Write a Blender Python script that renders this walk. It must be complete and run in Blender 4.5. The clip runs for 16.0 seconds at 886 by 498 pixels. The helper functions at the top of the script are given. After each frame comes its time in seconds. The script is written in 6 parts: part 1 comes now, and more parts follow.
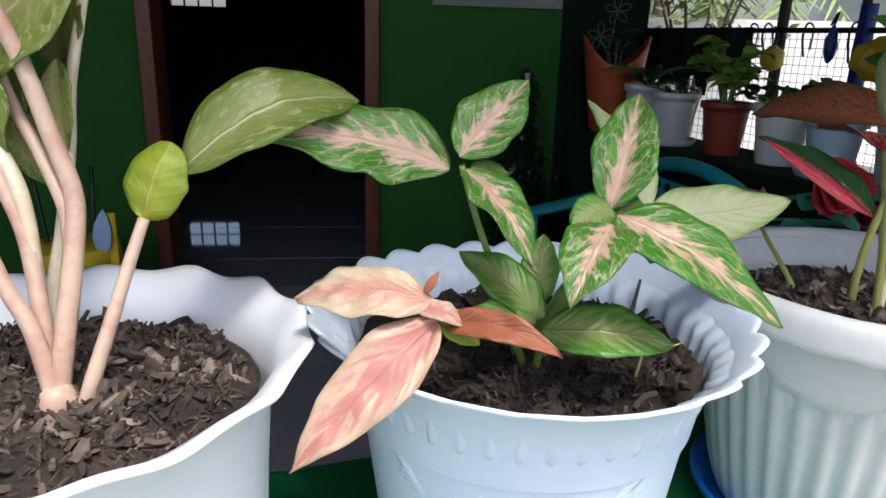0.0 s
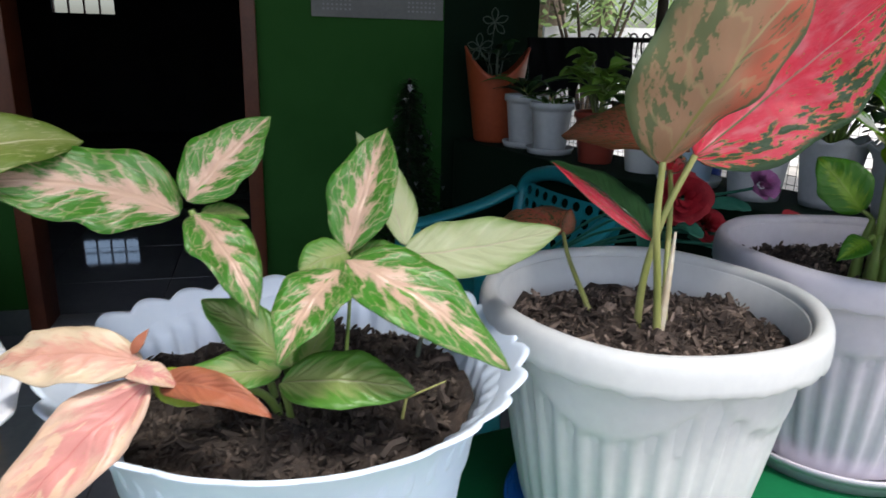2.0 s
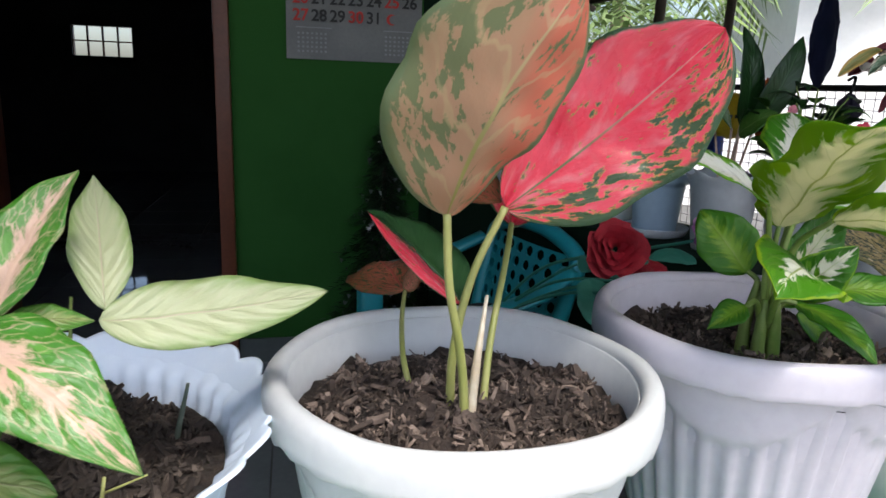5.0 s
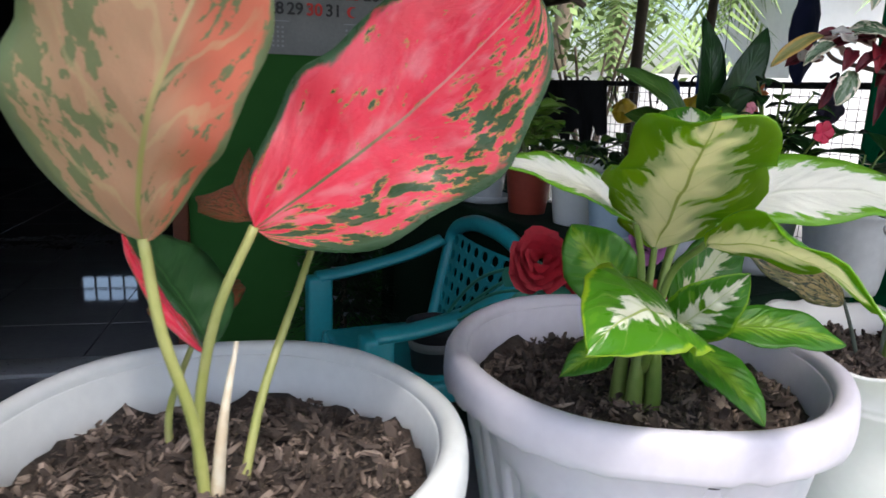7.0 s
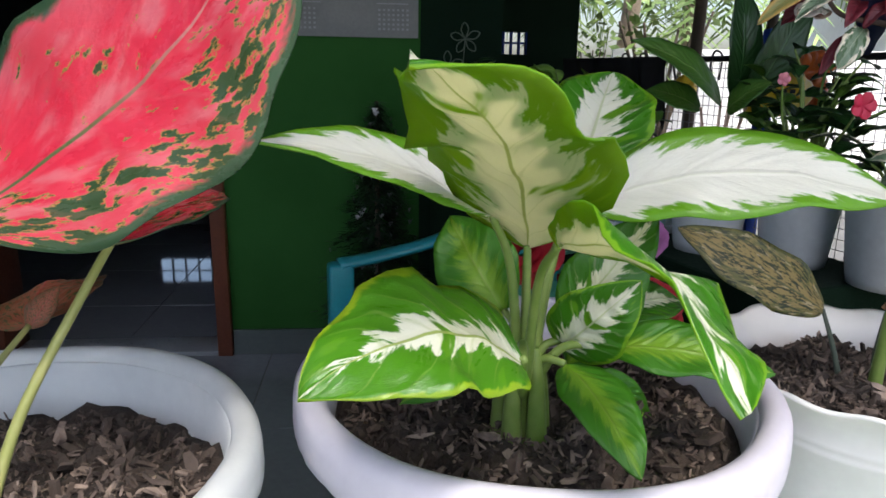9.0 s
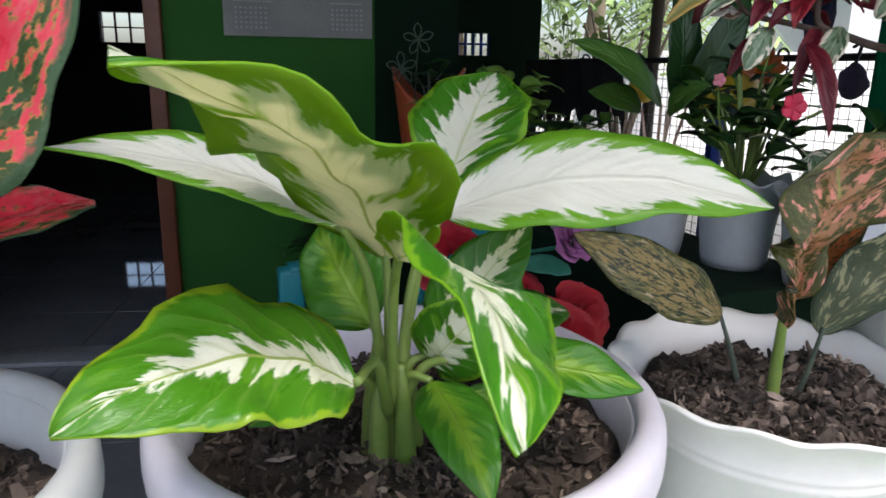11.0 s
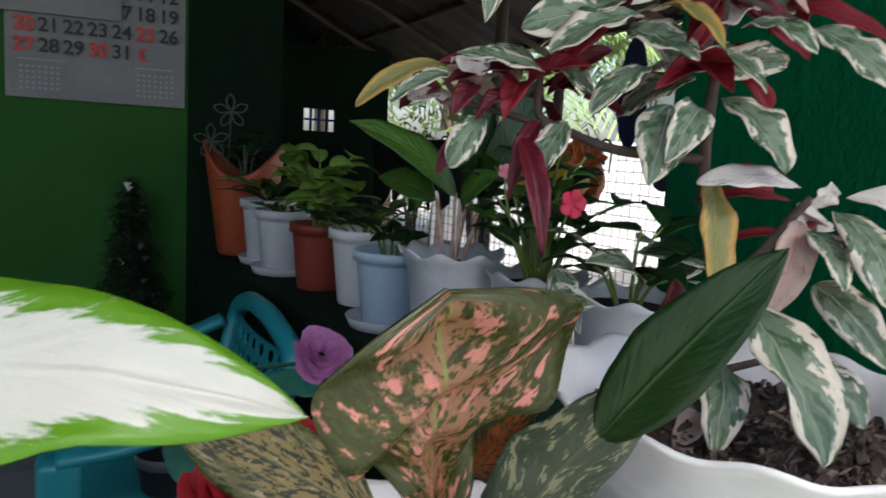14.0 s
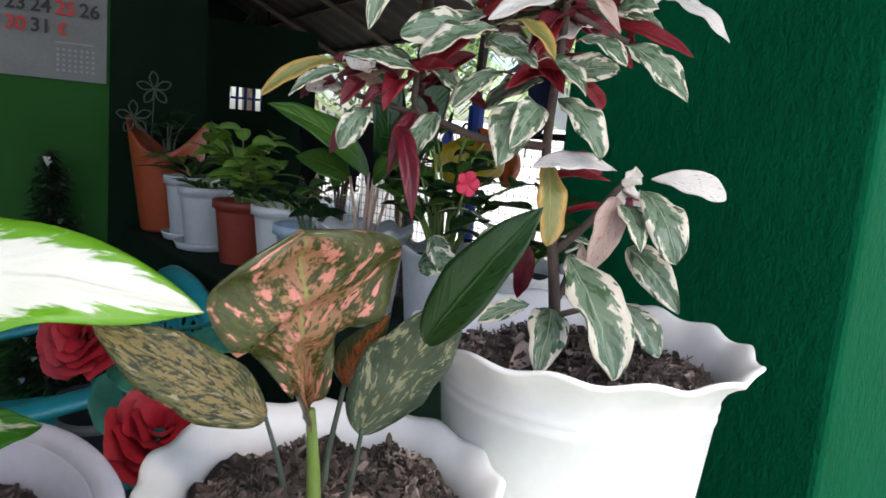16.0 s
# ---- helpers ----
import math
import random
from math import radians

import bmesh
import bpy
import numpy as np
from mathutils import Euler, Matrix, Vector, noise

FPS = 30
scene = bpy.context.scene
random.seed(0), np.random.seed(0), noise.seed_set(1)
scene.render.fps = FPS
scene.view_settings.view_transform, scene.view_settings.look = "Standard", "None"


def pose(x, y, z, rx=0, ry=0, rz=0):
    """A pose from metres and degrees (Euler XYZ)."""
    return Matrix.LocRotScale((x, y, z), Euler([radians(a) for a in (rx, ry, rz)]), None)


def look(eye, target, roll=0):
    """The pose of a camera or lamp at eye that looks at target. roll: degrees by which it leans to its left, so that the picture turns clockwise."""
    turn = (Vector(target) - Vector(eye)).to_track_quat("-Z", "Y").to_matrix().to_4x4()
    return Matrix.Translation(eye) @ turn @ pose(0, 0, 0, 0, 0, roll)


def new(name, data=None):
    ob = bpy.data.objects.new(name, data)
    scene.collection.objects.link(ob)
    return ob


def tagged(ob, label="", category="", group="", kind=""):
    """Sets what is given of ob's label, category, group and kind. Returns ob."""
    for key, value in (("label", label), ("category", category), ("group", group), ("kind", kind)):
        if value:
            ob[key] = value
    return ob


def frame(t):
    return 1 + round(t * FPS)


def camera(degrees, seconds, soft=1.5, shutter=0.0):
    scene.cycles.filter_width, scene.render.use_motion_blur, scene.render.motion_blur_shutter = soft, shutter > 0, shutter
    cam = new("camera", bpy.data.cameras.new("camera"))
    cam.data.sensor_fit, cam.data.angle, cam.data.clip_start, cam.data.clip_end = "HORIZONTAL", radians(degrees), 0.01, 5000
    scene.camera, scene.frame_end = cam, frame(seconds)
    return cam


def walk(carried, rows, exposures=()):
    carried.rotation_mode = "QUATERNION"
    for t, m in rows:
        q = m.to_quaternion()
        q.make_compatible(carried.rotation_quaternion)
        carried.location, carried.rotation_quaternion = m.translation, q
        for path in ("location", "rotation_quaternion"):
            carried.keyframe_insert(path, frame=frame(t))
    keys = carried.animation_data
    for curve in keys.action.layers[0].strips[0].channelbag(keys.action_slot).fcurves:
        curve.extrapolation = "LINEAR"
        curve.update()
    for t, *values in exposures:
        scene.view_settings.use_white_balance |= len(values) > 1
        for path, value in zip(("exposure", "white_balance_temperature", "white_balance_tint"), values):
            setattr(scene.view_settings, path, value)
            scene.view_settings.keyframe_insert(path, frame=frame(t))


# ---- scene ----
cam = camera(65.44, 16.0, 1.6, 0.3)
ROWS = [
    (0.0, 0.0050, -0.0194, 1.0716, 73.12, -1.54, -7.12),
    (0.5, 0.0091, -0.0354, 1.0740, 73.00, -1.08, -6.94),
    (1.0, 0.0300, -0.0345, 1.0757, 73.07, -0.73, -8.27),
    (1.5, 0.0681, -0.0218, 1.0774, 72.96, -1.21, -11.74),
    (2.0, 0.1237, -0.0147, 1.0924, 73.80, -1.38, -14.11),
    (2.5, 0.1626, -0.0256, 1.0970, 74.33, -1.29, -14.50),
    (3.0, 0.2019, -0.0203, 1.0962, 74.97, -1.97, -14.66),
    (5.5, 0.3583, 0.0525, 1.0877, 77.55, -2.10, -11.58),
    (6.0, 0.3998, 0.0900, 1.0852, 77.65, -2.55, -11.53),
    (6.5, 0.4411, 0.1020, 1.0846, 76.61, -0.82, -13.53),
    (7.0, 0.4978, 0.1091, 1.0876, 77.16, -2.12, -11.66),
    (7.5, 0.5721, 0.1339, 1.0798, 76.04, -2.41, -7.96),
    (8.0, 0.6124, 0.1599, 1.0754, 75.58, -2.28, -6.65),
    (8.5, 0.6422, 0.1682, 1.0792, 75.64, -1.06, -5.27),
    (11.0, 0.7307, 0.1889, 1.0804, 75.81, -1.04, -7.51),
    (11.5, 0.7713, 0.1908, 1.0756, 75.44, -1.45, -8.44),
    (12.0, 0.8165, 0.1764, 1.0719, 75.45, -1.71, -10.04),
    (12.5, 0.8526, 0.1879, 1.0656, 75.26, -1.34, -11.25),
    (13.0, 0.8933, 0.2566, 1.0738, 77.23, -1.90, -11.61),
    (13.5, 0.9221, 0.3116, 1.0834, 80.27, -2.29, -13.95),
    (14.0, 0.9251, 0.3160, 1.0974, 82.30, -3.48, -17.74),
    (14.5, 0.9466, 0.2712, 1.1195, 83.01, -3.74, -24.11),
    (15.0, 0.9581, 0.2573, 1.1236, 83.35, -3.81, -25.74),
    (15.5, 0.9528, 0.2322, 1.1126, 81.36, -4.60, -24.21),
    (16.0, 0.9247, 0.1970, 1.1010, 81.31, -4.91, -23.23),
]
walk(cam, [(t, pose(x, y, z, rx, ry, rz)) for t, x, y, z, rx, ry, rz in ROWS],
     [(0.0, 0.86), (3.0, 0.95), (5.5, 1.2), (8.5, 1.37), (12.0, 1.27), (13.5, 1.22), (14.5, 1.52), (15.0, 1.80), (16.0, 1.72)])

# ---- world, sun, sky ----
world = bpy.data.worlds.new("sky")
scene.world = world
world.use_nodes = True
wn = world.node_tree.nodes
sky = wn.new("ShaderNodeTexSky")
sky.sky_type = "NISHITA"
sky.sun_disc = False
sky.sun_elevation, sky.sun_rotation = radians(66), radians(160)
sky.air_density, sky.dust_density = 1.0, 4.0
world.node_tree.links.new(sky.outputs[0], wn["Background"].inputs[0])
wn["Background"].inputs[1].default_value = 0.15
sun_data = bpy.data.lights.new("sun", "SUN")
sun_data.energy, sun_data.angle, sun_data.color = 3.2, radians(14), (1.0, 0.97, 0.93)
sun = new("sun", sun_data)
sun.matrix_world = look((1.4, -1.9, 6.0), (0.7, 0.3, 0.8))


# ---- materials ----
def nodes_of(name):
    m = bpy.data.materials.new(name)
    m.use_nodes = True
    return m, m.node_tree.nodes, m.node_tree.links, m.node_tree.nodes["Principled BSDF"]


def noise_node(n, l, scale, detail=4.0, vec=None, rough=0.6):
    t = n.new("ShaderNodeTexNoise")
    t.inputs["Scale"].default_value, t.inputs["Detail"].default_value, t.inputs["Roughness"].default_value = scale, detail, rough
    if vec is not None:
        l.new(vec, t.inputs["Vector"])
    return t.outputs["Fac"]


def calc(n, l, op, a, b=None, c=None):
    t = n.new("ShaderNodeMath")
    t.operation = op
    for k, v in enumerate((a, b, c)):
        if v is None:
            continue
        if isinstance(v, (int, float)):
            t.inputs[k].default_value = v
        else:
            l.new(v, t.inputs[k])
    return t.outputs[0]


def step(n, l, v, lo, hi):
    t = n.new("ShaderNodeMapRange")
    t.interpolation_type = "SMOOTHSTEP"
    l.new(v, t.inputs["Value"])
    t.inputs["From Min"].default_value, t.inputs["From Max"].default_value = lo, hi
    return t.outputs[0]


def mixed(n, l, fac, a, b):
    t = n.new("ShaderNodeMix")
    t.data_type = "RGBA"
    if isinstance(fac, (int, float)):
        t.inputs[0].default_value = fac
    else:
        l.new(fac, t.inputs[0])
    for k, v in ((6, a), (7, b)):
        if isinstance(v, tuple):
            t.inputs[k].default_value = (*v, 1)
        else:
            l.new(v, t.inputs[k])
    return t.outputs[2]


def bumped(n, l, p, height, strength, distance):
    b = n.new("ShaderNodeBump")
    b.inputs["Strength"].default_value, b.inputs["Distance"].default_value = strength, distance
    l.new(height, b.inputs["Height"])
    l.new(b.outputs[0], p.inputs["Normal"])


def surface(name, a, b, rough=0.5, scale=3.0, fine=60.0, bump=0.1, depth=0.002, metal=0.0, spread=(0.35, 0.65)):
    """Two-tone surface with large stains, fine grain and relief."""
    m, n, l, p = nodes_of(name)
    co = n.new("ShaderNodeTexCoord").outputs["Object"]
    big, small = noise_node(n, l, scale, 5, co), noise_node(n, l, fine, 3, co)
    both = calc(n, l, "ADD", calc(n, l, "MULTIPLY", big, 0.7), calc(n, l, "MULTIPLY", small, 0.3))
    l.new(mixed(n, l, step(n, l, both, *spread), a, b), p.inputs["Base Color"])
    l.new(calc(n, l, "MULTIPLY_ADD", small, min(0.2, rough), rough - min(0.1, rough * 0.5)), p.inputs["Roughness"])
    p.inputs["Metallic"].default_value = metal
    bumped(n, l, p, small, bump, depth)
    return m


def leaf_material(name, inner, outer, rib, spread=0.5, soft=0.15, vein=0.0, blotch=0.5, size=9.0, spots=None, spot_cut=0.6,
                  spot_size=14.0, veins=9.0, rim=None, rough=0.38, stretch=0.35, ribw=0.045, lines=0.25, spot_edge=0.0, glow=0.25,
                  net=0.0, halo=None, clump=0.0, rib_base=None, patch=None, patch_cut=0.6, patch_size=3.0, patch_soft=0.05, quilt=0.55, half=0.0, flush=None):
    """A leaf blade: colour inside and towards the margin, ribs, side veins, a net of fine veins, blotches and flecks."""
    m, n, l, p = nodes_of(name)
    uv = n.new("ShaderNodeTexCoord").outputs["UV"]
    sep = n.new("ShaderNodeSeparateXYZ")
    l.new(uv, sep.inputs[0])
    side = calc(n, l, "ABSOLUTE", calc(n, l, "MULTIPLY_ADD", sep.outputs[0], 2.0, -1.0))
    along = sep.outputs[1]
    rnd = n.new("ShaderNodeObjectInfo").outputs["Random"]
    # coordinates that run along the side veins
    slant = calc(n, l, "SUBTRACT", along, calc(n, l, "MULTIPLY", side, 0.28))
    flow = n.new("ShaderNodeCombineXYZ")
    l.new(calc(n, l, "MULTIPLY", sep.outputs[0], 2.0 * stretch), flow.inputs[0])
    l.new(calc(n, l, "MULTIPLY", slant, 2.0), flow.inputs[1])
    l.new(calc(n, l, "MULTIPLY", rnd, 17.0), flow.inputs[2])
    grain = noise_node(n, l, size, 4, flow.outputs[0])
    tooth = noise_node(n, l, size * 3.1, 3, flow.outputs[0])
    broad = noise_node(n, l, 2.2, 2, flow.outputs[0])
    wob = calc(n, l, "MULTIPLY", calc(n, l, "SUBTRACT", broad, 0.5), 0.30)
    wave = calc(n, l, "MULTIPLY", calc(n, l, "ADD", slant, wob), veins * 6.283)
    ripple = calc(n, l, "SINE", wave)
    v = calc(n, l, "SUBTRACT", spread, side)
    v = calc(n, l, "ADD", v, calc(n, l, "MULTIPLY", calc(n, l, "MULTIPLY", ripple, vein), calc(n, l, "MULTIPLY", grain, 2.0)))
    v = calc(n, l, "ADD", v, calc(n, l, "MULTIPLY", calc(n, l, "SUBTRACT", grain, 0.5), blotch * 1.5))
    v = calc(n, l, "ADD", v, calc(n, l, "MULTIPLY", calc(n, l, "SUBTRACT", tooth, 0.5), blotch * 0.9))
    v = calc(n, l, "ADD", v, calc(n, l, "MULTIPLY", calc(n, l, "SUBTRACT", broad, 0.5), blotch * 0.8))
    v = calc(n, l, "ADD", v, calc(n, l, "MULTIPLY", calc(n, l, "SUBTRACT", along, 0.85), -0.25))
    tone = mixed(n, l, step(n, l, v, -soft, soft), outer, inner)
    if flush:
        one = calc(n, l, "MULTIPLY_ADD", along, 0.7, calc(n, l, "MULTIPLY", calc(n, l, "SUBTRACT", 0.5, sep.outputs[0]), 1.3))
        tone = mixed(n, l, step(n, l, calc(n, l, "ADD", one, calc(n, l, "MULTIPLY", broad, 0.4)), 0.45, 1.0), tone, flush)
    if patch:
        pat = noise_node(n, l, patch_size, 3, flow.outputs[0], 0.5)
        tone = mixed(n, l, step(n, l, pat, patch_cut, patch_cut + patch_soft), tone, patch)
    if spots:
        dots = noise_node(n, l, spot_size, 5, flow.outputs[0], 0.62)
        dots = calc(n, l, "ADD", dots, calc(n, l, "MULTIPLY", calc(n, l, "SUBTRACT", side, 0.5), spot_edge))
        dots = calc(n, l, "ADD", dots, calc(n, l, "MULTIPLY", calc(n, l, "SUBTRACT", broad, 0.5), clump))
        dots = calc(n, l, "ADD", dots, calc(n, l, "MULTIPLY", calc(n, l, "SUBTRACT", sep.outputs[0], 0.5), half))
        if halo:
            tone = mixed(n, l, step(n, l, dots, spot_cut - 0.022, spot_cut), tone, halo)
        tone = mixed(n, l, step(n, l, dots, spot_cut, spot_cut + 0.03), tone, spots)
    if rim:
        edge = calc(n, l, "ADD", side, calc(n, l, "MULTIPLY", grain, 0.3))
        tone = mixed(n, l, step(n, l, edge, 1.03, 1.1), tone, rim)
    if net:
        warp = n.new("ShaderNodeVectorMath")
        warp.operation = "MULTIPLY_ADD"
        l.new(n.new("ShaderNodeTexNoise").outputs["Color"], warp.inputs[0])
        warp.inputs[1].default_value = (0.12, 0.12, 0.0)
        l.new(flow.outputs[0], warp.inputs[2])
        vor = n.new("ShaderNodeTexVoronoi")
        vor.feature = "DISTANCE_TO_EDGE"
        vor.inputs["Scale"].default_value = veins * 0.9
        l.new(warp.outputs[0], vor.inputs["Vector"])
        mesh_lines = calc(n, l, "MULTIPLY", step(n, l, vor.outputs["Distance"], 0.10, 0.02), step(n, l, grain, 0.36, 0.56))
        tone = mixed(n, l, calc(n, l, "MULTIPLY", mesh_lines, net), tone, rib)
    hair = calc(n, l, "MULTIPLY", step(n, l, ripple, 0.88, 1.0), step(n, l, side, 1.0, 0.45))
    hair = calc(n, l, "MULTIPLY", hair, calc(n, l, "MULTIPLY_ADD", tooth, 1.2, 0.3))
    tone = mixed(n, l, calc(n, l, "MULTIPLY", hair, lines), tone, rib)
    mid = rib
    if rib_base:
        mid = mixed(n, l, step(n, l, along, 0.25, 0.75), rib_base, rib)
    width = calc(n, l, "MULTIPLY_ADD", along, -0.6 * ribw, ribw)
    tone = mixed(n, l, step(n, l, calc(n, l, "DIVIDE", side, width), 1.0, 0.45), tone, mid)
    fine = noise_node(n, l, 60.0, 2, uv)
    tone = mixed(n, l, calc(n, l, "MULTIPLY", fine, 0.07), tone, tuple(c * 0.55 for c in outer))
    l.new(tone, p.inputs["Base Color"])
    l.new(calc(n, l, "MULTIPLY_ADD", grain, 0.25, rough - 0.12), p.inputs["Roughness"])
    relief = calc(n, l, "ADD", calc(n, l, "MULTIPLY", ripple, quilt), calc(n, l, "MULTIPLY", step(n, l, side, 0.08, 0.0), 1.5))
    relief = calc(n, l, "ADD", relief, calc(n, l, "MULTIPLY", fine, 0.4))
    relief = calc(n, l, "ADD", relief, calc(n, l, "MULTIPLY", grain, 1.2))
    bumped(n, l, p, relief, 0.30, 0.0018)
    thin = n.new("ShaderNodeBsdfTranslucent")
    l.new(tone, thin.inputs["Color"])
    mix = n.new("ShaderNodeMixShader")
    mix.inputs[0].default_value = glow
    l.new(p.outputs[0], mix.inputs[1])
    l.new(thin.outputs[0], mix.inputs[2])
    l.new(mix.outputs[0], n["Material Output"].inputs["Surface"])
    return m


def painted_wall(name, a, b, lumps, rough=0.45, gloss=0.15, drag=1.0):
    """Paint over rough plaster; drag draws its lumps out downwards."""
    m, n, l, p = nodes_of(name)
    squeeze = n.new("ShaderNodeMapping")
    squeeze.inputs["Scale"].default_value = (1.0, 1.0, drag)
    l.new(n.new("ShaderNodeTexCoord").outputs["Object"], squeeze.inputs["Vector"])
    co = squeeze.outputs[0]
    big, lump, fine = noise_node(n, l, 1.6, 4, co), noise_node(n, l, 38.0, 4, co), noise_node(n, l, 170.0, 3, co)
    l.new(mixed(n, l, step(n, l, big, 0.35, 0.65), a, b), p.inputs["Base Color"])
    l.new(calc(n, l, "MULTIPLY_ADD", fine, 0.25, rough - 0.12), p.inputs["Roughness"])
    p.inputs["Specular IOR Level"].default_value = gloss
    bumped(n, l, p, calc(n, l, "ADD", lump, calc(n, l, "MULTIPLY", fine, 0.4)), lumps, 0.008)
    return m


M = {}
M["pot_white"] = surface("white_plastic", (0.80, 0.82, 0.86), (0.73, 0.76, 0.82), 0.38, 5, 90, 0.04, 0.001)
M["pot_blue"] = surface("bluish_white_plastic", (0.70, 0.80, 0.93), (0.64, 0.75, 0.90), 0.35, 5, 90, 0.04, 0.001)
# own grey and lilac tints, both darkened a step for the pots' shaded sides
M["pot_grey"] = surface("greyish_white_shaded_plastic", (0.60, 0.62, 0.62), (0.53, 0.55, 0.56), 0.36, 5, 90, 0.05, 0.001)
M["pot_lilac"] = surface("lilac_white_shaded_plastic", (0.58, 0.555, 0.615), (0.51, 0.485, 0.55), 0.36, 5, 90, 0.05, 0.001)
M["pot_cream"] = surface("cream_white_plastic", (0.82, 0.81, 0.78), (0.76, 0.75, 0.72), 0.36, 5, 90, 0.04, 0.001)
# white plastic greyed down to hold the shade on the side ledge
M["pot_row"] = surface("shade_greyed_white_plastic", (0.60, 0.61, 0.62), (0.50, 0.51, 0.52), 0.45, 5, 60, 0.05, 0.001)
M["navy"] = surface("navy_cloth", (0.010, 0.014, 0.05), (0.018, 0.022, 0.07), 0.9, 8, 120, 0.4, 0.002)
M["purple_dull"] = surface("dull_purple_cloth", (0.11, 0.075, 0.14), (0.07, 0.05, 0.095), 0.8, 9, 120, 0.4, 0.002)
# orange darkened too, since the planter stands in that shade
M["pot_orange"] = surface("shade_dimmed_orange_plastic", (0.38, 0.075, 0.026), (0.30, 0.055, 0.020), 0.5, 6, 60)
M["pot_red"] = surface("brick_red_plastic", (0.30, 0.05, 0.03), (0.24, 0.04, 0.025), 0.45, 6, 60)
M["pot_sky"] = surface("pale_blue_plastic", (0.48, 0.60, 0.70), (0.42, 0.54, 0.65), 0.4, 6, 60)
M["saucer_blue"] = surface("blue_plastic", (0.02, 0.22, 0.75), (0.02, 0.18, 0.62), 0.3, 6, 60, 0.03)
M["soil"] = surface("dark_soil", (0.014, 0.010, 0.008), (0.045, 0.030, 0.022), 0.9, 30, 160, 0.9, 0.006)
M["stem_pink"] = surface("pale_pink_stem", (0.58, 0.43, 0.33), (0.50, 0.30, 0.23), 0.38, 22, 120, 0.4, 0.0016, spread=(0.42, 0.60))
M["stem_white"] = surface("cream_stem", (0.70, 0.64, 0.50), (0.60, 0.49, 0.34), 0.4, 22, 120, 0.35, 0.0014, spread=(0.42, 0.60))
M["stem_green"] = surface("green_stem", (0.12, 0.21, 0.035), (0.20, 0.27, 0.07), 0.4, 18, 90, 0.25, 0.001)
M["stem_olive"] = surface("yellow_green_stem", (0.30, 0.33, 0.09), (0.40, 0.40, 0.14), 0.4, 18, 90, 0.15, 0.0008)
M["stem_dark"] = surface("dark_grey_green_stem", (0.05, 0.07, 0.05), (0.09, 0.11, 0.08), 0.5, 18, 90, 0.15, 0.0008)
M["bark"] = surface("brown_bark", (0.05, 0.035, 0.028), (0.11, 0.075, 0.055), 0.8, 25, 110, 0.6, 0.003)
M["ledge"] = painted_wall("deep_green_ledge_paint", (0.008, 0.135, 0.050), (0.012, 0.17, 0.065), 0.08, 0.4)
M["wall_back"] = painted_wall("olive_green_wall_paint", (0.018, 0.076, 0.014), (0.024, 0.094, 0.019), 0.12, 0.85)
M["wall_side"] = painted_wall("dark_green_rough_wall_paint", (0.002, 0.086, 0.034), (0.003, 0.112, 0.045), 1.0, 0.55, 0.02, 0.62)
# green taken almost to black: the shade under the lean-to is in this colour
M["wall_shade"] = painted_wall("shade_darkened_green_paint", (0.003, 0.012, 0.006), (0.004, 0.015, 0.007), 0.3, 0.9)
# very dark tone that puts the room's lack of light into its walls
M["wall_room"] = painted_wall("unlit_room_paint", (0.045, 0.05, 0.06), (0.06, 0.065, 0.075), 0.1, 0.7)
M["frame_wood"] = surface("red_brown_painted_wood", (0.13, 0.035, 0.014), (0.09, 0.024, 0.010), 0.45, 6, 80, 0.2)
M["tile"] = surface("glossy_grey_floor_tile", (0.20, 0.21, 0.23), (0.16, 0.17, 0.19), 0.035, 2, 40, 0.01, 0.0001)
M["tile"].node_tree.nodes["Principled BSDF"].inputs["Specular IOR Level"].default_value = 1.0
M["grout"] = surface("grey_grout", (0.11, 0.11, 0.11), (0.08, 0.08, 0.08), 0.9)
M["skirting"] = surface("grey_skirting_tile", (0.26, 0.27, 0.28), (0.21, 0.22, 0.23), 0.3, 4, 60)
M["skirting_dark"] = surface("dark_grey_skirting_tile", (0.085, 0.10, 0.095), (0.065, 0.078, 0.075), 0.35, 4, 60)
M["concrete"] = surface("worn_concrete", (0.30, 0.29, 0.27), (0.20, 0.19, 0.18), 0.85, 2, 50, 0.5, 0.004)
M["chair"] = surface("turquoise_plastic", (0.015, 0.27, 0.30), (0.02, 0.22, 0.25), 0.35, 4, 70, 0.05)
# white paper lowered to grey, with the deep porch shade in its colour
M["paper"] = surface("shaded_white_paper", (0.22, 0.22, 0.215), (0.18, 0.18, 0.18), 0.8, 5, 90, 0.05)
M["ink"] = surface("black_ink", (0.02, 0.02, 0.022), (0.03, 0.03, 0.03), 0.7)
M["ink_red"] = surface("red_ink", (0.55, 0.04, 0.03), (0.48, 0.035, 0.03), 0.7)
M["ink_grey"] = surface("grey_ink", (0.33, 0.33, 0.34), (0.28, 0.28, 0.29), 0.7)
M["rose_red"] = surface("red_cloth_petal", (0.37, 0.006, 0.017), (0.27, 0.004, 0.012), 0.65, 30, 200, 0.3, 0.001)
M["rose_purple"] = surface("mauve_cloth_petal", (0.42, 0.15, 0.33), (0.33, 0.10, 0.26), 0.65, 30, 200, 0.3, 0.001)
M["rose_leaf"] = surface("teal_cloth_leaf", (0.05, 0.25, 0.17), (0.04, 0.20, 0.13), 0.6, 30, 200, 0.3, 0.001)
M["tinsel"] = surface("dark_green_tinsel", (0.008, 0.022, 0.010), (0.015, 0.035, 0.016), 0.5, 20, 90)
M["silver"] = surface("silver_foil", (0.28, 0.28, 0.30), (0.2, 0.2, 0.22), 0.3, 20, 90, metal=0.8)
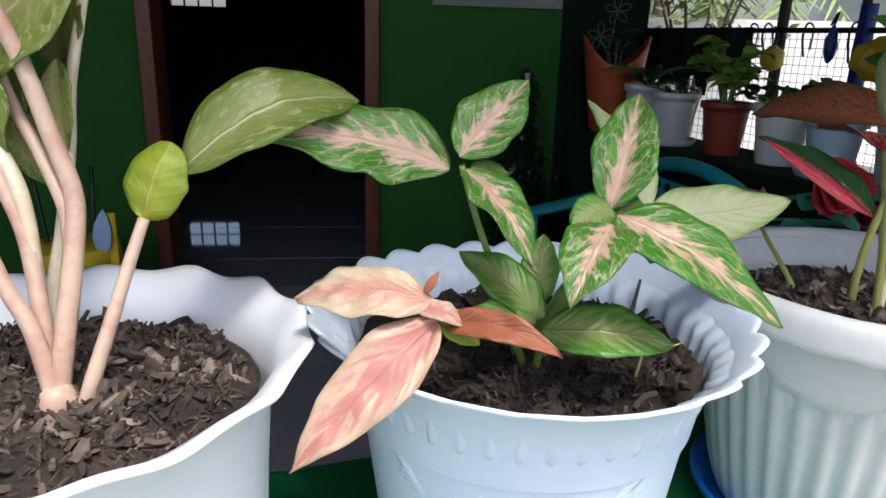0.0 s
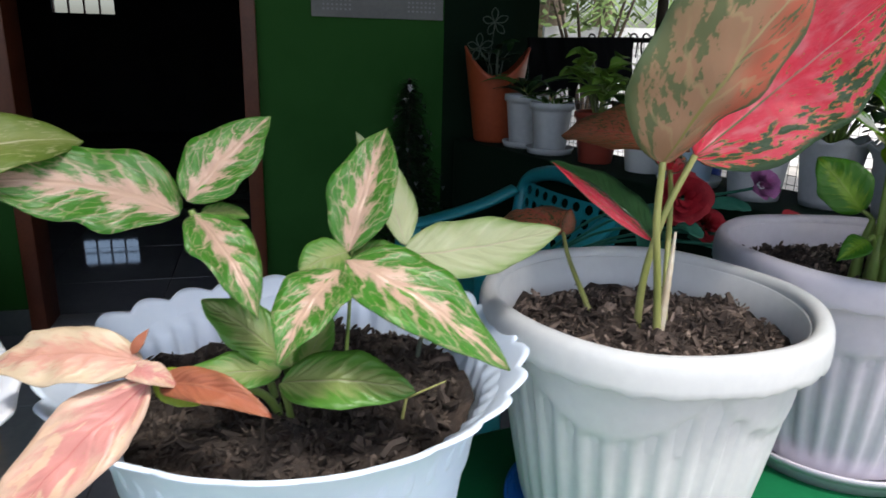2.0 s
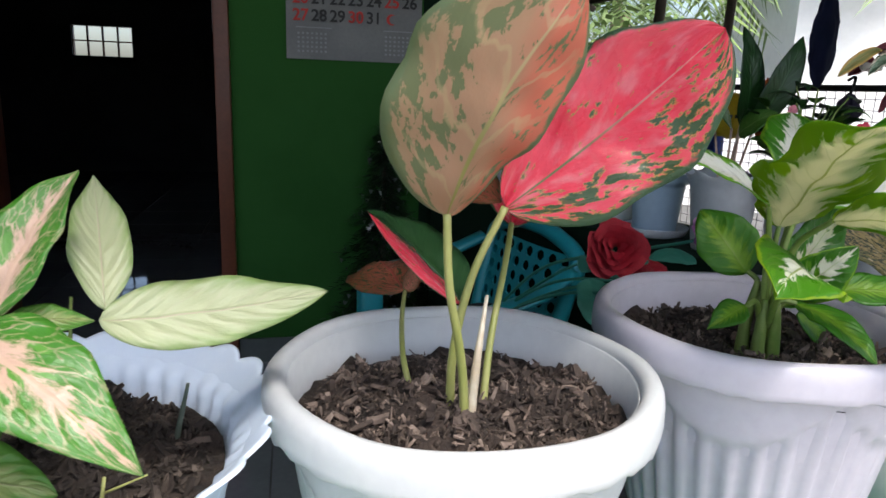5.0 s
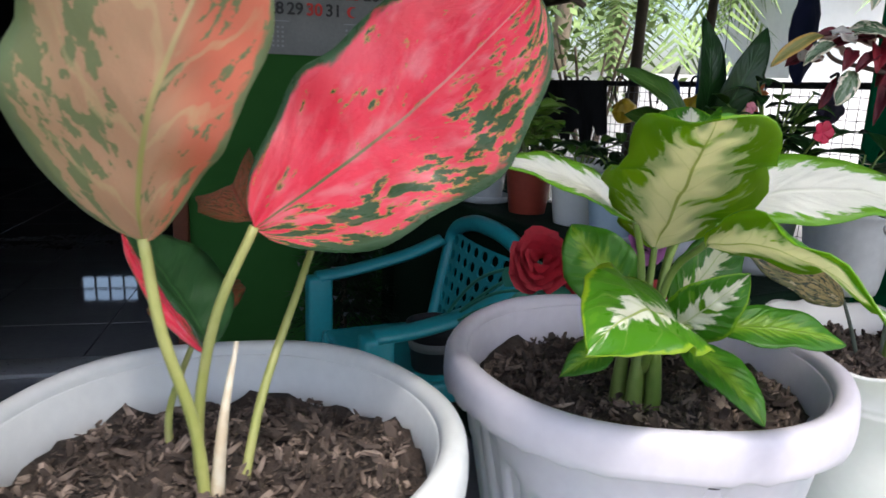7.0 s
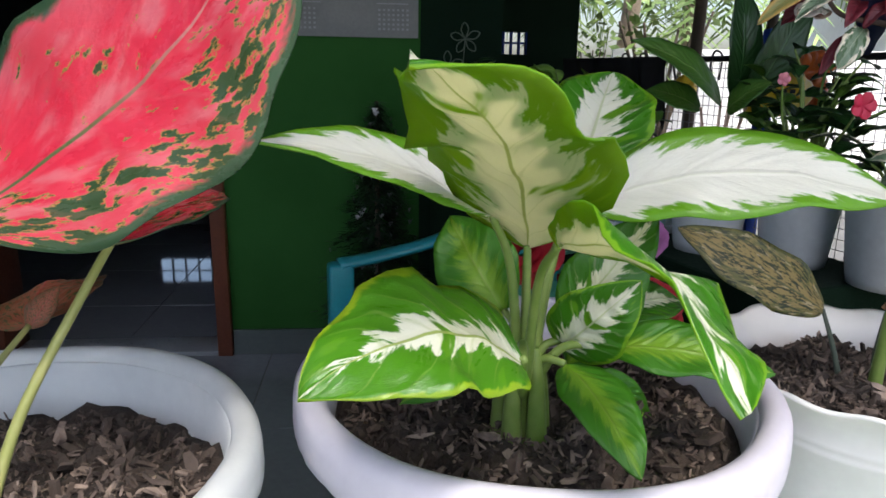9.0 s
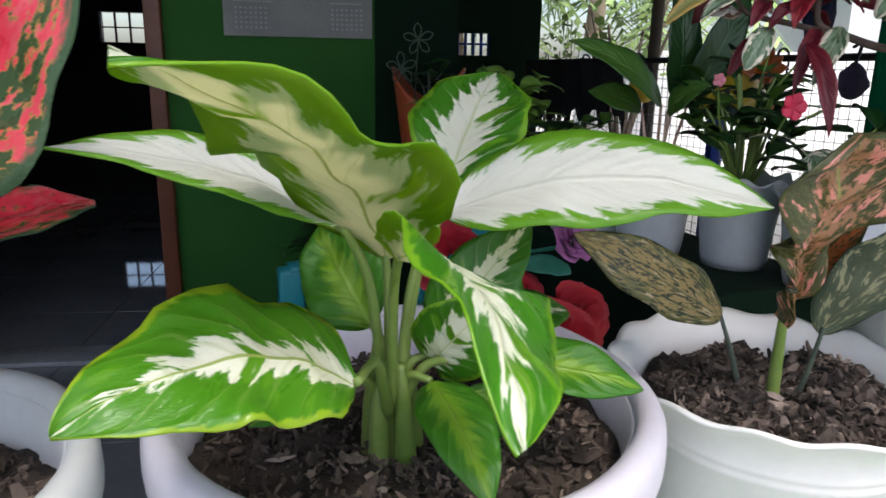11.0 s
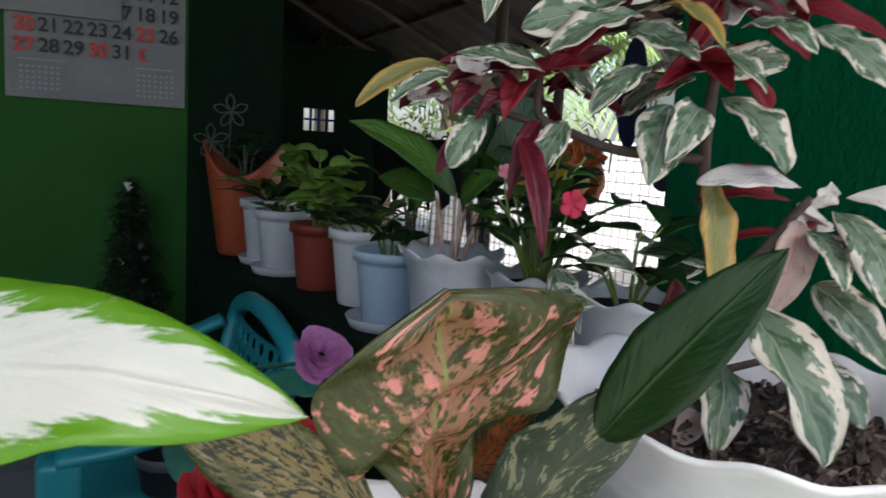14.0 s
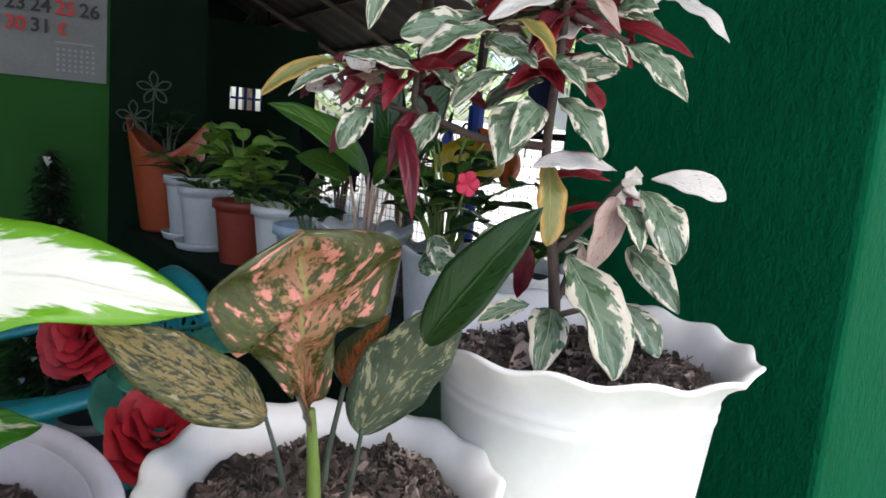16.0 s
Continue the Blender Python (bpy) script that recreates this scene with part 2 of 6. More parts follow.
M["post_blue"] = surface("blue_painted_steel", (0.012, 0.06, 0.36), (0.02, 0.05, 0.28), 0.45, 6, 60)
M["wire"] = surface("galvanised_wire", (0.16, 0.16, 0.17), (0.10, 0.10, 0.11), 0.5, 20, 90, metal=0.5)
M["tarp"] = surface("black_tarp", (0.012, 0.012, 0.014), (0.02, 0.02, 0.022), 0.6, 4, 40, 0.3, 0.004)
M["rust"] = surface("rusty_roof_sheet", (0.035, 0.028, 0.022), (0.075, 0.06, 0.05), 0.6, 3, 40, 0.3, 0.003, 0.3)
M["timber"] = surface("weathered_timber", (0.055, 0.04, 0.028), (0.10, 0.075, 0.05), 0.8, 4, 60, 0.5, 0.003)
M["ceiling"] = surface("grey_ceiling_board", (0.08, 0.085, 0.08), (0.06, 0.065, 0.06), 0.8, 2, 40)
M["yellow"] = surface("yellow_foil_wrapper", (0.62, 0.42, 0.02), (0.50, 0.32, 0.02), 0.35, 18, 90, 0.4, 0.003)
M["orange"] = surface("orange_foil_wrapper", (0.65, 0.14, 0.02), (0.55, 0.10, 0.02), 0.35, 18, 90, 0.4, 0.003)
M["toy_yellow"] = surface("yellow_toy_plastic", (0.70, 0.48, 0.02), (0.62, 0.40, 0.02), 0.4)
M["toy_blue"] = surface("pale_blue_toy_plastic", (0.35, 0.48, 0.68), (0.28, 0.40, 0.60), 0.4)
# leaf green lightened so that the sunlight is in its colour
M["leaf_far"] = surface("sunlit_foliage", (0.24, 0.34, 0.10), (0.13, 0.22, 0.06), 0.6, 3, 30)
# next two greens are lowered for the shade over the side ledge
M["leaf_plain"] = leaf_material("mid_green_leaf", (0.075, 0.18, 0.022), (0.05, 0.14, 0.018), (0.22, 0.33, 0.10), 0.6, 0.3, 0.05, 0.3)
M["leaf_dark"] = leaf_material("dark_green_leaf", (0.015, 0.058, 0.010), (0.011, 0.045, 0.009), (0.05, 0.14, 0.04), 0.6, 0.3, 0.05, 0.3)
M["leaf_lime"] = leaf_material("light_green_leaf", (0.24, 0.42, 0.06), (0.16, 0.33, 0.04), (0.42, 0.55, 0.20), 0.6, 0.3, 0.05, 0.3)
M["petal_red"] = surface("crimson_petal", (0.60, 0.01, 0.06), (0.48, 0.008, 0.05), 0.5, 40, 200)
M["petal_pink"] = surface("pink_petal", (0.60, 0.20, 0.24), (0.5, 0.15, 0.2), 0.5, 40, 200)
M["ribbon"] = surface("dull_green_ribbon", (0.06, 0.085, 0.06), (0.045, 0.065, 0.045), 0.6, 40, 200)
# leaves of the pots on the ledge: upper and lower faces
M["B"] = leaf_material("arrowhead_leaf", (0.58, 0.39, 0.30), (0.050, 0.20, 0.018), (0.62, 0.43, 0.32), 0.17, 0.13, 0.10, 0.40, 11, veins=6, rough=0.33, ribw=0.085, lines=0.7, stretch=0.8, net=0.38, patch=(0.10, 0.28, 0.04), patch_cut=0.58)
M["B_green"] = leaf_material("arrowhead_leaf_green", (0.24, 0.31, 0.10), (0.085, 0.23, 0.03), (0.30, 0.30, 0.15), 0.42, 0.25, 0.12, 0.35, 10, veins=8)
M["B_pale"] = leaf_material("arrowhead_leaf_pale", (0.46, 0.51, 0.30), (0.22, 0.34, 0.10), (0.50, 0.46, 0.32), 0.75, 0.35, 0.08, 0.25, 8, veins=8)
M["B_under"] = leaf_material("arrowhead_leaf_under", (0.52, 0.55, 0.38), (0.33, 0.42, 0.20), (0.55, 0.50, 0.36), 0.6, 0.4, 0.05, 0.2, 8)
M["B_pink"] = leaf_material("withered_pink_leaf", (0.60, 0.26, 0.23), (0.62, 0.44, 0.33), (0.56, 0.20, 0.18), 0.50, 0.35, 0.10, 0.5, 5, spots=(0.50, 0.36, 0.18), spot_cut=0.64, veins=7, patch=(0.66, 0.46, 0.32), patch_cut=0.56, stretch=0.8)
M["B_pale_pink"] = leaf_material("withered_cream_leaf", (0.62, 0.33, 0.25), (0.64, 0.52, 0.36), (0.58, 0.30, 0.22), 0.35, 0.3, 0.10, 0.6, 5, spots=(0.46, 0.30, 0.14), spot_cut=0.66, veins=7, stretch=0.8)
M["B_rust"] = leaf_material("withered_rust_leaf", (0.40, 0.13, 0.07), (0.36, 0.13, 0.06), (0.44, 0.17, 0.09), 0.6, 0.4, 0.05, 0.3, 6)
M["A"] = leaf_material("mottled_olive_leaf", (0.33, 0.37, 0.11), (0.15, 0.23, 0.035), (0.60, 0.45, 0.28), 0.45, 0.4, 0.05, 0.6, 6, spots=(0.40, 0.38, 0.17), spot_cut=0.56, spot_size=9, stretch=0.9, lines=0.06, quilt=0.15)
M["A_lime"] = leaf_material("lime_leaf", (0.36, 0.42, 0.04), (0.22, 0.32, 0.02), (0.52, 0.48, 0.18), 0.5, 0.4, 0.05, 0.4, 7, quilt=0.12, lines=0.1)
M["A_long"] = leaf_material("olive_green_leaf", (0.24, 0.29, 0.08), (0.13, 0.20, 0.03), (0.58, 0.55, 0.36), 0.5, 0.4, 0.05, 0.5, 6, spots=(0.34, 0.36, 0.16), spot_cut=0.57, spot_size=7, stretch=0.9, lines=0.06, quilt=0.12)
M["C_pink"] = leaf_material("pink_aglaonema_leaf", (0.80, 0.030, 0.070), (0.78, 0.09, 0.12), (0.72, 0.28, 0.24), 0.6, 0.5, 0.06, 0.35, 5, spots=(0.028, 0.085, 0.024), spot_cut=0.60, spot_size=9.0, veins=5, rim=(0.035, 0.11, 0.05), rough=0.27, stretch=1.0, spot_edge=0.10, lines=0.10, halo=(0.50, 0.30, 0.07), clump=0.5, half=0.20, ribw=0.028, rib_base=(0.10, 0.17, 0.05), patch=(0.80, 0.17, 0.20), patch_cut=0.48, patch_size=4.0, patch_soft=0.25)
M["C_under"] = leaf_material("pink_aglaonema_leaf_under", (0.47, 0.29, 0.17), (0.39, 0.28, 0.15), (0.52, 0.42, 0.22), 0.6, 0.5, 0.08, 0.4, 5, spots=(0.17, 0.205, 0.09), spot_cut=0.565, spot_size=9.0, veins=4, half=0.16, flush=(0.62, 0.17, 0.10), rim=(0.16, 0.22, 0.10), stretch=1.0, spot_edge=0.08, lines=0.55, glow=0.35, clump=0.7, ribw=0.05, rib_base=(0.34, 0.34, 0.10))
M["C_dark"] = leaf_material("dark_aglaonema_leaf", (0.025, 0.085, 0.025), (0.03, 0.10, 0.03), (0.06, 0.16, 0.05), 0.5, 0.4, 0.05, 0.3, 6)
M["C_rust"] = leaf_material("rust_aglaonema_leaf", (0.44, 0.14, 0.08), (0.22, 0.08, 0.035), (0.50, 0.10, 0.08), 0.5, 0.4, 0.05, 0.3, 6, spots=(0.06, 0.10, 0.03), spot_cut=0.54, stretch=0.9)
M["D"] = leaf_material("dieffenbachia_leaf", (0.84, 0.85, 0.72), (0.055, 0.22, 0.012), (0.66, 0.72, 0.46), 0.30, 0.07, 0.12, 0.48, 8, veins=8, rough=0.3, rim=(0.20, 0.42, 0.02), glow=0.42, patch=(0.13, 0.33, 0.015), patch_cut=0.60)
M["D_white"] = leaf_material("dieffenbachia_leaf_white", (0.90, 0.90, 0.82), (0.16, 0.40, 0.02), (0.90, 0.91, 0.80), 0.62, 0.07, 0.08, 0.42, 8, veins=8, lines=0.05, quilt=0.25, rough=0.3, glow=0.4)
# cream and yellow-green underside, brightened for daylight coming through the blade
M["D_under"] = leaf_material("dieffenbachia_leaf_backlit_under", (0.88, 0.86, 0.56), (0.28, 0.48, 0.012), (0.50, 0.55, 0.18), 0.50, 0.07, 0.10, 0.62, 7, veins=8, glow=0.72, ribw=0.04, patch=(0.42, 0.60, 0.02), patch_cut=0.62)
M["D_small"] = leaf_material("dieffenbachia_leaf_mostly_green", (0.86, 0.87, 0.76), (0.075, 0.26, 0.012), (0.40, 0.50, 0.15), 0.15, 0.05, 0.08, 0.5, 7, veins=8, rough=0.3, rim=(0.30, 0.46, 0.02), glow=0.42, patch=(0.11, 0.31, 0.015), patch_cut=0.58)
M["D_young"] = leaf_material("dieffenbachia_leaf_green", (0.20, 0.39, 0.025), (0.055, 0.22, 0.012), (0.24, 0.40, 0.05), 0.25, 0.2, 0.08, 0.4, 8, veins=8, glow=0.4)
M["D_streak"] = leaf_material("dieffenbachia_leaf_streaked", (0.82, 0.82, 0.58), (0.050, 0.20, 0.012), (0.62, 0.68, 0.34), 0.22, 0.05, 0.06, 0.42, 6, veins=8, rough=0.3, glow=0.45, patch=(0.10, 0.30, 0.015), patch_cut=0.60)
M["E"] = leaf_material("mottled_aglaonema_leaf", (0.42, 0.21, 0.11), (0.052, 0.060, 0.014), (0.34, 0.34, 0.10), 0.36, 0.10, 0.0, 1.3, 10, spots=(0.070, 0.090, 0.018), spot_cut=0.555, spot_size=17, rough=0.28, stretch=0.7, quilt=0.3, patch=(0.76, 0.30, 0.24), patch_cut=0.57, patch_size=7.5, lines=0.08)
M["E_dark"] = leaf_material("mottled_dark_leaf", (0.30, 0.225, 0.075), (0.12, 0.125, 0.035), (0.10, 0.11, 0.04), 0.5, 0.12, 0.0, 1.3, 6.5, spots=(0.024, 0.036, 0.012), spot_cut=0.52, spot_size=10, stretch=1.1, lines=0.03, quilt=0.2, patch=(0.44, 0.36, 0.20), patch_cut=0.60, patch_size=4.5)
M["E_grey"] = leaf_material("grey_green_leaf_under", (0.10, 0.13, 0.08), (0.06, 0.09, 0.055), (0.16, 0.17, 0.10), 0.5, 0.3, 0.0, 0.9, 7, spots=(0.34, 0.34, 0.20), spot_cut=0.555, spot_size=6.5, stretch=1.1, lines=0.03, clump=0.5, quilt=0.15)
M["E_green"] = leaf_material("deep_green_leaf", (0.020, 0.060, 0.012), (0.016, 0.048, 0.010), (0.04, 0.09, 0.02), 0.5, 0.4, 0.0, 0.3, 9, spots=(0.30, 0.36, 0.10), spot_cut=0.70, spot_size=12, lines=0.03, quilt=0.1, rough=0.3)
M["E_red"] = leaf_material("orange_red_leaf", (0.44, 0.11, 0.03), (0.05, 0.065, 0.016), (0.35, 0.18, 0.05), 0.42, 0.10, 0.0, 0.9, 8, spots=(0.035, 0.05, 0.012), spot_cut=0.54, spot_size=13)
M["F_green"] = leaf_material("variegated_rubber_leaf", (0.19, 0.28, 0.17), (0.86, 0.80, 0.62), (0.44, 0.50, 0.36), 0.56, 0.04, 0.04, 0.50, 3.2, veins=7, rough=0.25, stretch=0.9, lines=0.10, patch=(0.075, 0.15, 0.065), patch_cut=0.52, patch_size=2.6)
M["F_white"] = leaf_material("cream_rubber_leaf", (0.84, 0.81, 0.72), (0.84, 0.80, 0.72), (0.80, 0.66, 0.58), 0.5, 0.3, 0.03, 0.3, 6, spots=(0.26, 0.34, 0.24), spot_cut=0.62, spot_size=4, rough=0.28, stretch=0.8, lines=0.08)
M["F_red"] = leaf_material("crimson_rubber_leaf_under", (0.27, 0.010, 0.022), (0.33, 0.022, 0.034), (0.55, 0.10, 0.10), 0.6, 0.4, 0.03, 0.3, 6, rough=0.45)
M["F_wine"] = leaf_material("wine_red_rubber_leaf", (0.14, 0.012, 0.022), (0.18, 0.016, 0.026), (0.24, 0.03, 0.04), 0.6, 0.4, 0.03, 0.3, 6, rough=0.35)
M["F_yellow"] = leaf_material("yellowing_rubber_leaf", (0.24, 0.25, 0.07), (0.58, 0.36, 0.09), (0.5, 0.35, 0.12), 0.55, 0.2, 0.03, 0.4, 6)
M["F_pink"] = leaf_material("dusty_pink_rubber_leaf", (0.60, 0.42, 0.34), (0.66, 0.50, 0.40), (0.5, 0.3, 0.25), 0.5, 0.4, 0.03, 0.4, 5, spots=(0.40, 0.22, 0.18), spot_cut=0.6, spot_size=5, stretch=0.8)


def chip_material(name, bright):
    m, n, l, p = nodes_of(name)
    rnd = n.new("ShaderNodeNewGeometry").outputs["Random Per Island"]
    co = n.new("ShaderNodeTexCoord").outputs["Object"]
    grain = noise_node(n, l, 220.0, 3, co)
    ramp = n.new("ShaderNodeValToRGB")
    heap = noise_node(n, l, 26.0, 3, co)
    l.new(calc(n, l, "ADD", calc(n, l, "MULTIPLY", rnd, 0.62), calc(n, l, "MULTIPLY_ADD", heap, 1.5, -0.46)), ramp.inputs[0])
    e = ramp.color_ramp.elements
    e[0].color, e[1].color = (0.020, 0.014, 0.011, 1), (0.34 * bright, 0.26 * bright, 0.21 * bright, 1)
    e.new(0.45).color = (0.045 * bright, 0.032 * bright, 0.026 * bright, 1)
    e.new(0.78).color = (0.13 * bright, 0.095 * bright, 0.076 * bright, 1)
    l.new(mixed(n, l, calc(n, l, "MULTIPLY", grain, 0.6), ramp.outputs[0], (0.04, 0.028, 0.02)), p.inputs["Base Color"])
    p.inputs["Roughness"].default_value = 0.85
    bumped(n, l, p, grain, 0.6, 0.002)
    return m


M["chips"] = chip_material("grey_brown_husk_chips", 1.0)
M["chips_mixed"] = chip_material("brown_husk_chips", 1.15)
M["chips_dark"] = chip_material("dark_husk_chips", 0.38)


# ---- builders ----
def V(*a):
    return Vector(a)


def mesh_of(bm, name, mats, smooth=True):
    me = bpy.data.meshes.new(name)
    bm.to_mesh(me)
    bm.free()
    for m in mats if isinstance(mats, (list, tuple)) else (mats,):
        me.materials.append(M[m] if isinstance(m, str) else m)
    if smooth:
        me.polygons.foreach_set("use_smooth", [True] * len(me.polygons))
    return me


def part(name, bm, mats, parent=None, label="", smooth=True):
    ob = new(name, mesh_of(bm, name, mats, smooth))
    if parent is not None:
        ob.parent = parent
        ob.matrix_parent_inverse = parent.matrix_world.inverted()
    return tagged(ob, label)


def thing(name, at, label, category, group=""):
    ob = new(name)
    ob.empty_display_size = 0.05
    ob.matrix_world = Matrix.Translation(at)
    return tagged(ob, label, category, group)


def box_into(bm, lo, hi, turn=None, bevel=0.0):
    r = bmesh.ops.create_cube(bm, size=1.0)["verts"]
    lo, hi = Vector(lo), Vector(hi)
    for v in r:
        v.co = Vector((lo[k] + (hi[k] - lo[k]) * (v.co[k] + 0.5) for k in range(3)))
    if bevel:
        es = list({e for v in r for e in v.link_edges})
        out = bmesh.ops.bevel(bm, geom=es, offset=bevel, segments=2, affect="EDGES", profile=0.5)
        r = list({v for f in out["faces"] for v in f.verts} | {v for v in r if v.is_valid})
    if turn is not None:
        for v in r:
            v.co = turn @ v.co
    return r


def box(lo, hi, turn=None, bevel=0.0):
    bm = bmesh.new()
    box_into(bm, lo, hi, turn, bevel)
    return bm


def lathe(bm, profile, at, n=96, shape=None, mat=0, ends=True):
    """Turns a profile of (radius, height) about the upright axis. shape(k, angle) gives a scale and a lift for point k."""
    rings = []
    for k, (r, z) in enumerate(profile):
        ring = []
        for i in range(n):
            a = 2 * math.pi * i / n
            s, up = shape(k, a) if shape else (1.0, 0.0)
            ring.append(bm.verts.new((at[0] + r * s * math.cos(a), at[1] + r * s * math.sin(a), at[2] + z + up)))
        rings.append(ring)
    for p, q in zip(rings, rings[1:]):
        for i in range(n):
            f = bm.faces.new((p[i], p[(i + 1) % n], q[(i + 1) % n], q[i]))
            f.material_index = mat
    for ring, flip in ((rings[0], True), (rings[-1], False)) if ends else ():
        if profile[0 if flip else -1][0] > 0.0005:
            bm.faces.new(list(reversed(ring)) if flip else ring).material_index = mat
    return rings


def smooth_path(points, n=8):
    """A rounded path through the points."""
    pts = [Vector(p) for p in points]
    pts = [pts[0] * 2 - pts[1]] + pts + [pts[-1] * 2 - pts[-2]]
    out = []
    for k in range(1, len(pts) - 2):
        a, b, c, d = pts[k - 1:k + 3]
        for i in range(n):
            t = i / n
            out.append(0.5 * (2 * b + (c - a) * t + (2 * a - 5 * b + 4 * c - d) * t * t + (3 * b - a - 3 * c + d) * t ** 3))
    return out + [pts[-2]]


def tube(bm, points, r0, r1, sides=10, mat=0, n=8):
    path = smooth_path(points, n) if len(points) > 2 else [Vector(points[0]).lerp(Vector(points[-1]), t / 4) for t in range(5)]
    rings, ref = [], Vector((0.3, 0.9, 0.1))
    for k, p in enumerate(path):
        d = (path[min(k + 1, len(path) - 1)] - path[max(k - 1, 0)]).normalized()
        x = d.cross(ref)
        if x.length < 0.05:
            x = d.cross(Vector((1, 0, 0)))
        x.normalize()
        y = d.cross(x)
        r = r0 + (r1 - r0) * k / (len(path) - 1)
        rings.append([bm.verts.new(p + (x * math.cos(a) + y * math.sin(a)) * r) for a in (2 * math.pi * i / sides for i in range(sides))])
    for p, q in zip(rings, rings[1:]):
        for i in range(sides):
            bm.faces.new((p[i], p[(i + 1) % sides], q[(i + 1) % sides], q[i])).material_index = mat
    bm.faces.new(list(reversed(rings[0]))).material_index = mat
    bm.faces.new(rings[-1]).material_index = mat


def stem(name, parent, mat, points, r0, r1, label=""):
    bm = bmesh.new()
    tube(bm, points, r0, r1)
    return part(name, bm, mat, parent, label)


def blade(bm, base, tip, width, face=(0, -0.5, 0.85), arch=0.12, fold=0.15, wave=0.0, shape="oval", twist=0.0, nu=28, nv=10, seed=0, thick=0.0009, droop=0.0,
          lop=(1, 1, 1, 1), lump=0.05, via=None, ragged=0.06):
    """A leaf blade of two skins, the upper of material 0 and the lower of material 1, bent along its rib and folded across it."""
    base, tip, face = Vector(base), Vector(tip), Vector(face)
    run = tip - base
    length = run.length
    d = run.normalized()
    up = (face - d * face.dot(d)).normalized()
    bend = up * (arch * length) if via is None else Vector(via) - base.lerp(tip, 0.5)
    uv = bm.loops.layers.uv.verify()
    rnd = random.Random(seed + 7)
    ph = rnd.uniform(0, 6)
    power = {"oval": (0.62, 0.85), "lance": (0.7, 1.15), "heart": (0.42, 1.05), "round": (0.5, 0.55), "spoon": (0.9, 0.6), "broad": (0.42, 0.68), "acute": (0.62, 1.05), "mid": (0.58, 0.62), "fan": (1.8, 0.34), "cup": (1.0, 0.5)}[shape]
    peak = (power[0] / (power[0] + power[1])) ** power[0] * (power[1] / (power[0] + power[1])) ** power[1]
    top, low = [], []
    for i in range(nu + 1):
        t = 0.35 * i / nu + 0.65 * 0.5 * (1 - math.cos(math.pi * i / nu))
        c = base + run * t + bend * (4 * t * (1 - t)) - Vector((0, 0, 1)) * (droop * length * t * t)
        a = twist * t
        along = (run + bend * (4 - 8 * t)).normalized() if via is not None else d
        lift_way = (up - along * up.dot(along)).normalized()
        side = along.cross(lift_way)
        s = side * math.cos(a) + lift_way * math.sin(a)
        n_ = lift_way * math.cos(a) - side * math.sin(a)
        w = 0.5 * width * (max(t, 0.0) ** power[0] * max(1 - t, 0.0) ** power[1]) / peak
        rt, rl = [], []
        for j in range(nv + 1):
            u = 2 * j / nv - 1
            lift = fold * abs(u) * w * 1.0 - 0.25 * fold * w * u * u
            ripple = wave * width * abs(u) ** 2 * math.sin(t * 15 + ph + (1.6 if u > 0 else 0)) * (0.3 + 0.7 * math.sin(math.pi * t))
            edge = 1 + 0.03 * math.sin(t * 17 + ph * 2 + u) + ragged * noise.noise(V(t * 7, ph * 3, 1.0 if u > 0 else 5.0)) + 0.5 * (ragged - 0.06) * noise.noise(V(t * 19, ph, 2.0 if u > 0 else 7.0))
            q0, q1 = (lop[0], lop[1]) if u < 0 else (lop[2], lop[3])
            edge *= q0 + (q1 - q0) * t
            swell = lump * width * noise.noise(V(u * 1.4 + ph, t * 4.0 * min(2.0, length / max(width, 0.001)), ph * 2))
            p = c + s * (u * w * edge) + n_ * (lift + ripple + swell)
            rt.append((bm.verts.new(p + n_ * thick * 0.5), (u * 0.5 + 0.5, t)))
            rl.append((bm.verts.new(p - n_ * thick * 0.5), (u * 0.5 + 0.5, t)))
        top.append(rt)
        low.append(rl)
    def quad(vs, mi):
        f = bm.faces.new([v for v, _ in vs])
        f.material_index = mi
        for loop, (_, c) in zip(f.loops, vs):
            loop[uv].uv = c
    for i in range(nu):
        for j in range(nv):
            quad((top[i][j], top[i][j + 1], top[i + 1][j + 1], top[i + 1][j]), 0)
            quad((low[i][j], low[i + 1][j], low[i + 1][j + 1], low[i][j + 1]), 1)
        quad((top[i][0], top[i + 1][0], low[i + 1][0], low[i][0]), 0)
        quad((top[i][nv], low[i][nv], low[i + 1][nv], top[i + 1][nv]), 0)


def leaf(parent, base, tip, width, upper, under=None, label="", **k):
    bm = bmesh.new()
    blade(bm, base, tip, width, seed=int(abs(base[0] * 7919 + tip[2] * 104729)) % 997, **k)
    ob = part("leaf", bm, (upper, under or upper), parent, label)
    return ob


# ---- setting ----
FLOOR, LEDGE, WALL = 0.0, 0.645, 2.755
SLANT = math.atan2(0.2, 1.0)
turned = Matrix.Translation((0.45, 0.52, 0)) @ Matrix.Rotation(SLANT, 4, "Z")


def structure(name, bm, mat, label="", smooth=False):
    return tagged(part(name, bm, mat, None, label, smooth), kind="structure")


structure("ground", box((-40, -40, -0.30), (60, 80, -0.06)), "concrete", "grey worn concrete ground outside the porch")
floor_slab = structure("floor", box((-3.2, 0.2, -0.06), (5.0, 9.6, -0.004)), "grout", "grey glossy tiled floor of porch and room")
# low wall that carries the pots
structure("wall_ledge", box((-2.4, -0.175, 0.0), (0.985, 0.175, LEDGE - 0.03), turned, 0.006), "ledge", "low green painted wall under the pots")
structure("ledge_top", box((-2.4, -0.19, LEDGE - 0.03), (1.0, 0.19, LEDGE), turned, 0.008), "ledge", "deep green painted ledge top")
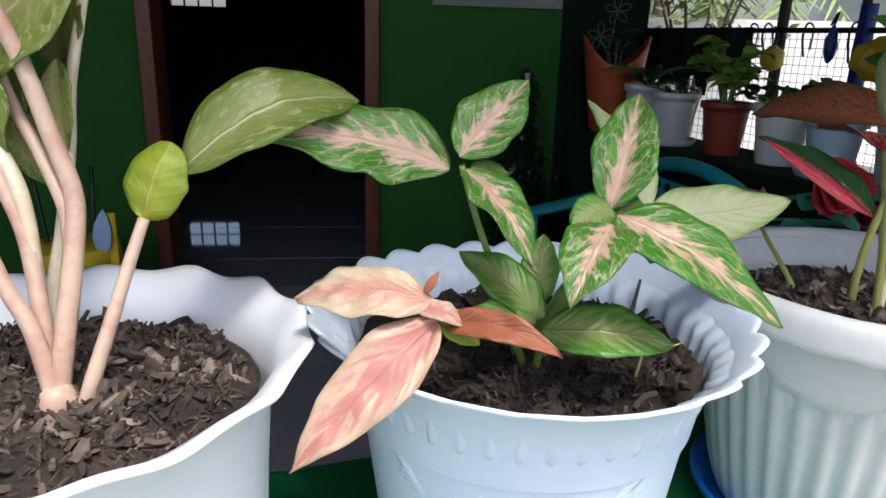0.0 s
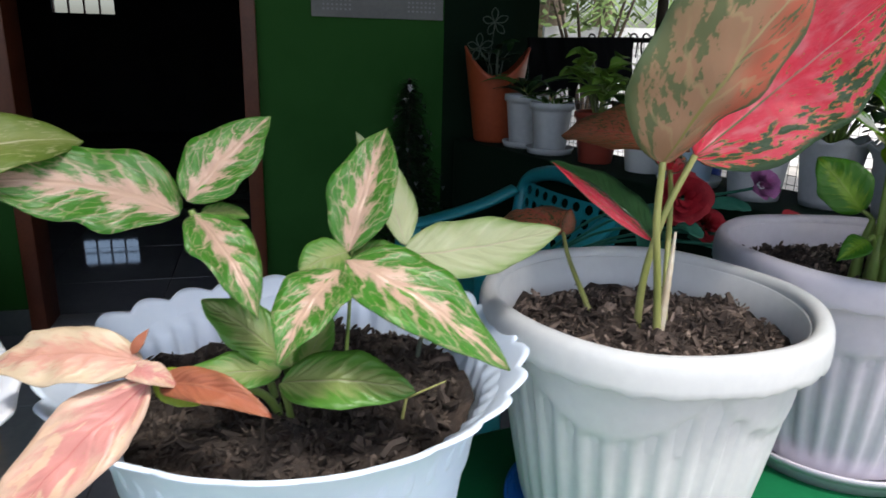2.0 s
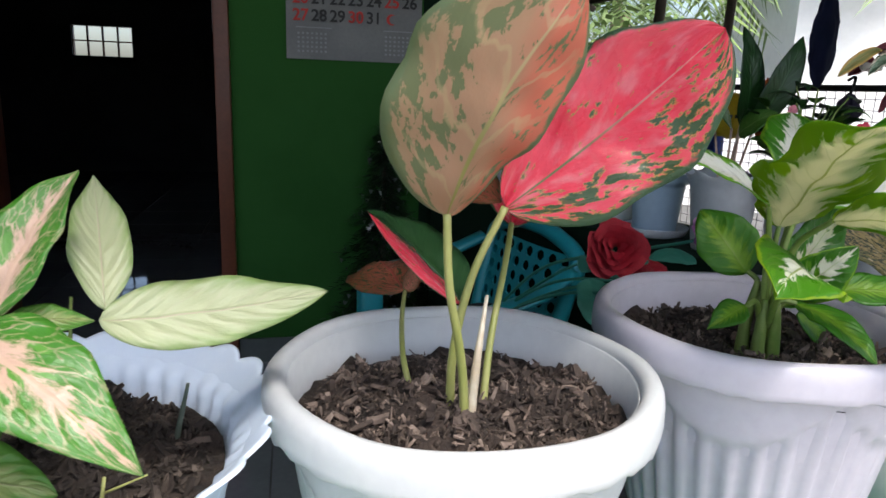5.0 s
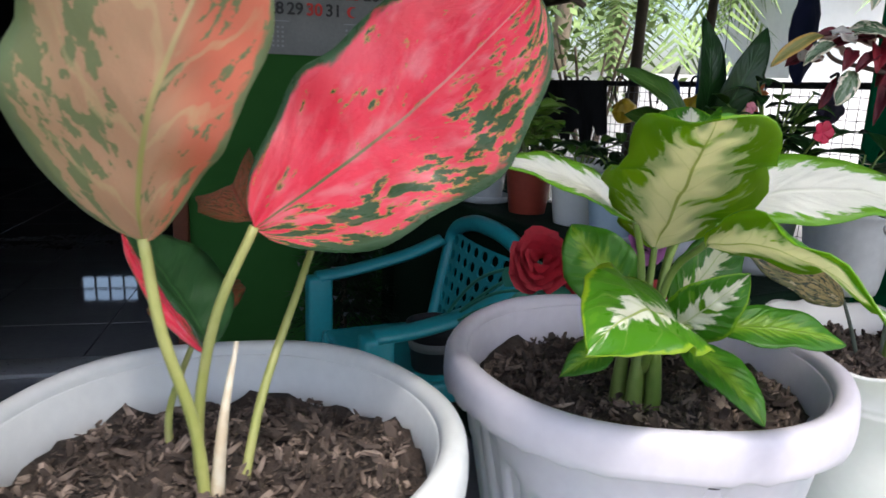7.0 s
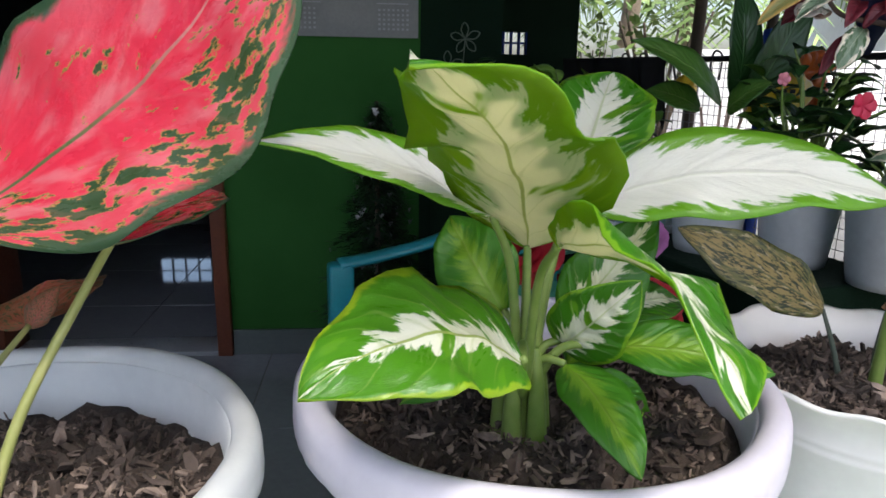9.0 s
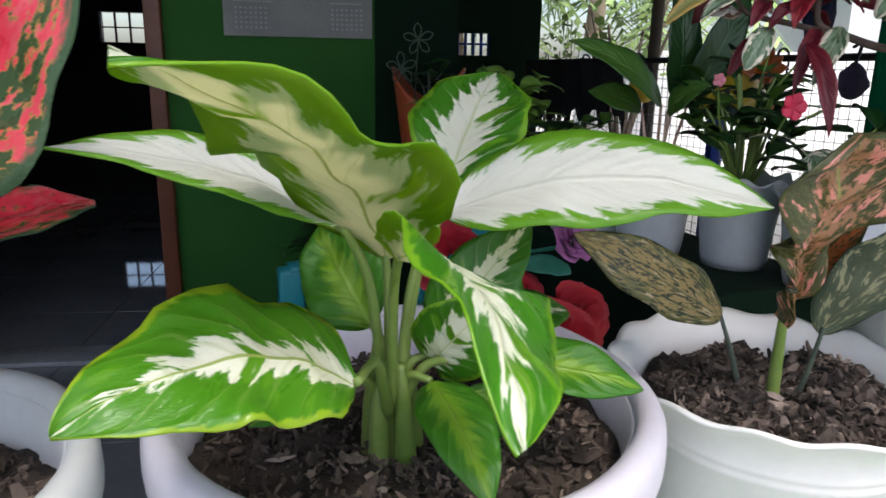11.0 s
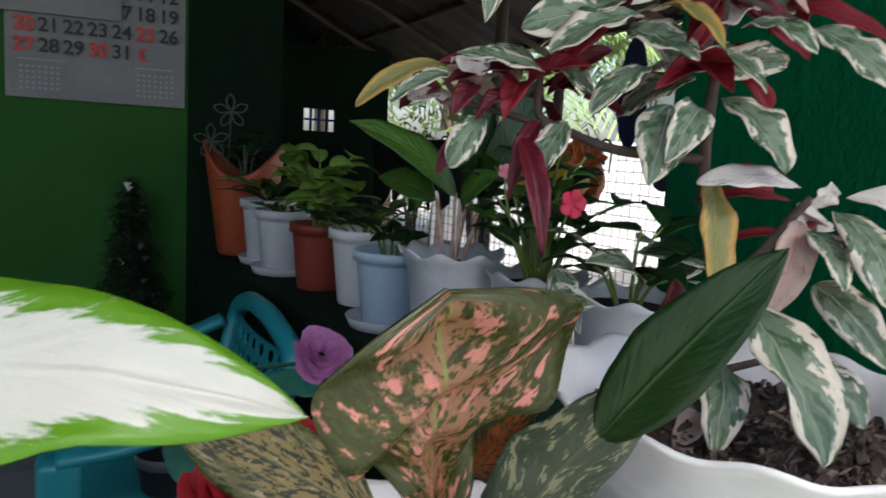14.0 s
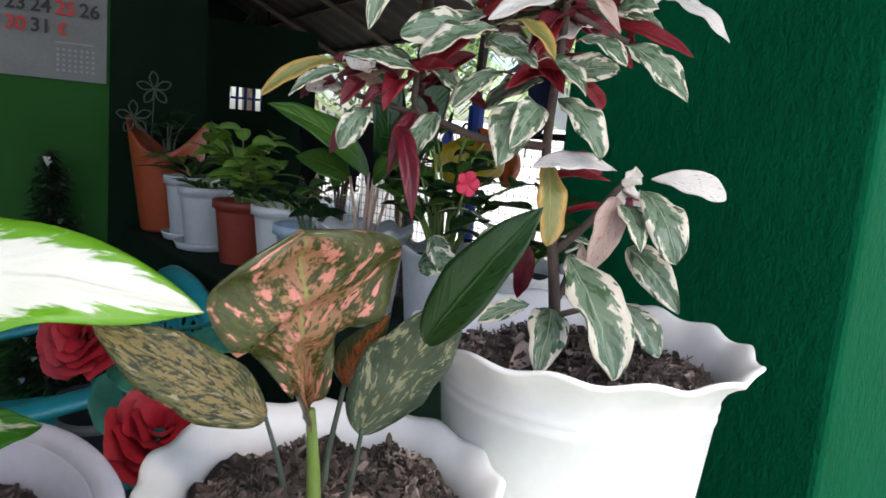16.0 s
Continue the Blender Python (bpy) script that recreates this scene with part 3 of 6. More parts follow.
# back wall with its door opening
DOOR = (-0.778, 0.104, 2.12)
bm = bmesh.new()
box_into(bm, (-3.2, WALL, 0), (DOOR[0], WALL + 0.14, 2.75))
box_into(bm, (DOOR[1], WALL, 0), (0.822, WALL + 0.14, 2.75))
box_into(bm, (DOOR[0], WALL, DOOR[2]), (DOOR[1], WALL + 0.14, 2.75))
structure("wall_back", bm, "wall_back", "olive green painted house wall")
structure("pillar", box((0.822, WALL + 0.003, 0), (1.12, WALL + 0.14, 2.75)), "wall_shade", "green pillar at the end of the house wall, coloured dark for shade")
bm = bmesh.new()
box_into(bm, (-3.2, WALL - 0.012, 0), (DOOR[0] - 0.002, WALL - 0.001, 0.10))
box_into(bm, (DOOR[1] + 0.002, WALL - 0.012, 0), (0.82, WALL - 0.001, 0.10))
structure("baseboard", bm, "skirting_dark", "dark grey tile skirting")
frame_ob = thing("door_frame", (-0.34, WALL, 0), "red-brown painted wooden door frame around an open doorway", "door frame")
frame_ob["kind"] = "structure"
part("jamb", box((DOOR[0], WALL - 0.03, 0), (DOOR[0] + 0.055, WALL + 0.15, DOOR[2]), None, 0.004), "frame_wood", frame_ob)
part("jamb", box((DOOR[1] - 0.055, WALL - 0.03, 0), (DOOR[1], WALL + 0.15, DOOR[2]), None, 0.004), "frame_wood", frame_ob)
part("head", box((DOOR[0] + 0.055, WALL - 0.03, DOOR[2] - 0.055), (DOOR[1] - 0.055, WALL + 0.15, DOOR[2]), None, 0.004), "frame_wood", frame_ob)
part("threshold", box((DOOR[0] + 0.055, WALL - 0.02, 0), (DOOR[1] - 0.055, WALL + 0.14, 0.018), None, 0.003), "skirting", frame_ob)
part("strike_plate", box((DOOR[1] - 0.062, WALL + 0.02, 1.28), (DOOR[1] - 0.0552, WALL + 0.05, 1.46)), "silver", frame_ob)
# room behind the door
WX0, WX1, WZ0, WZ1, RY = -2.24, -1.56, 1.39, 1.74, 9.35
bm = bmesh.new()
box_into(bm, (-3.2, RY, 0), (WX0, RY + 0.14, 2.75))
box_into(bm, (WX1, RY, 0), (1.12, RY + 0.14, 2.75))
box_into(bm, (WX0, RY, 0), (WX1, RY + 0.14, WZ0))
box_into(bm, (WX0, RY, WZ1), (WX1, RY + 0.14, 2.75))
structure("wall_room_end", bm, "wall_room", "far wall of the dark room, its gloom in the colour")
structure("wall_room_west", box((-3.34, 0.4, 0), (-3.2, RY + 0.14, 2.75)), "wall_room", "side wall coloured dark as if unlit")
structure("wall_room_east", box((0.98, WALL + 0.14, 0), (1.12, RY, 2.75)), "wall_room", "side wall coloured dark as if unlit")
win = thing("window_1", (WX0, RY, WZ0), "small high window with four bright panes", "window")
win["kind"] = "structure"
for k in range(5):
    x = WX0 + (WX1 - WX0) * k / 4
    part("mullion", box((x - 0.008, RY + 0.03, WZ0), (x + 0.008, RY + 0.08, WZ1)), "frame_wood", win)
part("rail", box((WX0 + 0.008, RY + 0.035, (WZ0 + WZ1) / 2 - 0.008), (WX1 - 0.008, RY + 0.06, (WZ0 + WZ1) / 2 + 0.008)), "frame_wood", win)
# ceilings
structure("ceiling", box((-3.34, WALL + 0.14, 2.75), (1.12, RY + 0.14, 2.85)), "ceiling", "grey board ceiling")
# unseen slab; its front edge is placed to shade the pots and back wall
porch = bmesh.new()
box_into(porch, (-3.34, -0.33, 2.62), (3.4, WALL + 0.2, 2.68))
structure("porch_ceiling", porch, "ceiling", "added grey porch ceiling, out of view, that shades pots and wall")
# rough green wall beside the last pot
corner = Matrix.Translation((1.862, 0.852, 0)) @ Matrix.Rotation(SLANT, 4, "Z")
structure("wall_east", box((0, 0, 0), (1.4, 0.62, 2.62), corner, 0.012), "wall_side", "deep green rough rendered wall end")
# side ledge that carries a row of pots
SIDE_Z = 0.745
side_turn = Matrix.Translation((1.13, 1.95, 0)) @ Matrix.Rotation(radians(15), 4, "Z")
structure("side_ledge", box((-0.065, -0.80, 0), (0.26, 0.80, SIDE_Z), side_turn, 0.008), "wall_shade", "low green side wall with a ledge, its shade put into the colour")

# lean-to roof over the side yard
bm = bmesh.new()
nx = 120
e0, e1 = V(0.9, 7.5, 2.55), V(1.5, 0.9, 2.55)
o0, o1 = V(2.35, 8.0, 1.86), V(3.6, 1.2, 1.86)
prev = None
for i in range(nx + 1):
    t = i / nx
    lift = 0.012 * math.sin(i * 2 * math.pi / 4)
    a, b = e0.lerp(e1, t) + V(0, 0, lift), o0.lerp(o1, t) + V(0, 0, lift)
    row = [bm.verts.new(a), bm.verts.new(b), bm.verts.new(a + V(0, 0, 0.004)), bm.verts.new(b + V(0, 0, 0.004))]
    if prev:
        bm.faces.new((prev[0], row[0], row[1], prev[1]))
        bm.faces.new((prev[2], prev[3], row[3], row[2]))
    prev = row
structure("lean_to_roof", bm, "rust", "rusty corrugated lean-to roof seen from below", True)
rafters = thing("roof_frame", (1.6, 4, 2.2), "weathered timber rafters under the corrugated roof", "roof frame")
rafters["kind"] = "structure"
for k in range(7):
    t = 0.04 + 0.92 * k / 6
    bm = bmesh.new()
    tube(bm, [e0.lerp(e1, t) - V(0, 0, 0.05), o0.lerp(o1, t) - V(0, 0, 0.05)], 0.026, 0.026, 6)
    part("rafter", bm, "timber", rafters, smooth=False)
for k in range(4):
    bm = bmesh.new()
    tube(bm, [e0.lerp(o0, 0.1 + 0.29 * k) - V(0, 0, 0.02), e1.lerp(o1, 0.1 + 0.29 * k) - V(0, 0, 0.02)], 0.017, 0.017, 6)
    part("purlin", bm, "timber", rafters, smooth=False)

# wire fence with blue posts beyond the side yard
FA, FB = V(1.80, 4.36, 0), V(2.72, 1.05, 0)
FTOP = 1.16
fence = thing("wire_fence", FA.lerp(FB, 0.5), "wire mesh fence with blue painted steel posts", "fence")
for t in (0.45, 0.975):
    p = FA.lerp(FB, t)
    part("post", box((p.x - 0.026, p.y - 0.026, -0.06), (p.x + 0.026, p.y + 0.026, 1.27), None, 0.004), "post_blue", fence)
    bm = bmesh.new()
    tube(bm, [(p.x + 0.01, p.y + 0.045, 1.0), (p.x + 0.03, p.y + 0.05, 1.5), (p.x + 0.06, p.y + 0.05, 2.0)], 0.022, 0.02, 8)
    part("timber_post", bm, "timber", fence, "dark weathered timber post")
p = FA.lerp(FB, 0.30)
bm = bmesh.new()
tube(bm, [(p.x + 0.05, p.y, -0.06), (p.x + 0.06, p.y, 1.1), (p.x + 0.08, p.y, 2.1)], 0.03, 0.026, 8)
part("timber_post", bm, "timber", fence, "dark weathered timber post")
for z in (FTOP, 0.12):
    bm = bmesh.new()
    tube(bm, [FA + V(0, 0, z), FB + V(0, 0, z)], 0.013, 0.013, 8)
    part("rail", bm, "tarp", fence)
bm = bmesh.new()
steps = 90
for k in range(steps):
    p = FA.lerp(FB, k / (steps - 1))
    tube(bm, [p + V(0, 0, 0.1), p + V(0, 0, FTOP)], 0.0016, 0.0016, 4)
for k in range(26):
    z = 0.12 + k * 0.04
    tube(bm, [FA + V(0, 0, z), FB + V(0, 0, z)], 0.0016, 0.0016, 4)
tagged(part("wire_mesh", bm, "wire", fence), kind="stuff")
# black tarp hung on the fence
bm = bmesh.new()
ta, tb = FA.lerp(FB, 0.01), FA.lerp(FB, 0.28)
off = V(-0.03, -0.012, 0)
rows_ = []
for i in range(41):
    t = i / 40
    p = ta.lerp(tb, t) + off
    hem = 0.80 + 0.05 * math.sin(i * 0.9) + 0.03 * math.sin(i * 2.3) + 0.10 * t
    rows_.append([[bm.verts.new(p + V(o + 0.012 * math.sin(i * 0.8 + s), 0, hem + (FTOP + 0.015 - hem) * s / 5)) for s in range(6)] for o in (0, 0.004)])
for a, b in zip(rows_, rows_[1:]):
    for s in range(5):
        bm.faces.new((a[0][s], b[0][s], b[0][s + 1], a[0][s + 1]))
        bm.faces.new((a[1][s], a[1][s + 1], b[1][s + 1], b[1][s]))
tagged(part("tarp", bm, "tarp"), "black plastic tarp hung over the wire fence", "tarp")

# neighbouring shed beyond the pillar, its shade in the wall colour, with a barred window
bm = bmesh.new()
sx0, sx1, sy = 1.12, 1.87, 4.4
wx0, wx1, wz0, wz1 = 1.375, 1.565, 1.195, 1.325
box_into(bm, (sx0, sy, 0), (wx0, sy + 0.1, 1.68))
box_into(bm, (wx1, sy, 0), (sx1, sy + 0.1, 1.68))
box_into(bm, (wx0, sy, 0), (wx1, sy + 0.1, wz0))
box_into(bm, (wx0, sy, wz1), (wx1, sy + 0.1, 1.68))
structure("wall_shed", bm, "wall_shade", "shed wall across the yard, coloured near black for shade")
# added wall to keep far skylight off the roof; opening leaves window_2 bright
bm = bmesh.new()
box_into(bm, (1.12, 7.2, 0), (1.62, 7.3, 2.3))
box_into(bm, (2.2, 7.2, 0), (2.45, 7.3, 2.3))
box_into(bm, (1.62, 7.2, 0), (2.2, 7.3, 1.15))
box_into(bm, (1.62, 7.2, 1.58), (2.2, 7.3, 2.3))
structure("wall_shed_back", bm, "wall_shade", "added dark wall that blocks far skylight, with an opening")
shed_win = thing("window_2", (wx0, sy, wz0), "small barred window with blue frame", "window")
shed_win["kind"] = "structure"
for k in range(5):
    x = wx0 + (wx1 - wx0) * k / 4
    part("bar", box((x - 0.007, sy + 0.02, wz0), (x + 0.007, sy + 0.05, wz1)), "post_blue", shed_win)
part("cross_bar", box((wx0 + 0.012, sy + 0.025, 1.255), (wx1 - 0.012, sy + 0.045, 1.267)), "post_blue", shed_win)

# beyond the fence: pale yard, house front and palms
# plaster pushed near white to stand for overexposed daylight in the yard
M["far_wall"] = surface("glare_white_plaster", (0.86, 0.86, 0.85), (0.78, 0.78, 0.77), 0.8, 1.0, 12)
house = thing("house", (9, 9, 0), "pale rendered house front across the lane", "house")
part("wall", box((4.5, 9.5, -0.06), (16, 12.5, 3.0), Matrix.Rotation(radians(-14), 4, "Z")), "far_wall", house, smooth=False)
part("roof", box((4.2, 9.1, 3.0), (16.3, 12.9, 3.2), Matrix.Rotation(radians(-14), 4, "Z")), "rust", house, smooth=False)
for k in range(3):
    part("window", box((6.0 + 3 * k, 9.46, 1.0), (7.1 + 3 * k, 9.5, 2.1), Matrix.Rotation(radians(-14), 4, "Z")), "tarp", house, smooth=False)
structure("far_garden_wall", box((1.2, 7.6, -0.06), (14, 7.75, 1.35), Matrix.Rotation(radians(-14), 4, "Z")), "far_wall", "low garden wall beyond the fence, whitened for daylight glare")


M["trunk_pale"] = surface("pale_tan_bark", (0.40, 0.31, 0.22), (0.28, 0.21, 0.15), 0.85, 6, 60, 0.6, 0.006)


def palm(x, y, h, seed, bark="trunk_pale"):
    rnd = random.Random(seed)
    ob = thing("palm_tree", (x, y, -0.06), "slender palm with a pale trunk and drooping fronds", "tree", "palms beyond the fence")
    bm = bmesh.new()
    lean = rnd.uniform(-0.3, 0.3)
    tube(bm, [(x, y, -0.06), (x + lean * 0.3, y, h * 0.5), (x + lean, y, h)], 0.11, 0.07, 10)
    part("trunk", bm, bark, ob)
    bm = bmesh.new()
    for k in range(16):
        a, el = k * 2.4, rnd.uniform(-0.5, 0.9)
        d = V(math.cos(a), math.sin(a), el).normalized()
        c = V(x + lean, y, h)
        pts = [c, c + d * 0.8 + V(0, 0, 0.15), c + d * 1.5 - V(0, 0, 0.1), c + d * 2.0 - V(0, 0, 0.7)]
        path = smooth_path(pts, 7)
        for i in range(2, len(path) - 1):
            run = (path[i + 1] - path[i]).normalized()
            s = run.cross(V(0, 0, 1)).normalized()
            for sg in (-1, 1):
                q = path[i] + s * sg * rnd.uniform(0.35, 0.5) + run * 0.2 - V(0, 0, rnd.uniform(0.1, 0.3))
                w = run * 0.03
                bm.faces.new([bm.verts.new(v) for v in (path[i] - w, path[i] + w, q)])
    part("crown", bm, "leaf_far", ob, smooth=False)


for k, (x, y, h) in enumerate(((3.1, 7.15, 3.0), (3.0, 9.2, 2.5), (3.9, 9.6, 2.9), (7.4, 9.0, 2.9), (2.3, 10.2, 3.0), (5.2, 10.4, 3.3), (4.5, 8.9, 2.2))):
    palm(x, y, h, k)


def shrub(x, y, r, h, seed):
    rnd = random.Random(seed)
    ob = thing("shrub", (x, y, -0.06), "leafy green garden shrub in daylight", "shrub", "shrubs beyond the fence")
    bm = bmesh.new()
    for k in range(5):
        tube(bm, [(x, y, -0.06), (x + rnd.uniform(-r, r) * 0.6, y + rnd.uniform(-r, r) * 0.6, h * 0.8)], 0.025, 0.008, 5)
    part("branch", bm, "timber", ob)
    bm = bmesh.new()
    for k in range(420):
        c = V(x + rnd.gauss(0, r * 0.5), y + rnd.gauss(0, r * 0.5), max(0.05, rnd.gauss(h * 0.6, h * 0.25)))
        d = V(rnd.uniform(-1, 1), rnd.uniform(-1, 1), rnd.uniform(-0.6, 0.6)).normalized() * rnd.uniform(0.05, 0.11)
        s = d.cross(V(rnd.uniform(-1, 1), rnd.uniform(-1, 1), 1)).normalized() * d.length * 0.4
        bm.faces.new([bm.verts.new(v) for v in (c, c + d * 0.5 + s, c + d, c + d * 0.5 - s)])
    part("crown", bm, "leaf_far", ob, smooth=False)


for k, (x, y, r, h) in enumerate(((3.1, 8.2, 0.5, 1.7),)):
    shrub(x, y, r, h, 50 + k)


# ---- pots ----
def soil_in(pot, at, z, r, seed, chips=3600, husk="chips_mixed"):
    rnd = random.Random(seed)
    bm = bmesh.new()
    rings = []
    for k in range(25):
        rr = r * k / 24
        ring = []
        for i in range(80):
            a = 2 * math.pi * i / 80
            p = V(at[0] + rr * math.cos(a), at[1] + rr * math.sin(a), 0)
            p.z = z + 0.010 * (1 - (rr / r) ** 2) + 0.012 * noise.noise(p * 22) + 0.009 * noise.noise(p * 60) + 0.005 * noise.noise(p * 130)
            ring.append(bm.verts.new(p))
        rings.append(ring)
    for p, q in zip(rings[1:], rings[2:]):
        for i in range(80):
            bm.faces.new((p[i], p[(i + 1) % 80], q[(i + 1) % 80], q[i]))
    bm.faces.new(rings[1])
    low = [bm.verts.new(V(at[0] + (v.co.x - at[0]) * 0.86, at[1] + (v.co.y - at[1]) * 0.86, v.co.z - 0.03)) for v in rings[-1]]
    for i in range(80):
        bm.faces.new((rings[-1][i], rings[-1][(i + 1) % 80], low[(i + 1) % 80], low[i]))
    bmesh.ops.delete(bm, geom=rings[0], context="VERTS")
    part("soil", bm, "soil", pot, "dark crumbly potting soil")
    bm = bmesh.new()
    for k in range(chips):
        rr, a = (r - 0.010) * math.sqrt(rnd.random()), rnd.uniform(0, 6.283)
        p = V(at[0] + rr * math.cos(a), at[1] + rr * math.sin(a), 0)
        p.z = z + 0.010 * (1 - (rr / r) ** 2) + 0.012 * noise.noise(p * 22) + 0.009 * noise.noise(p * 60) + rnd.uniform(-0.002, 0.005)
        size = rnd.uniform(0.0012, 0.0042) * (2.3 if rnd.random() < 0.15 else 1.0)
        rot = Euler((rnd.gauss(0, 0.7), rnd.gauss(0, 0.7), rnd.uniform(0, 6.3))).to_matrix()
        wd, th = size * rnd.uniform(0.10, 0.62), size * rnd.uniform(0.05, 0.22)
        cup = rnd.uniform(-0.3, 0.3) * size
        vs = [bm.verts.new(p + rot @ V(x * size * rnd.uniform(0.8, 1.1), y * wd * rnd.uniform(0.6, 1.1), zz * th + cup * x * x)) for zz in (-1, 1) for x, y in ((-1, -0.6), (0, -1), (1, -0.5), (1, 0.6), (0, 1), (-1, 0.7))]
        bm.faces.new(list(reversed(vs[:6])))
        bm.faces.new(vs[6:])
        for i in range(6):
            bm.faces.new((vs[i], vs[(i + 1) % 6], vs[6 + (i + 1) % 6], vs[6 + i]))
    tagged(part("mulch", bm, husk, pot, "torn brown coir husk chips", smooth=False), kind="stuff")


def rolled_pot(at, r, z, mat, label, seed, saucer=None, saucer_label=""):
    """A ribbed tub with a thick rolled rim and a swag line below it."""
    ob = thing("flower_pot", (at[0], at[1], LEDGE), label, "flower pot", "white pots on the green ledge")
    base = LEDGE + (0.012 if saucer else 0.0)
    h = z - base
    bm = bmesh.new()

    def ribs(k, a):
        t = k / 44
        if t > 1:
            return 1.0, 0.0
        swag = 0.96 - 0.24 * abs(math.sin(a * 2.5 + 1.05)) ** 0.8
        on = min(1, max(0, (swag - t) / 0.03))
        return 1 + 0.024 * on * math.cos(a * 36) * min(1, t * 6) - 0.034 * on, 0.0
    prof = [(r * (0.64 + 0.27 * (k / 44) ** 0.8), h * 0.90 * k / 44) for k in range(45)]
    prof += [(r * 0.905, h * 0.90), (r * 0.895, h * 0.965), (r * 0.875, h * 0.96), (r * 0.86, h * 0.8), (r * 0.80, h * 0.6)]
    lathe(bm, prof, (at[0], at[1], base), 144, ribs, 0, False)
    part("body", bm, mat, ob)
    bm = bmesh.new()
    roll = [(0.905, 0.885), (0.978, 0.872), (0.992, 0.870), (0.999, 0.876), (1.002, 0.900), (1.000, 0.945), (0.994, 0.972), (0.980, 0.990), (0.955, 1.0), (0.925, 1.0), (0.900, 0.992), (0.888, 0.975), (0.882, 0.93)]
    lathe(bm, [(r * x, h * y) for x, y in roll], (at[0], at[1], base), 120,
          lambda k, a: (1 + 0.0025 * math.sin(a * 3 + seed) + 0.0012 * math.sin(a * 11), 0.0012 * math.sin(a * 5 + seed) + (0.0045 * noise.noise(V(a * 11, seed, 0)) if 0 < k < 4 else 0.0)), 0, False)
    part("rim", bm, mat, ob, "thick rolled rim")
    soil_in(ob, at, z - 0.042, r * 0.865, seed)
    if saucer:
        dish = thing("saucer", (at[0], at[1], LEDGE), saucer_label, "saucer")
        bm = bmesh.new()
        lathe(bm, [(r * 0.62, 0.0), (r * 0.70, 0.0), (r * 0.76, 0.022), (r * 0.775, 0.026), (r * 0.785, 0.024), (r * 0.775, 0.016), (r * 0.72, -0.0), (0.0, 0.004)][0:6] + [(r * 0.74, 0.022), (r * 0.68, 0.009), (0.0002, 0.009)], (at[0], at[1], LEDGE), 72)
        part("dish", bm, saucer, dish)
    return ob


def wavy_pot(at, r, z, mat, label, seed, waves=12, amp=0.035, lines=True, bottom=LEDGE, flare=0.19, chips=3400, husk="chips_mixed", wide=1.0, groove=0.83):
    """A smooth tapered pot with a flared, wavy lip."""
    ob = thing("flower_pot", (at[0], at[1], bottom), label, "flower pot", "white pots on the green ledge")
    h = z - bottom
    prof = [(0.66, 0.0), (0.675, 0.006), (0.70, 0.2), (0.73, 0.4), (0.76, 0.6)]
    if lines:
        for c in (groove - 0.02, groove + 0.012):
            taper = 0.76 + (c - 0.6) * 0.21
            prof += [(taper - 0.002, c - 0.005), (taper + 0.007, c), (taper + 0.003, c + 0.010)]
    prof += [(0.805, 0.82) if not lines else (0.76 + (groove - 0.565) * 0.21, groove + 0.035), (0.825, 0.90), (0.885, 0.955), (0.955, 0.985), (0.992, 0.994), (1.0, 1.002), (0.992, 1.010), (0.95, 1.002), (0.875, 0.970), (0.815, 0.90), (0.785, 0.80), (0.75, 0.62)]
    first = 11 if lines else 5
    prof = [(a * (1 + (wide - 1) * (1 - b)), b) for a, b in prof]

    def lip(k, a):
        f = {0: 0.15, 1: 0.3, 2: 0.65, 3: 0.9, 4: 1, 5: 1, 6: 1, 7: 0.9, 8: 0.5, 9: 0.2}.get(k - first, 0.0)
        w = math.cos(a * waves + seed)
        return 1 + amp * 0.45 * f * w, amp * r * 0.55 * f * math.cos(a * waves + seed + 0.9) + 0.002 * f * math.sin(2 * a + seed)
    bm = bmesh.new()
    lathe(bm, [(r * a, h * b) for a, b in prof], (at[0], at[1], bottom), 168, lip, 0, False)
    part("body", bm, mat, ob)
    if chips:
        soil_in(ob, at, z - 0.030 * r / 0.15, r * 0.785, seed, chips, husk)
    return ob


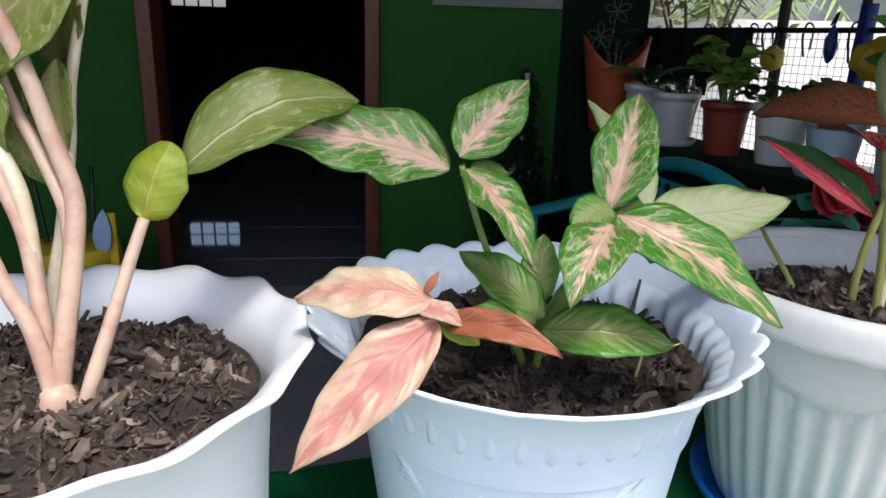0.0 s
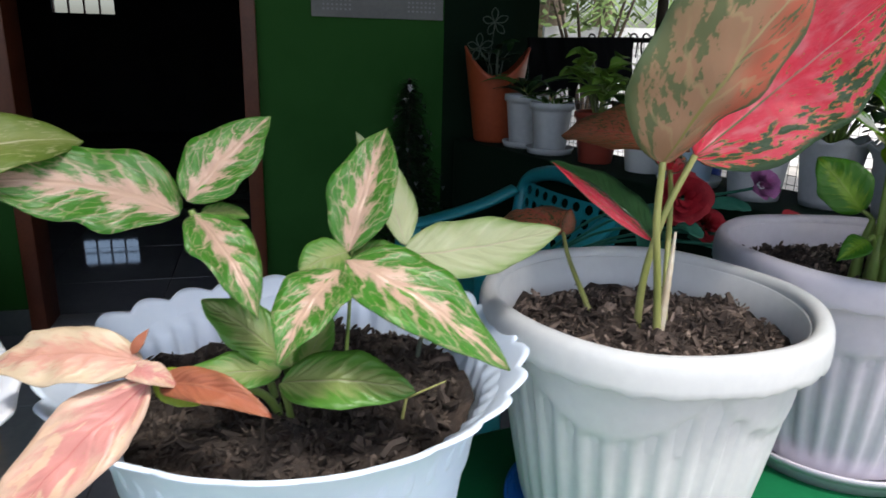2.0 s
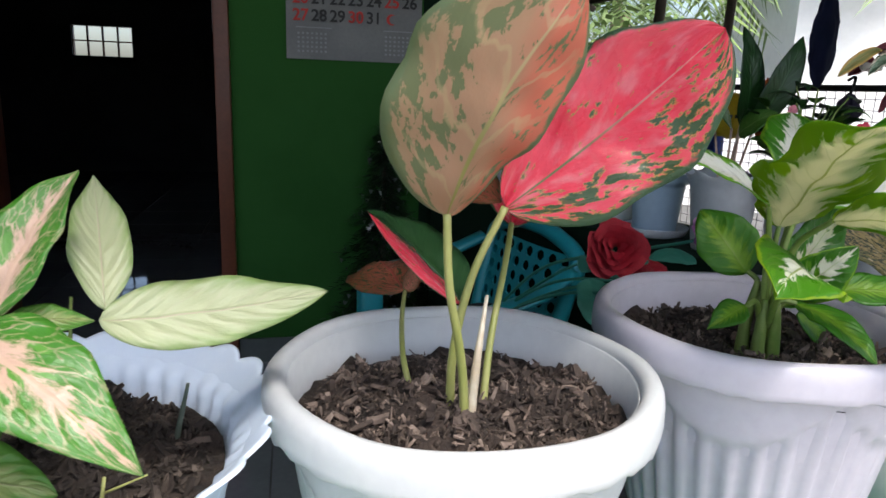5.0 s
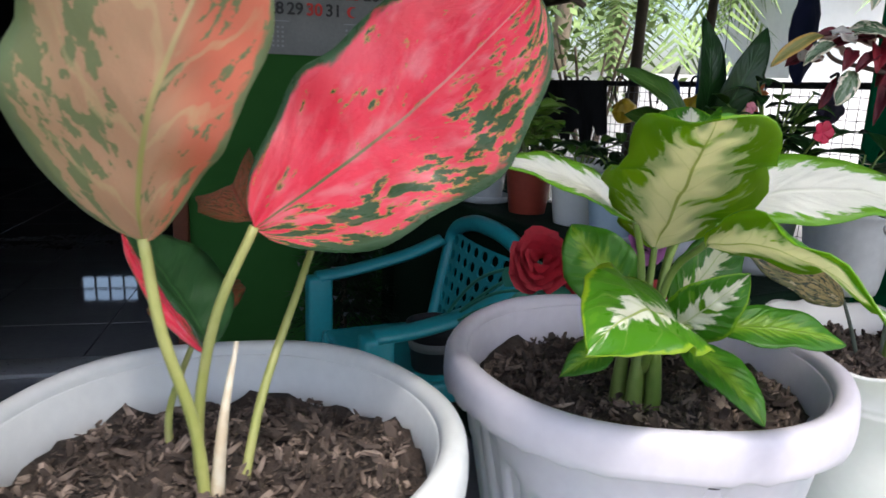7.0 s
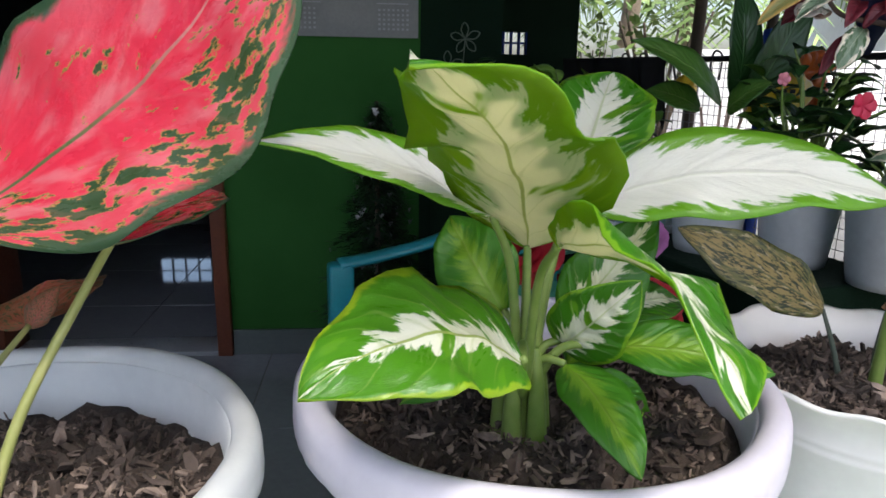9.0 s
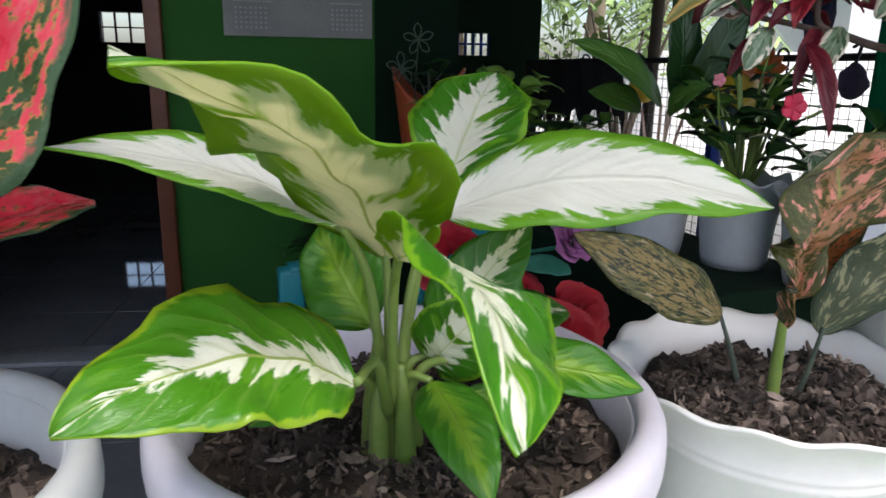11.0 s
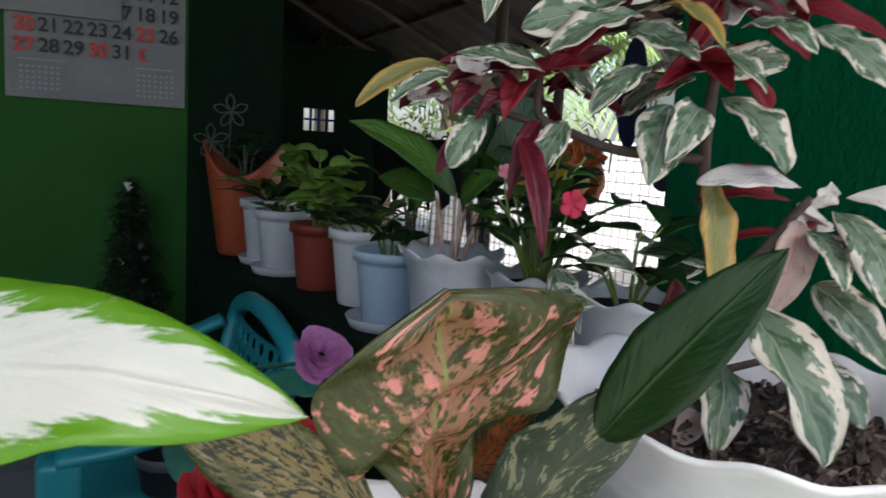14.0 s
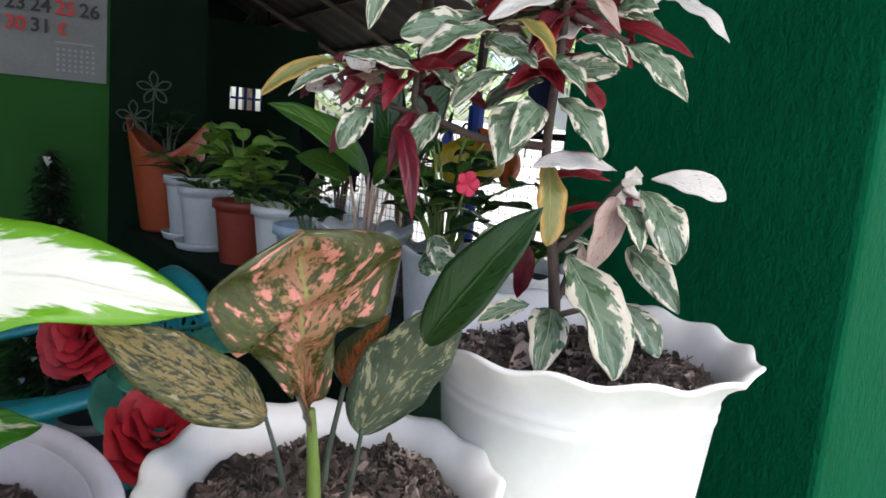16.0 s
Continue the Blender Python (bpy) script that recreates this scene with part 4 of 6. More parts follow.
def scalloped_pot(at, r, z, mat, label, seed):
    """A pot with a scalloped lip, a fluted collar and raised flowers and leaves."""
    ob = thing("flower_pot", (at[0], at[1], LEDGE), label, "flower pot", "white pots on the green ledge")
    h = z - LEDGE
    prof = [(0.60, 0.0), (0.63, 0.01), (0.68, 0.25), (0.725, 0.5), (0.765, 0.72), (0.768, 0.745), (0.785, 0.75), (0.793, 0.78), (0.805, 0.82), (0.818, 0.86), (0.828, 0.895), (0.865, 0.92), (0.93, 0.955), (0.975, 0.98), (0.995, 0.995), (0.985, 1.002), (0.96, 0.99), (0.90, 0.945), (0.84, 0.88), (0.80, 0.8), (0.77, 0.66)]

    def lip(k, a):
        if 6 <= k <= 11:
            return 1 + 0.013 * math.sin(a * 44) * (1.0 if 7 <= k <= 10 else 0.3), 0.0
        f = {12: 0.3, 13: 0.75, 14: 1, 15: 1, 16: 0.75, 17: 0.3}.get(k, 0.0)
        return 1 + 0.045 * f * (abs(math.sin(a * 13.0 + seed)) - 0.55), 0.005 * f * (abs(math.sin(a * 13.0 + seed)) - 0.5) + 0.003 * f * math.sin(2 * a + 1)
    bm = bmesh.new()
    lathe(bm, [(r * a, h * b) for a, b in prof], (at[0], at[1], LEDGE), 352, lip, 0, False)
    part("body", bm, mat, ob)

    def on_side(a, zz, out=0.0):
        rr = r * (0.60 + 0.235 * zz) + out
        return V(at[0] + rr * math.cos(a), at[1] + rr * math.sin(a), LEDGE + h * zz)

    def petal(bm, a, zz, ang, ln, wd):
        c, s = math.cos(ang), math.sin(ang)
        ring, lowr = [], []
        for i in range(12):
            q = 2 * math.pi * i / 12
            u, w = ln * (0.5 + 0.5 * math.cos(q)), wd * 0.5 * math.sin(q)
            da, dz = (u * c - w * s) / (r * 0.72), (u * s + w * c) / h
            ring.append(bm.verts.new(on_side(a + da, zz + dz, 0.0002)))
            lowr.append(bm.verts.new(on_side(a + da * 1.0, zz + dz, -0.002)))
        mid = bm.verts.new(on_side(a + 0.5 * ln * c / (r * 0.72), zz + 0.5 * ln * s / h, 0.0017))
        for i in range(12):
            bm.faces.new((ring[i], ring[(i + 1) % 12], mid))
            bm.faces.new((lowr[i], lowr[(i + 1) % 12], ring[(i + 1) % 12], ring[i]))
    for base_a in (-2.05, -1.62, 0.0, 1.4, 2.8):
        bm = bmesh.new()
        for i in range(6):
            petal(bm, base_a + 0.02 * math.cos(i * 1.047), 0.52, i * 1.047 + 0.3, 0.022, 0.016)
        part("raised_flower", bm, mat, ob)
    for base_a, sg in ((-2.25, -1), (-1.45, 1), (0.3, 1)):
        bm = bmesh.new()
        for i in range(6):
            petal(bm, base_a + sg * 0.035 * i, 0.50 + 0.022 * i, (1.57 - sg * 1.1), 0.024, 0.008)
            petal(bm, base_a + sg * 0.035 * i, 0.50 + 0.022 * i, (1.57 - sg * 2.0), 0.018, 0.008)
        part("raised_leaf_spray", bm, mat, ob)
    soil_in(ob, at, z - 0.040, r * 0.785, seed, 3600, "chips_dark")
    return ob


wavy_pot((-0.178, 0.380), 0.156, 0.889, "pot_white", "white plastic flower pot with a wavy flared lip", 1, 14, 0.03, False, husk="chips", wide=1.12)
scalloped_pot((0.139, 0.475), 0.172, 0.8757, "pot_blue", "bluish white flower pot with scalloped lip and raised flowers", 2)
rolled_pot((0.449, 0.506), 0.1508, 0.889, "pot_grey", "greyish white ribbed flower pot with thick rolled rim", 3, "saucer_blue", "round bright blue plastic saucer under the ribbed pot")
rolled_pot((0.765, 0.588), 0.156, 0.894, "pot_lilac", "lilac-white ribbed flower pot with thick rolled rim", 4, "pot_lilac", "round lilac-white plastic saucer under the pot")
wavy_pot((1.045, 0.631), 0.1225, 0.872, "pot_cream", "small cream-white flower pot with a wavy lip", 5, 14, 0.028)
wavy_pot((1.277, 0.680), 0.146, 0.949, "pot_cream", "large cream-white flower pot with a wavy lip", 6, 14, 0.035, groove=0.855)


# ---- plants on the ledge ----
CAM = (-0.15, -0.75, 0.6)     # towards the walk and up
plant_a = thing("mottled_plant", (-0.168, 0.380, 0.851), "tall plant with pink stems and mottled olive leaves", "potted plant")
stem("stem", plant_a, "stem_pink", [(-0.170, 0.368, 0.859), (-0.165, 0.380, 0.901), (-0.161, 0.400, 0.952), (-0.162, 0.409, 0.979), (-0.173, 0.416, 1.011), (-0.184, 0.421, 1.047), (-0.200, 0.424, 1.088), (-0.208, 0.423, 1.109)], 0.0064, 0.0046)
stem("stem", plant_a, "stem_pink", [(-0.163, 0.401, 0.948), (-0.169, 0.412, 0.969), (-0.183, 0.424, 0.997), (-0.196, 0.434, 1.018), (-0.204, 0.436, 1.041), (-0.207, 0.436, 1.068)], 0.0050, 0.0030)
stem("stem", plant_a, "stem_pink", [(-0.173, 0.371, 0.862), (-0.180, 0.387, 0.905), (-0.190, 0.404, 0.951), (-0.203, 0.414, 0.981), (-0.211, 0.420, 1.005)], 0.0058, 0.0040)
stem("stem", plant_a, "stem_white", [(-0.177, 0.375, 0.865), (-0.184, 0.395, 0.919), (-0.193, 0.412, 0.977), (-0.213, 0.424, 1.015), (-0.222, 0.424, 1.038)], 0.0056, 0.0040)
stem("stem", plant_a, "stem_pink", [(-0.171, 0.367, 0.867), (-0.181, 0.375, 0.904), (-0.194, 0.379, 0.930), (-0.204, 0.384, 0.955), (-0.217, 0.384, 0.984)], 0.0056, 0.0040)
stem("stem", plant_a, "stem_white", [(-0.182, 0.395, 0.853), (-0.188, 0.425, 0.908), (-0.183, 0.439, 0.948), (-0.176, 0.449, 1.000), (-0.173, 0.456, 1.039), (-0.162, 0.464, 1.093), (-0.156, 0.464, 1.115)], 0.0050, 0.0030)
stem("stem", plant_a, "stem_pink", [(-0.153, 0.365, 0.860), (-0.148, 0.369, 0.877), (-0.141, 0.380, 0.901), (-0.133, 0.397, 0.931), (-0.124, 0.412, 0.961)], 0.0052, 0.0036)
bm = bmesh.new()
lathe(bm, [(0.0095, -0.012), (0.0125, -0.004), (0.0120, 0.004), (0.0090, 0.009), (0.0060, 0.012)], (-0.170, 0.368, 0.861), 20)
part("bulb", bm, "stem_pink", plant_a, "pale swollen stem base with a dry sheath")
leaf(plant_a, (-0.124, 0.412, 0.961), (-0.106, 0.422, 1.007), 0.040, "A_lime", face=(-0.2, -0.9, 0.3), arch=0.12, fold=-0.3, shape="round")
leaf(plant_a, (-0.102, 0.422, 0.987), (0.009, 0.475, 1.029), 0.056, "A_long", face=(0.1, -0.55, 0.85), arch=0.19, fold=0.3, shape="oval", twist=-0.3)
leaf(plant_a, (-0.164, 0.459, 1.111), (-0.240, 0.444, 1.030), 0.088, "A", face=CAM, arch=0.08, fold=0.2, wave=0.03, shape="oval", nu=20)
leaf(plant_a, (-0.177, 0.450, 1.054), (-0.175, 0.444, 0.998), 0.021, "A", face=CAM, arch=0.06, fold=0.5, wave=0.04, shape="oval")
leaf(plant_a, (-0.216, 0.429, 1.068), (-0.212, 0.431, 0.980), 0.046, "A", face=CAM, arch=0.10, fold=0.3, wave=0.05, shape="oval")
leaf(plant_a, (-0.201, 0.446, 1.023), (-0.187, 0.446, 0.974), 0.032, "A", face=CAM, arch=0.05, fold=0.3, wave=0.04, shape="oval")
leaf(plant_a, (-0.169, 0.469, 1.098), (-0.190, 0.474, 1.044), 0.040, "A", face=CAM, arch=0.05, fold=0.3, wave=0.03, shape="oval")
leaf(plant_a, (-0.208, 0.464, 1.082), (-0.227, 0.462, 0.967), 0.060, "A", face=CAM, arch=0.08, fold=0.2, wave=0.03, shape="oval")

plant_b = thing("arrowhead_plant", (0.135, 0.440, 0.83), "green and pink veined arrowhead plant with withered pink leaves", "potted plant")
stem("stem", plant_b, "stem_green", [(0.128, 0.434, 0.825), (0.112, 0.440, 0.89), (0.090, 0.438, 0.95), (0.076, 0.431, 0.992)], 0.0028, 0.0022)
stem("stem", plant_b, "stem_green", [(0.138, 0.440, 0.825), (0.150, 0.430, 0.88), (0.160, 0.412, 0.93), (0.168, 0.398, 0.968)], 0.003, 0.0024)
stem("stem", plant_b, "stem_green", [(0.130, 0.430, 0.825), (0.115, 0.410, 0.87), (0.085, 0.385, 0.893), (0.055, 0.365, 0.909)], 0.003, 0.0024)
stem("stem", plant_b, "stem_green", [(0.132, 0.428, 0.825), (0.130, 0.405, 0.86), (0.126, 0.385, 0.889)], 0.0028, 0.0022)
stem("stem", plant_b, "stem_green", [(0.172, 0.475, 0.825), (0.179, 0.480, 0.90), (0.183, 0.485, 0.955)], 0.0018, 0.001)
stem("stem", plant_b, "stem_dark", [(0.237, 0.506, 0.835), (0.247, 0.512, 0.880)], 0.0026, 0.0012, "dry broken twig")
stem("seedling", plant_b, "stem_olive", [(0.207, 0.417, 0.830), (0.213, 0.416, 0.865)], 0.0014, 0.001)
stem("seedling", plant_b, "stem_olive", [(0.213, 0.416, 0.855), (0.238, 0.410, 0.868)], 0.0009, 0.0005)
leaf(plant_b, (0.068, 0.434, 0.988), (-0.060, 0.426, 1.011), 0.060, "B", "B_under", face=(0, -0.75, 0.65), fold=0.14, wave=0.05, shape="acute", nu=26, nv=12, via=(0.008, 0.448, 1.006))
leaf(plant_b, (0.074, 0.429, 0.998), (0.127, 0.465, 1.046), 0.044, "B", "B_under", face=(-0.2, -0.85, 0.5), arch=0.05, fold=0.25, wave=0.04, shape="acute")
leaf(plant_b, (0.078, 0.426, 0.990), (0.114, 0.375, 0.938), 0.040, "B", "B_under", face=(0.25, -0.5, 0.85), arch=0.10, fold=0.25, wave=0.05, shape="acute")
leaf(plant_b, (0.082, 0.428, 0.990), (0.110, 0.440, 0.984), 0.016, "B_green", "B_under", face=(0, -0.5, 0.9), arch=0.1, shape="round")
leaf(plant_b, (0.170, 0.402, 0.968), (0.203, 0.451, 1.040), 0.042, "B", "B_under", face=(-0.3, -0.9, 0.2), arch=0.07, fold=0.6, wave=0.04, shape="acute")
leaf(plant_b, (0.214, 0.440, 0.960), (0.191, 0.525, 1.028), 0.036, "B_pale", "B_pale", face=(0.3, -0.9, 0.2), arch=0.06, fold=0.3, shape="lance")
leaf(plant_b, (0.212, 0.434, 0.955), (0.345, 0.472, 0.958), 0.047, "B_pale", "B_under", face=(0, -0.75, 0.65), fold=0.12, wave=0.04, shape="oval", via=(0.272, 0.451, 0.953))
leaf(plant_b, (0.166, 0.378, 0.969), (0.254, 0.328, 0.914), 0.054, "B", "B_under", face=(0.1, -0.6, 0.8), fold=0.16, wave=0.03, shape="acute", nu=26, nv=12, via=(0.206, 0.348, 0.953))
leaf(plant_b, (0.162, 0.374, 0.965), (0.124, 0.328, 0.929), 0.042, "B", "B_under", face=(-0.35, -0.6, 0.75), arch=0.10, fold=0.25, wave=0.04, shape="acute")
leaf(plant_b, (0.169, 0.394, 0.970), (0.139, 0.384, 0.963), 0.027, "B_green", "B_under", face=(0, -0.7, 0.7), arch=0.12, fold=0.25, shape="round")
leaf(plant_b, (0.172, 0.402, 0.962), (0.214, 0.418, 0.960), 0.022, "B_green", "B_under", face=(0, -0.6, 0.8), arch=0.1, shape="lance")
leaf(plant_b, (0.125, 0.384, 0.890), (0.206, 0.362, 0.888), 0.042, "B_green", "B_under", face=(0, -0.55, 0.83), arch=0.10, fold=0.18, wave=0.02, shape="oval")
leaf(plant_b, (0.133, 0.408, 0.890), (0.077, 0.437, 0.930), 0.036, "B_green", "B_under", face=(0.2, -0.7, 0.7), arch=0.08, fold=0.25, wave=0.05, shape="oval")
leaf(plant_b, (0.126, 0.402, 0.890), (0.062, 0.390, 0.895), 0.026, "B_green", "B_under", "dull green low leaf", face=(0, -0.6, 0.8), arch=0.08, fold=0.2, wave=0.04, shape="oval")
leaf(plant_b, (0.140, 0.450, 0.885), (0.150, 0.480, 0.930), 0.030, "B_green", "B_under", face=(-0.4, -0.8, 0.4), arch=0.08, shape="oval")
leaf(plant_b, (0.132, 0.430, 0.865), (0.158, 0.410, 0.930), 0.030, "B_green", "B_under", face=(0.5, -0.8, 0.3), arch=0.05, shape="oval")
leaf(plant_b, (0.051, 0.366, 0.921), (-0.032, 0.384, 0.917), 0.036, "B_pale_pink", "B_pink", "withered cream and pink leaf", face=(0, -0.6, 0.8), arch=0.12, fold=0.1, wave=0.08, shape="oval", lump=0.1)
leaf(plant_b, (0.054, 0.364, 0.909), (-0.034, 0.331, 0.830), 0.043, "B_pink", "B_pink", "withered pink leaf hanging over the lip", face=(-0.25, -0.8, 0.5), arch=0.08, fold=0.2, wave=0.07, shape="acute", lump=0.12, nu=26)
leaf(plant_b, (0.058, 0.368, 0.904), (0.120, 0.322, 0.902), 0.019, "B_rust", "B_rust", "curled rust-brown leaf", face=(0.1, -0.9, 0.35), fold=0.5, wave=0.09, shape="oval", twist=0.4, lump=0.12, via=(0.088, 0.344, 0.912))
leaf(plant_b, (0.056, 0.372, 0.910), (0.080, 0.362, 0.893), 0.020, "A_lime", face=(0.2, -0.8, 0.4), arch=0.1, shape="oval")
leaf(plant_b, (0.046, 0.366, 0.926), (0.055, 0.372, 0.938), 0.006, "B_rust", face=(0, -0.8, 0.4), arch=0.2, shape="lance")
leaf(plant_b, (0.040, 0.366, 0.916), (0.070, 0.360, 0.906), 0.014, "B_pink", "B_pink", face=(-0.1, -0.6, 0.8), arch=0.25, fold=0.3, wave=0.06, shape="oval")

plant_c = thing("pink_aglaonema", (0.450, 0.500, 0.84), "aglaonema with bright pink, green-flecked leaves on thin stalks", "potted plant")
stem("stalk", plant_c, "stem_olive", [(0.446, 0.476, 0.840), (0.441, 0.478, 0.90), (0.428, 0.470, 0.96), (0.423, 0.463, 1.012)], 0.0036, 0.0028)
stem("stalk", plant_c, "stem_olive", [(0.439, 0.500, 0.840), (0.440, 0.500, 0.90), (0.452, 0.498, 0.96), (0.474, 0.497, 1.011)], 0.0036, 0.0028)
stem("stalk", plant_c, "stem_white", [(0.449, 0.482, 0.840), (0.455, 0.485, 0.90), (0.463, 0.495, 0.945)], 0.0048, 0.0012, "pale dry leaf sheath")
stem("stalk", plant_c, "stem_olive", [(0.462, 0.492, 0.842), (0.475, 0.520, 0.90), (0.497, 0.560, 0.955), (0.508, 0.584, 0.982)], 0.0032, 0.0024)
stem("stalk", plant_c, "stem_olive", [(0.418, 0.535, 0.842), (0.412, 0.560, 0.87), (0.417, 0.605, 0.89), (0.425, 0.641, 0.907)], 0.0028, 0.002)
leaf(plant_c, (0.423, 0.463, 1.010), (0.482, 0.400, 1.152), 0.116, "C_pink", "C_under", "pink leaf showing its tan mottled underside", face=(0.15, 0.93, 0.3), fold=0.12, wave=0.03, shape="mid", nu=26, nv=12, lop=(0.42, 0.74, 1.12, 1.1), via=(0.441, 0.418, 1.083))
leaf(plant_c, (0.474, 0.497, 1.010), (0.622, 0.477, 1.142), 0.112, "C_pink", "C_under", "bright pink leaf with green flecks", face=(-0.02, -0.93, 0.38), fold=0.10, wave=0.03, shape="mid", nu=30, nv=14, lop=(1.0, 1.0, 1.0, 1.14), via=(0.558, 0.500, 1.074))
leaf(plant_c, (0.507, 0.583, 0.980), (0.540, 0.725, 0.984), 0.062, "C_pink", "C_under", face=(0.2, -0.35, 0.9), arch=0.06, fold=0.3, shape="oval")
leaf(plant_c, (0.472, 0.502, 1.014), (0.453, 0.724, 1.000), 0.052, "C_rust", "C_rust", "rust leaf flecked with pink and green", face=(-0.6, -0.3, 0.7), arch=0.06, fold=0.5, wave=0.05, shape="oval")
leaf(plant_c, (0.447, 0.506, 0.938), (0.384, 0.592, 0.992), 0.052, "C_dark", "C_dark", face=(0.5, -0.75, 0.4), arch=0.05, fold=0.3, shape="oval", lop=(0.4, 0.4, 1.2, 1.2))
leaf(plant_c, (0.445, 0.501, 0.936), (0.383, 0.587, 0.993), 0.014, "C_pink", "C_pink", "narrow folded leaf edge in bright red", face=(-0.4, -0.9, 0.2), arch=0.05, fold=0.5, wave=0.06, shape="lance", lump=0.1)
leaf(plant_c, (0.425, 0.641, 0.906), (0.405, 0.775, 0.888), 0.080, "C_rust", "C_rust", face=(-0.1, -0.5, 0.8), arch=0.16, fold=-0.3, shape="oval")
leaf(plant_c, (0.425, 0.641, 0.905), (0.440, 0.660, 0.930), 0.018, "C_rust", "C_rust", face=(0.3, -0.7, 0.5), arch=0.1, fold=0.3, shape="lance")

plant_d = thing("dieffenbachia", (0.753, 0.561, 0.85), "dieffenbachia with large creamy white and green leaves", "potted plant")
for k, (x, y, top) in enumerate(((0, 0, 0.945), (0.014, 0.006, 0.925), (-0.012, 0.008, 0.930), (0.008, -0.010, 0.920), (-0.008, -0.009, 0.915))):
    stem("stalk", plant_d, "stem_green", [(0.753 + x, 0.562 + y, 0.845), (0.752 + x * 0.9, 0.561 + y, 0.89), (0.752 + x * 0.6, 0.559 + y * 0.6, top)], 0.0075, 0.0030)
CROWN = V(0.752, 0.560, 0.90)
for base in ((0.749, 0.552, 0.985), (0.790, 0.575, 1.017), (0.781, 0.558, 1.008), (0.725, 0.539, 1.006), (0.752, 0.494, 1.000), (0.732, 0.474, 0.947), (0.798, 0.540, 0.926), (0.774, 0.545, 0.913), (0.742, 0.577, 0.936), (0.778, 0.560, 0.922), (0.715, 0.537, 0.915)):
    out = Vector(base) - CROWN
    stem("petiole", plant_d, "stem_green", [CROWN + V(out.x * 0.1, out.y * 0.1, -0.01), CROWN + V(out.x * 0.45, out.y * 0.4, out.z * 0.62 + 0.004), base], 0.0034, 0.0022)
leaf(plant_d, (0.749, 0.552, 0.983), (0.672, 0.374, 1.083), 0.092, "D", "D_under", "broad arching leaf showing its yellow-green underside", face=(0.25, 0.5, 0.83), fold=0.12, wave=0.075, shape="oval", nu=32, nv=12, via=(0.720, 0.470, 1.046), ragged=0.22)
leaf(plant_d, (0.786, 0.580, 1.020), (0.828, 0.657, 1.082), 0.072, "D", "D_under", face=(-0.3, -0.85, 0.5), arch=0.06, fold=0.25, wave=0.03, shape="oval", nu=22)
leaf(plant_d, (0.781, 0.558, 1.006), (0.952, 0.521, 1.015), 0.060, "D_white", "D_under", "long creamy white leaf with a green margin", face=(0.05, -0.72, 0.7), fold=0.14, wave=0.03, shape="oval", nu=28, via=(0.862, 0.536, 1.029))
leaf(plant_d, (0.725, 0.539, 1.004), (0.604, 0.488, 1.053), 0.040, "D_white", "D_under", "long creamy white leaf with a green margin", face=(-0.1, -0.62, 0.8), fold=0.3, wave=0.03, shape="lance", nu=22, via=(0.668, 0.524, 1.036), droop=0.03)
leaf(plant_d, (0.752, 0.494, 0.998), (0.778, 0.358, 0.984), 0.074, "D", "D_under", face=(0.545, 0.0, 0.84), fold=0.15, wave=0.06, shape="oval", nu=24, via=(0.776, 0.438, 1.005), droop=0.04, ragged=0.14)
leaf(plant_d, (0.732, 0.474, 0.946), (0.634, 0.402, 0.966), 0.074, "D_small", "D_under", face=(-0.1, -0.55, 0.82), fold=0.14, wave=0.05, shape="oval", nu=26, via=(0.687, 0.446, 0.972), ragged=0.16)
leaf(plant_d, (0.798, 0.540, 0.925), (0.883, 0.508, 0.920), 0.038, "D_young", "D_under", face=(0, -0.6, 0.8), arch=0.10, fold=0.2, wave=0.05, shape="oval")
leaf(plant_d, (0.774, 0.545, 0.912), (0.795, 0.470, 0.882), 0.038, "D_young", "D_under", face=(0.1, -0.75, 0.6), arch=0.10, fold=0.2, shape="oval")
leaf(plant_d, (0.798, 0.572, 0.893), (0.845, 0.578, 0.854), 0.028, "D_young", "D_under", face=(0.2, -0.8, 0.5), arch=0.06, fold=0.2, shape="oval")
leaf(plant_d, (0.742, 0.577, 0.934), (0.711, 0.618, 0.988), 0.055, "D_young", "D_under", face=(-0.4, -0.85, 0.3), arch=0.08, fold=0.2, wave=0.03, shape="oval", lump=0.1)
leaf(plant_d, (0.776, 0.562, 0.917), (0.806, 0.520, 0.972), 0.046, "D", "D_under", face=(-0.2, -0.9, 0.3), arch=0.08, fold=0.3, shape="oval")
leaf(plant_d, (0.778, 0.566, 0.930), (0.838, 0.580, 0.999), 0.048, "D_streak", "D_under", face=(-0.2, -0.9, 0.3), arch=0.06, fold=0.3, shape="acute")
leaf(plant_d, (0.799, 0.575, 0.930), (0.876, 0.618, 0.925), 0.036, "D_streak", "D_under", face=(0, -0.6, 0.8), arch=0.12, fold=0.2, shape="oval")
leaf(plant_d, (0.784, 0.575, 0.90), (0.838, 0.602, 0.955), 0.04, "D_young", "D_under", face=(0.1, -0.8, 0.5), arch=0.12, fold=0.2, shape="oval")
leaf(plant_d, (0.716, 0.538, 0.914), (0.675, 0.532, 0.896), 0.026, "D_young", "D_under", face=(-0.2, -0.6, 0.75), arch=0.12, fold=0.2, shape="lance")

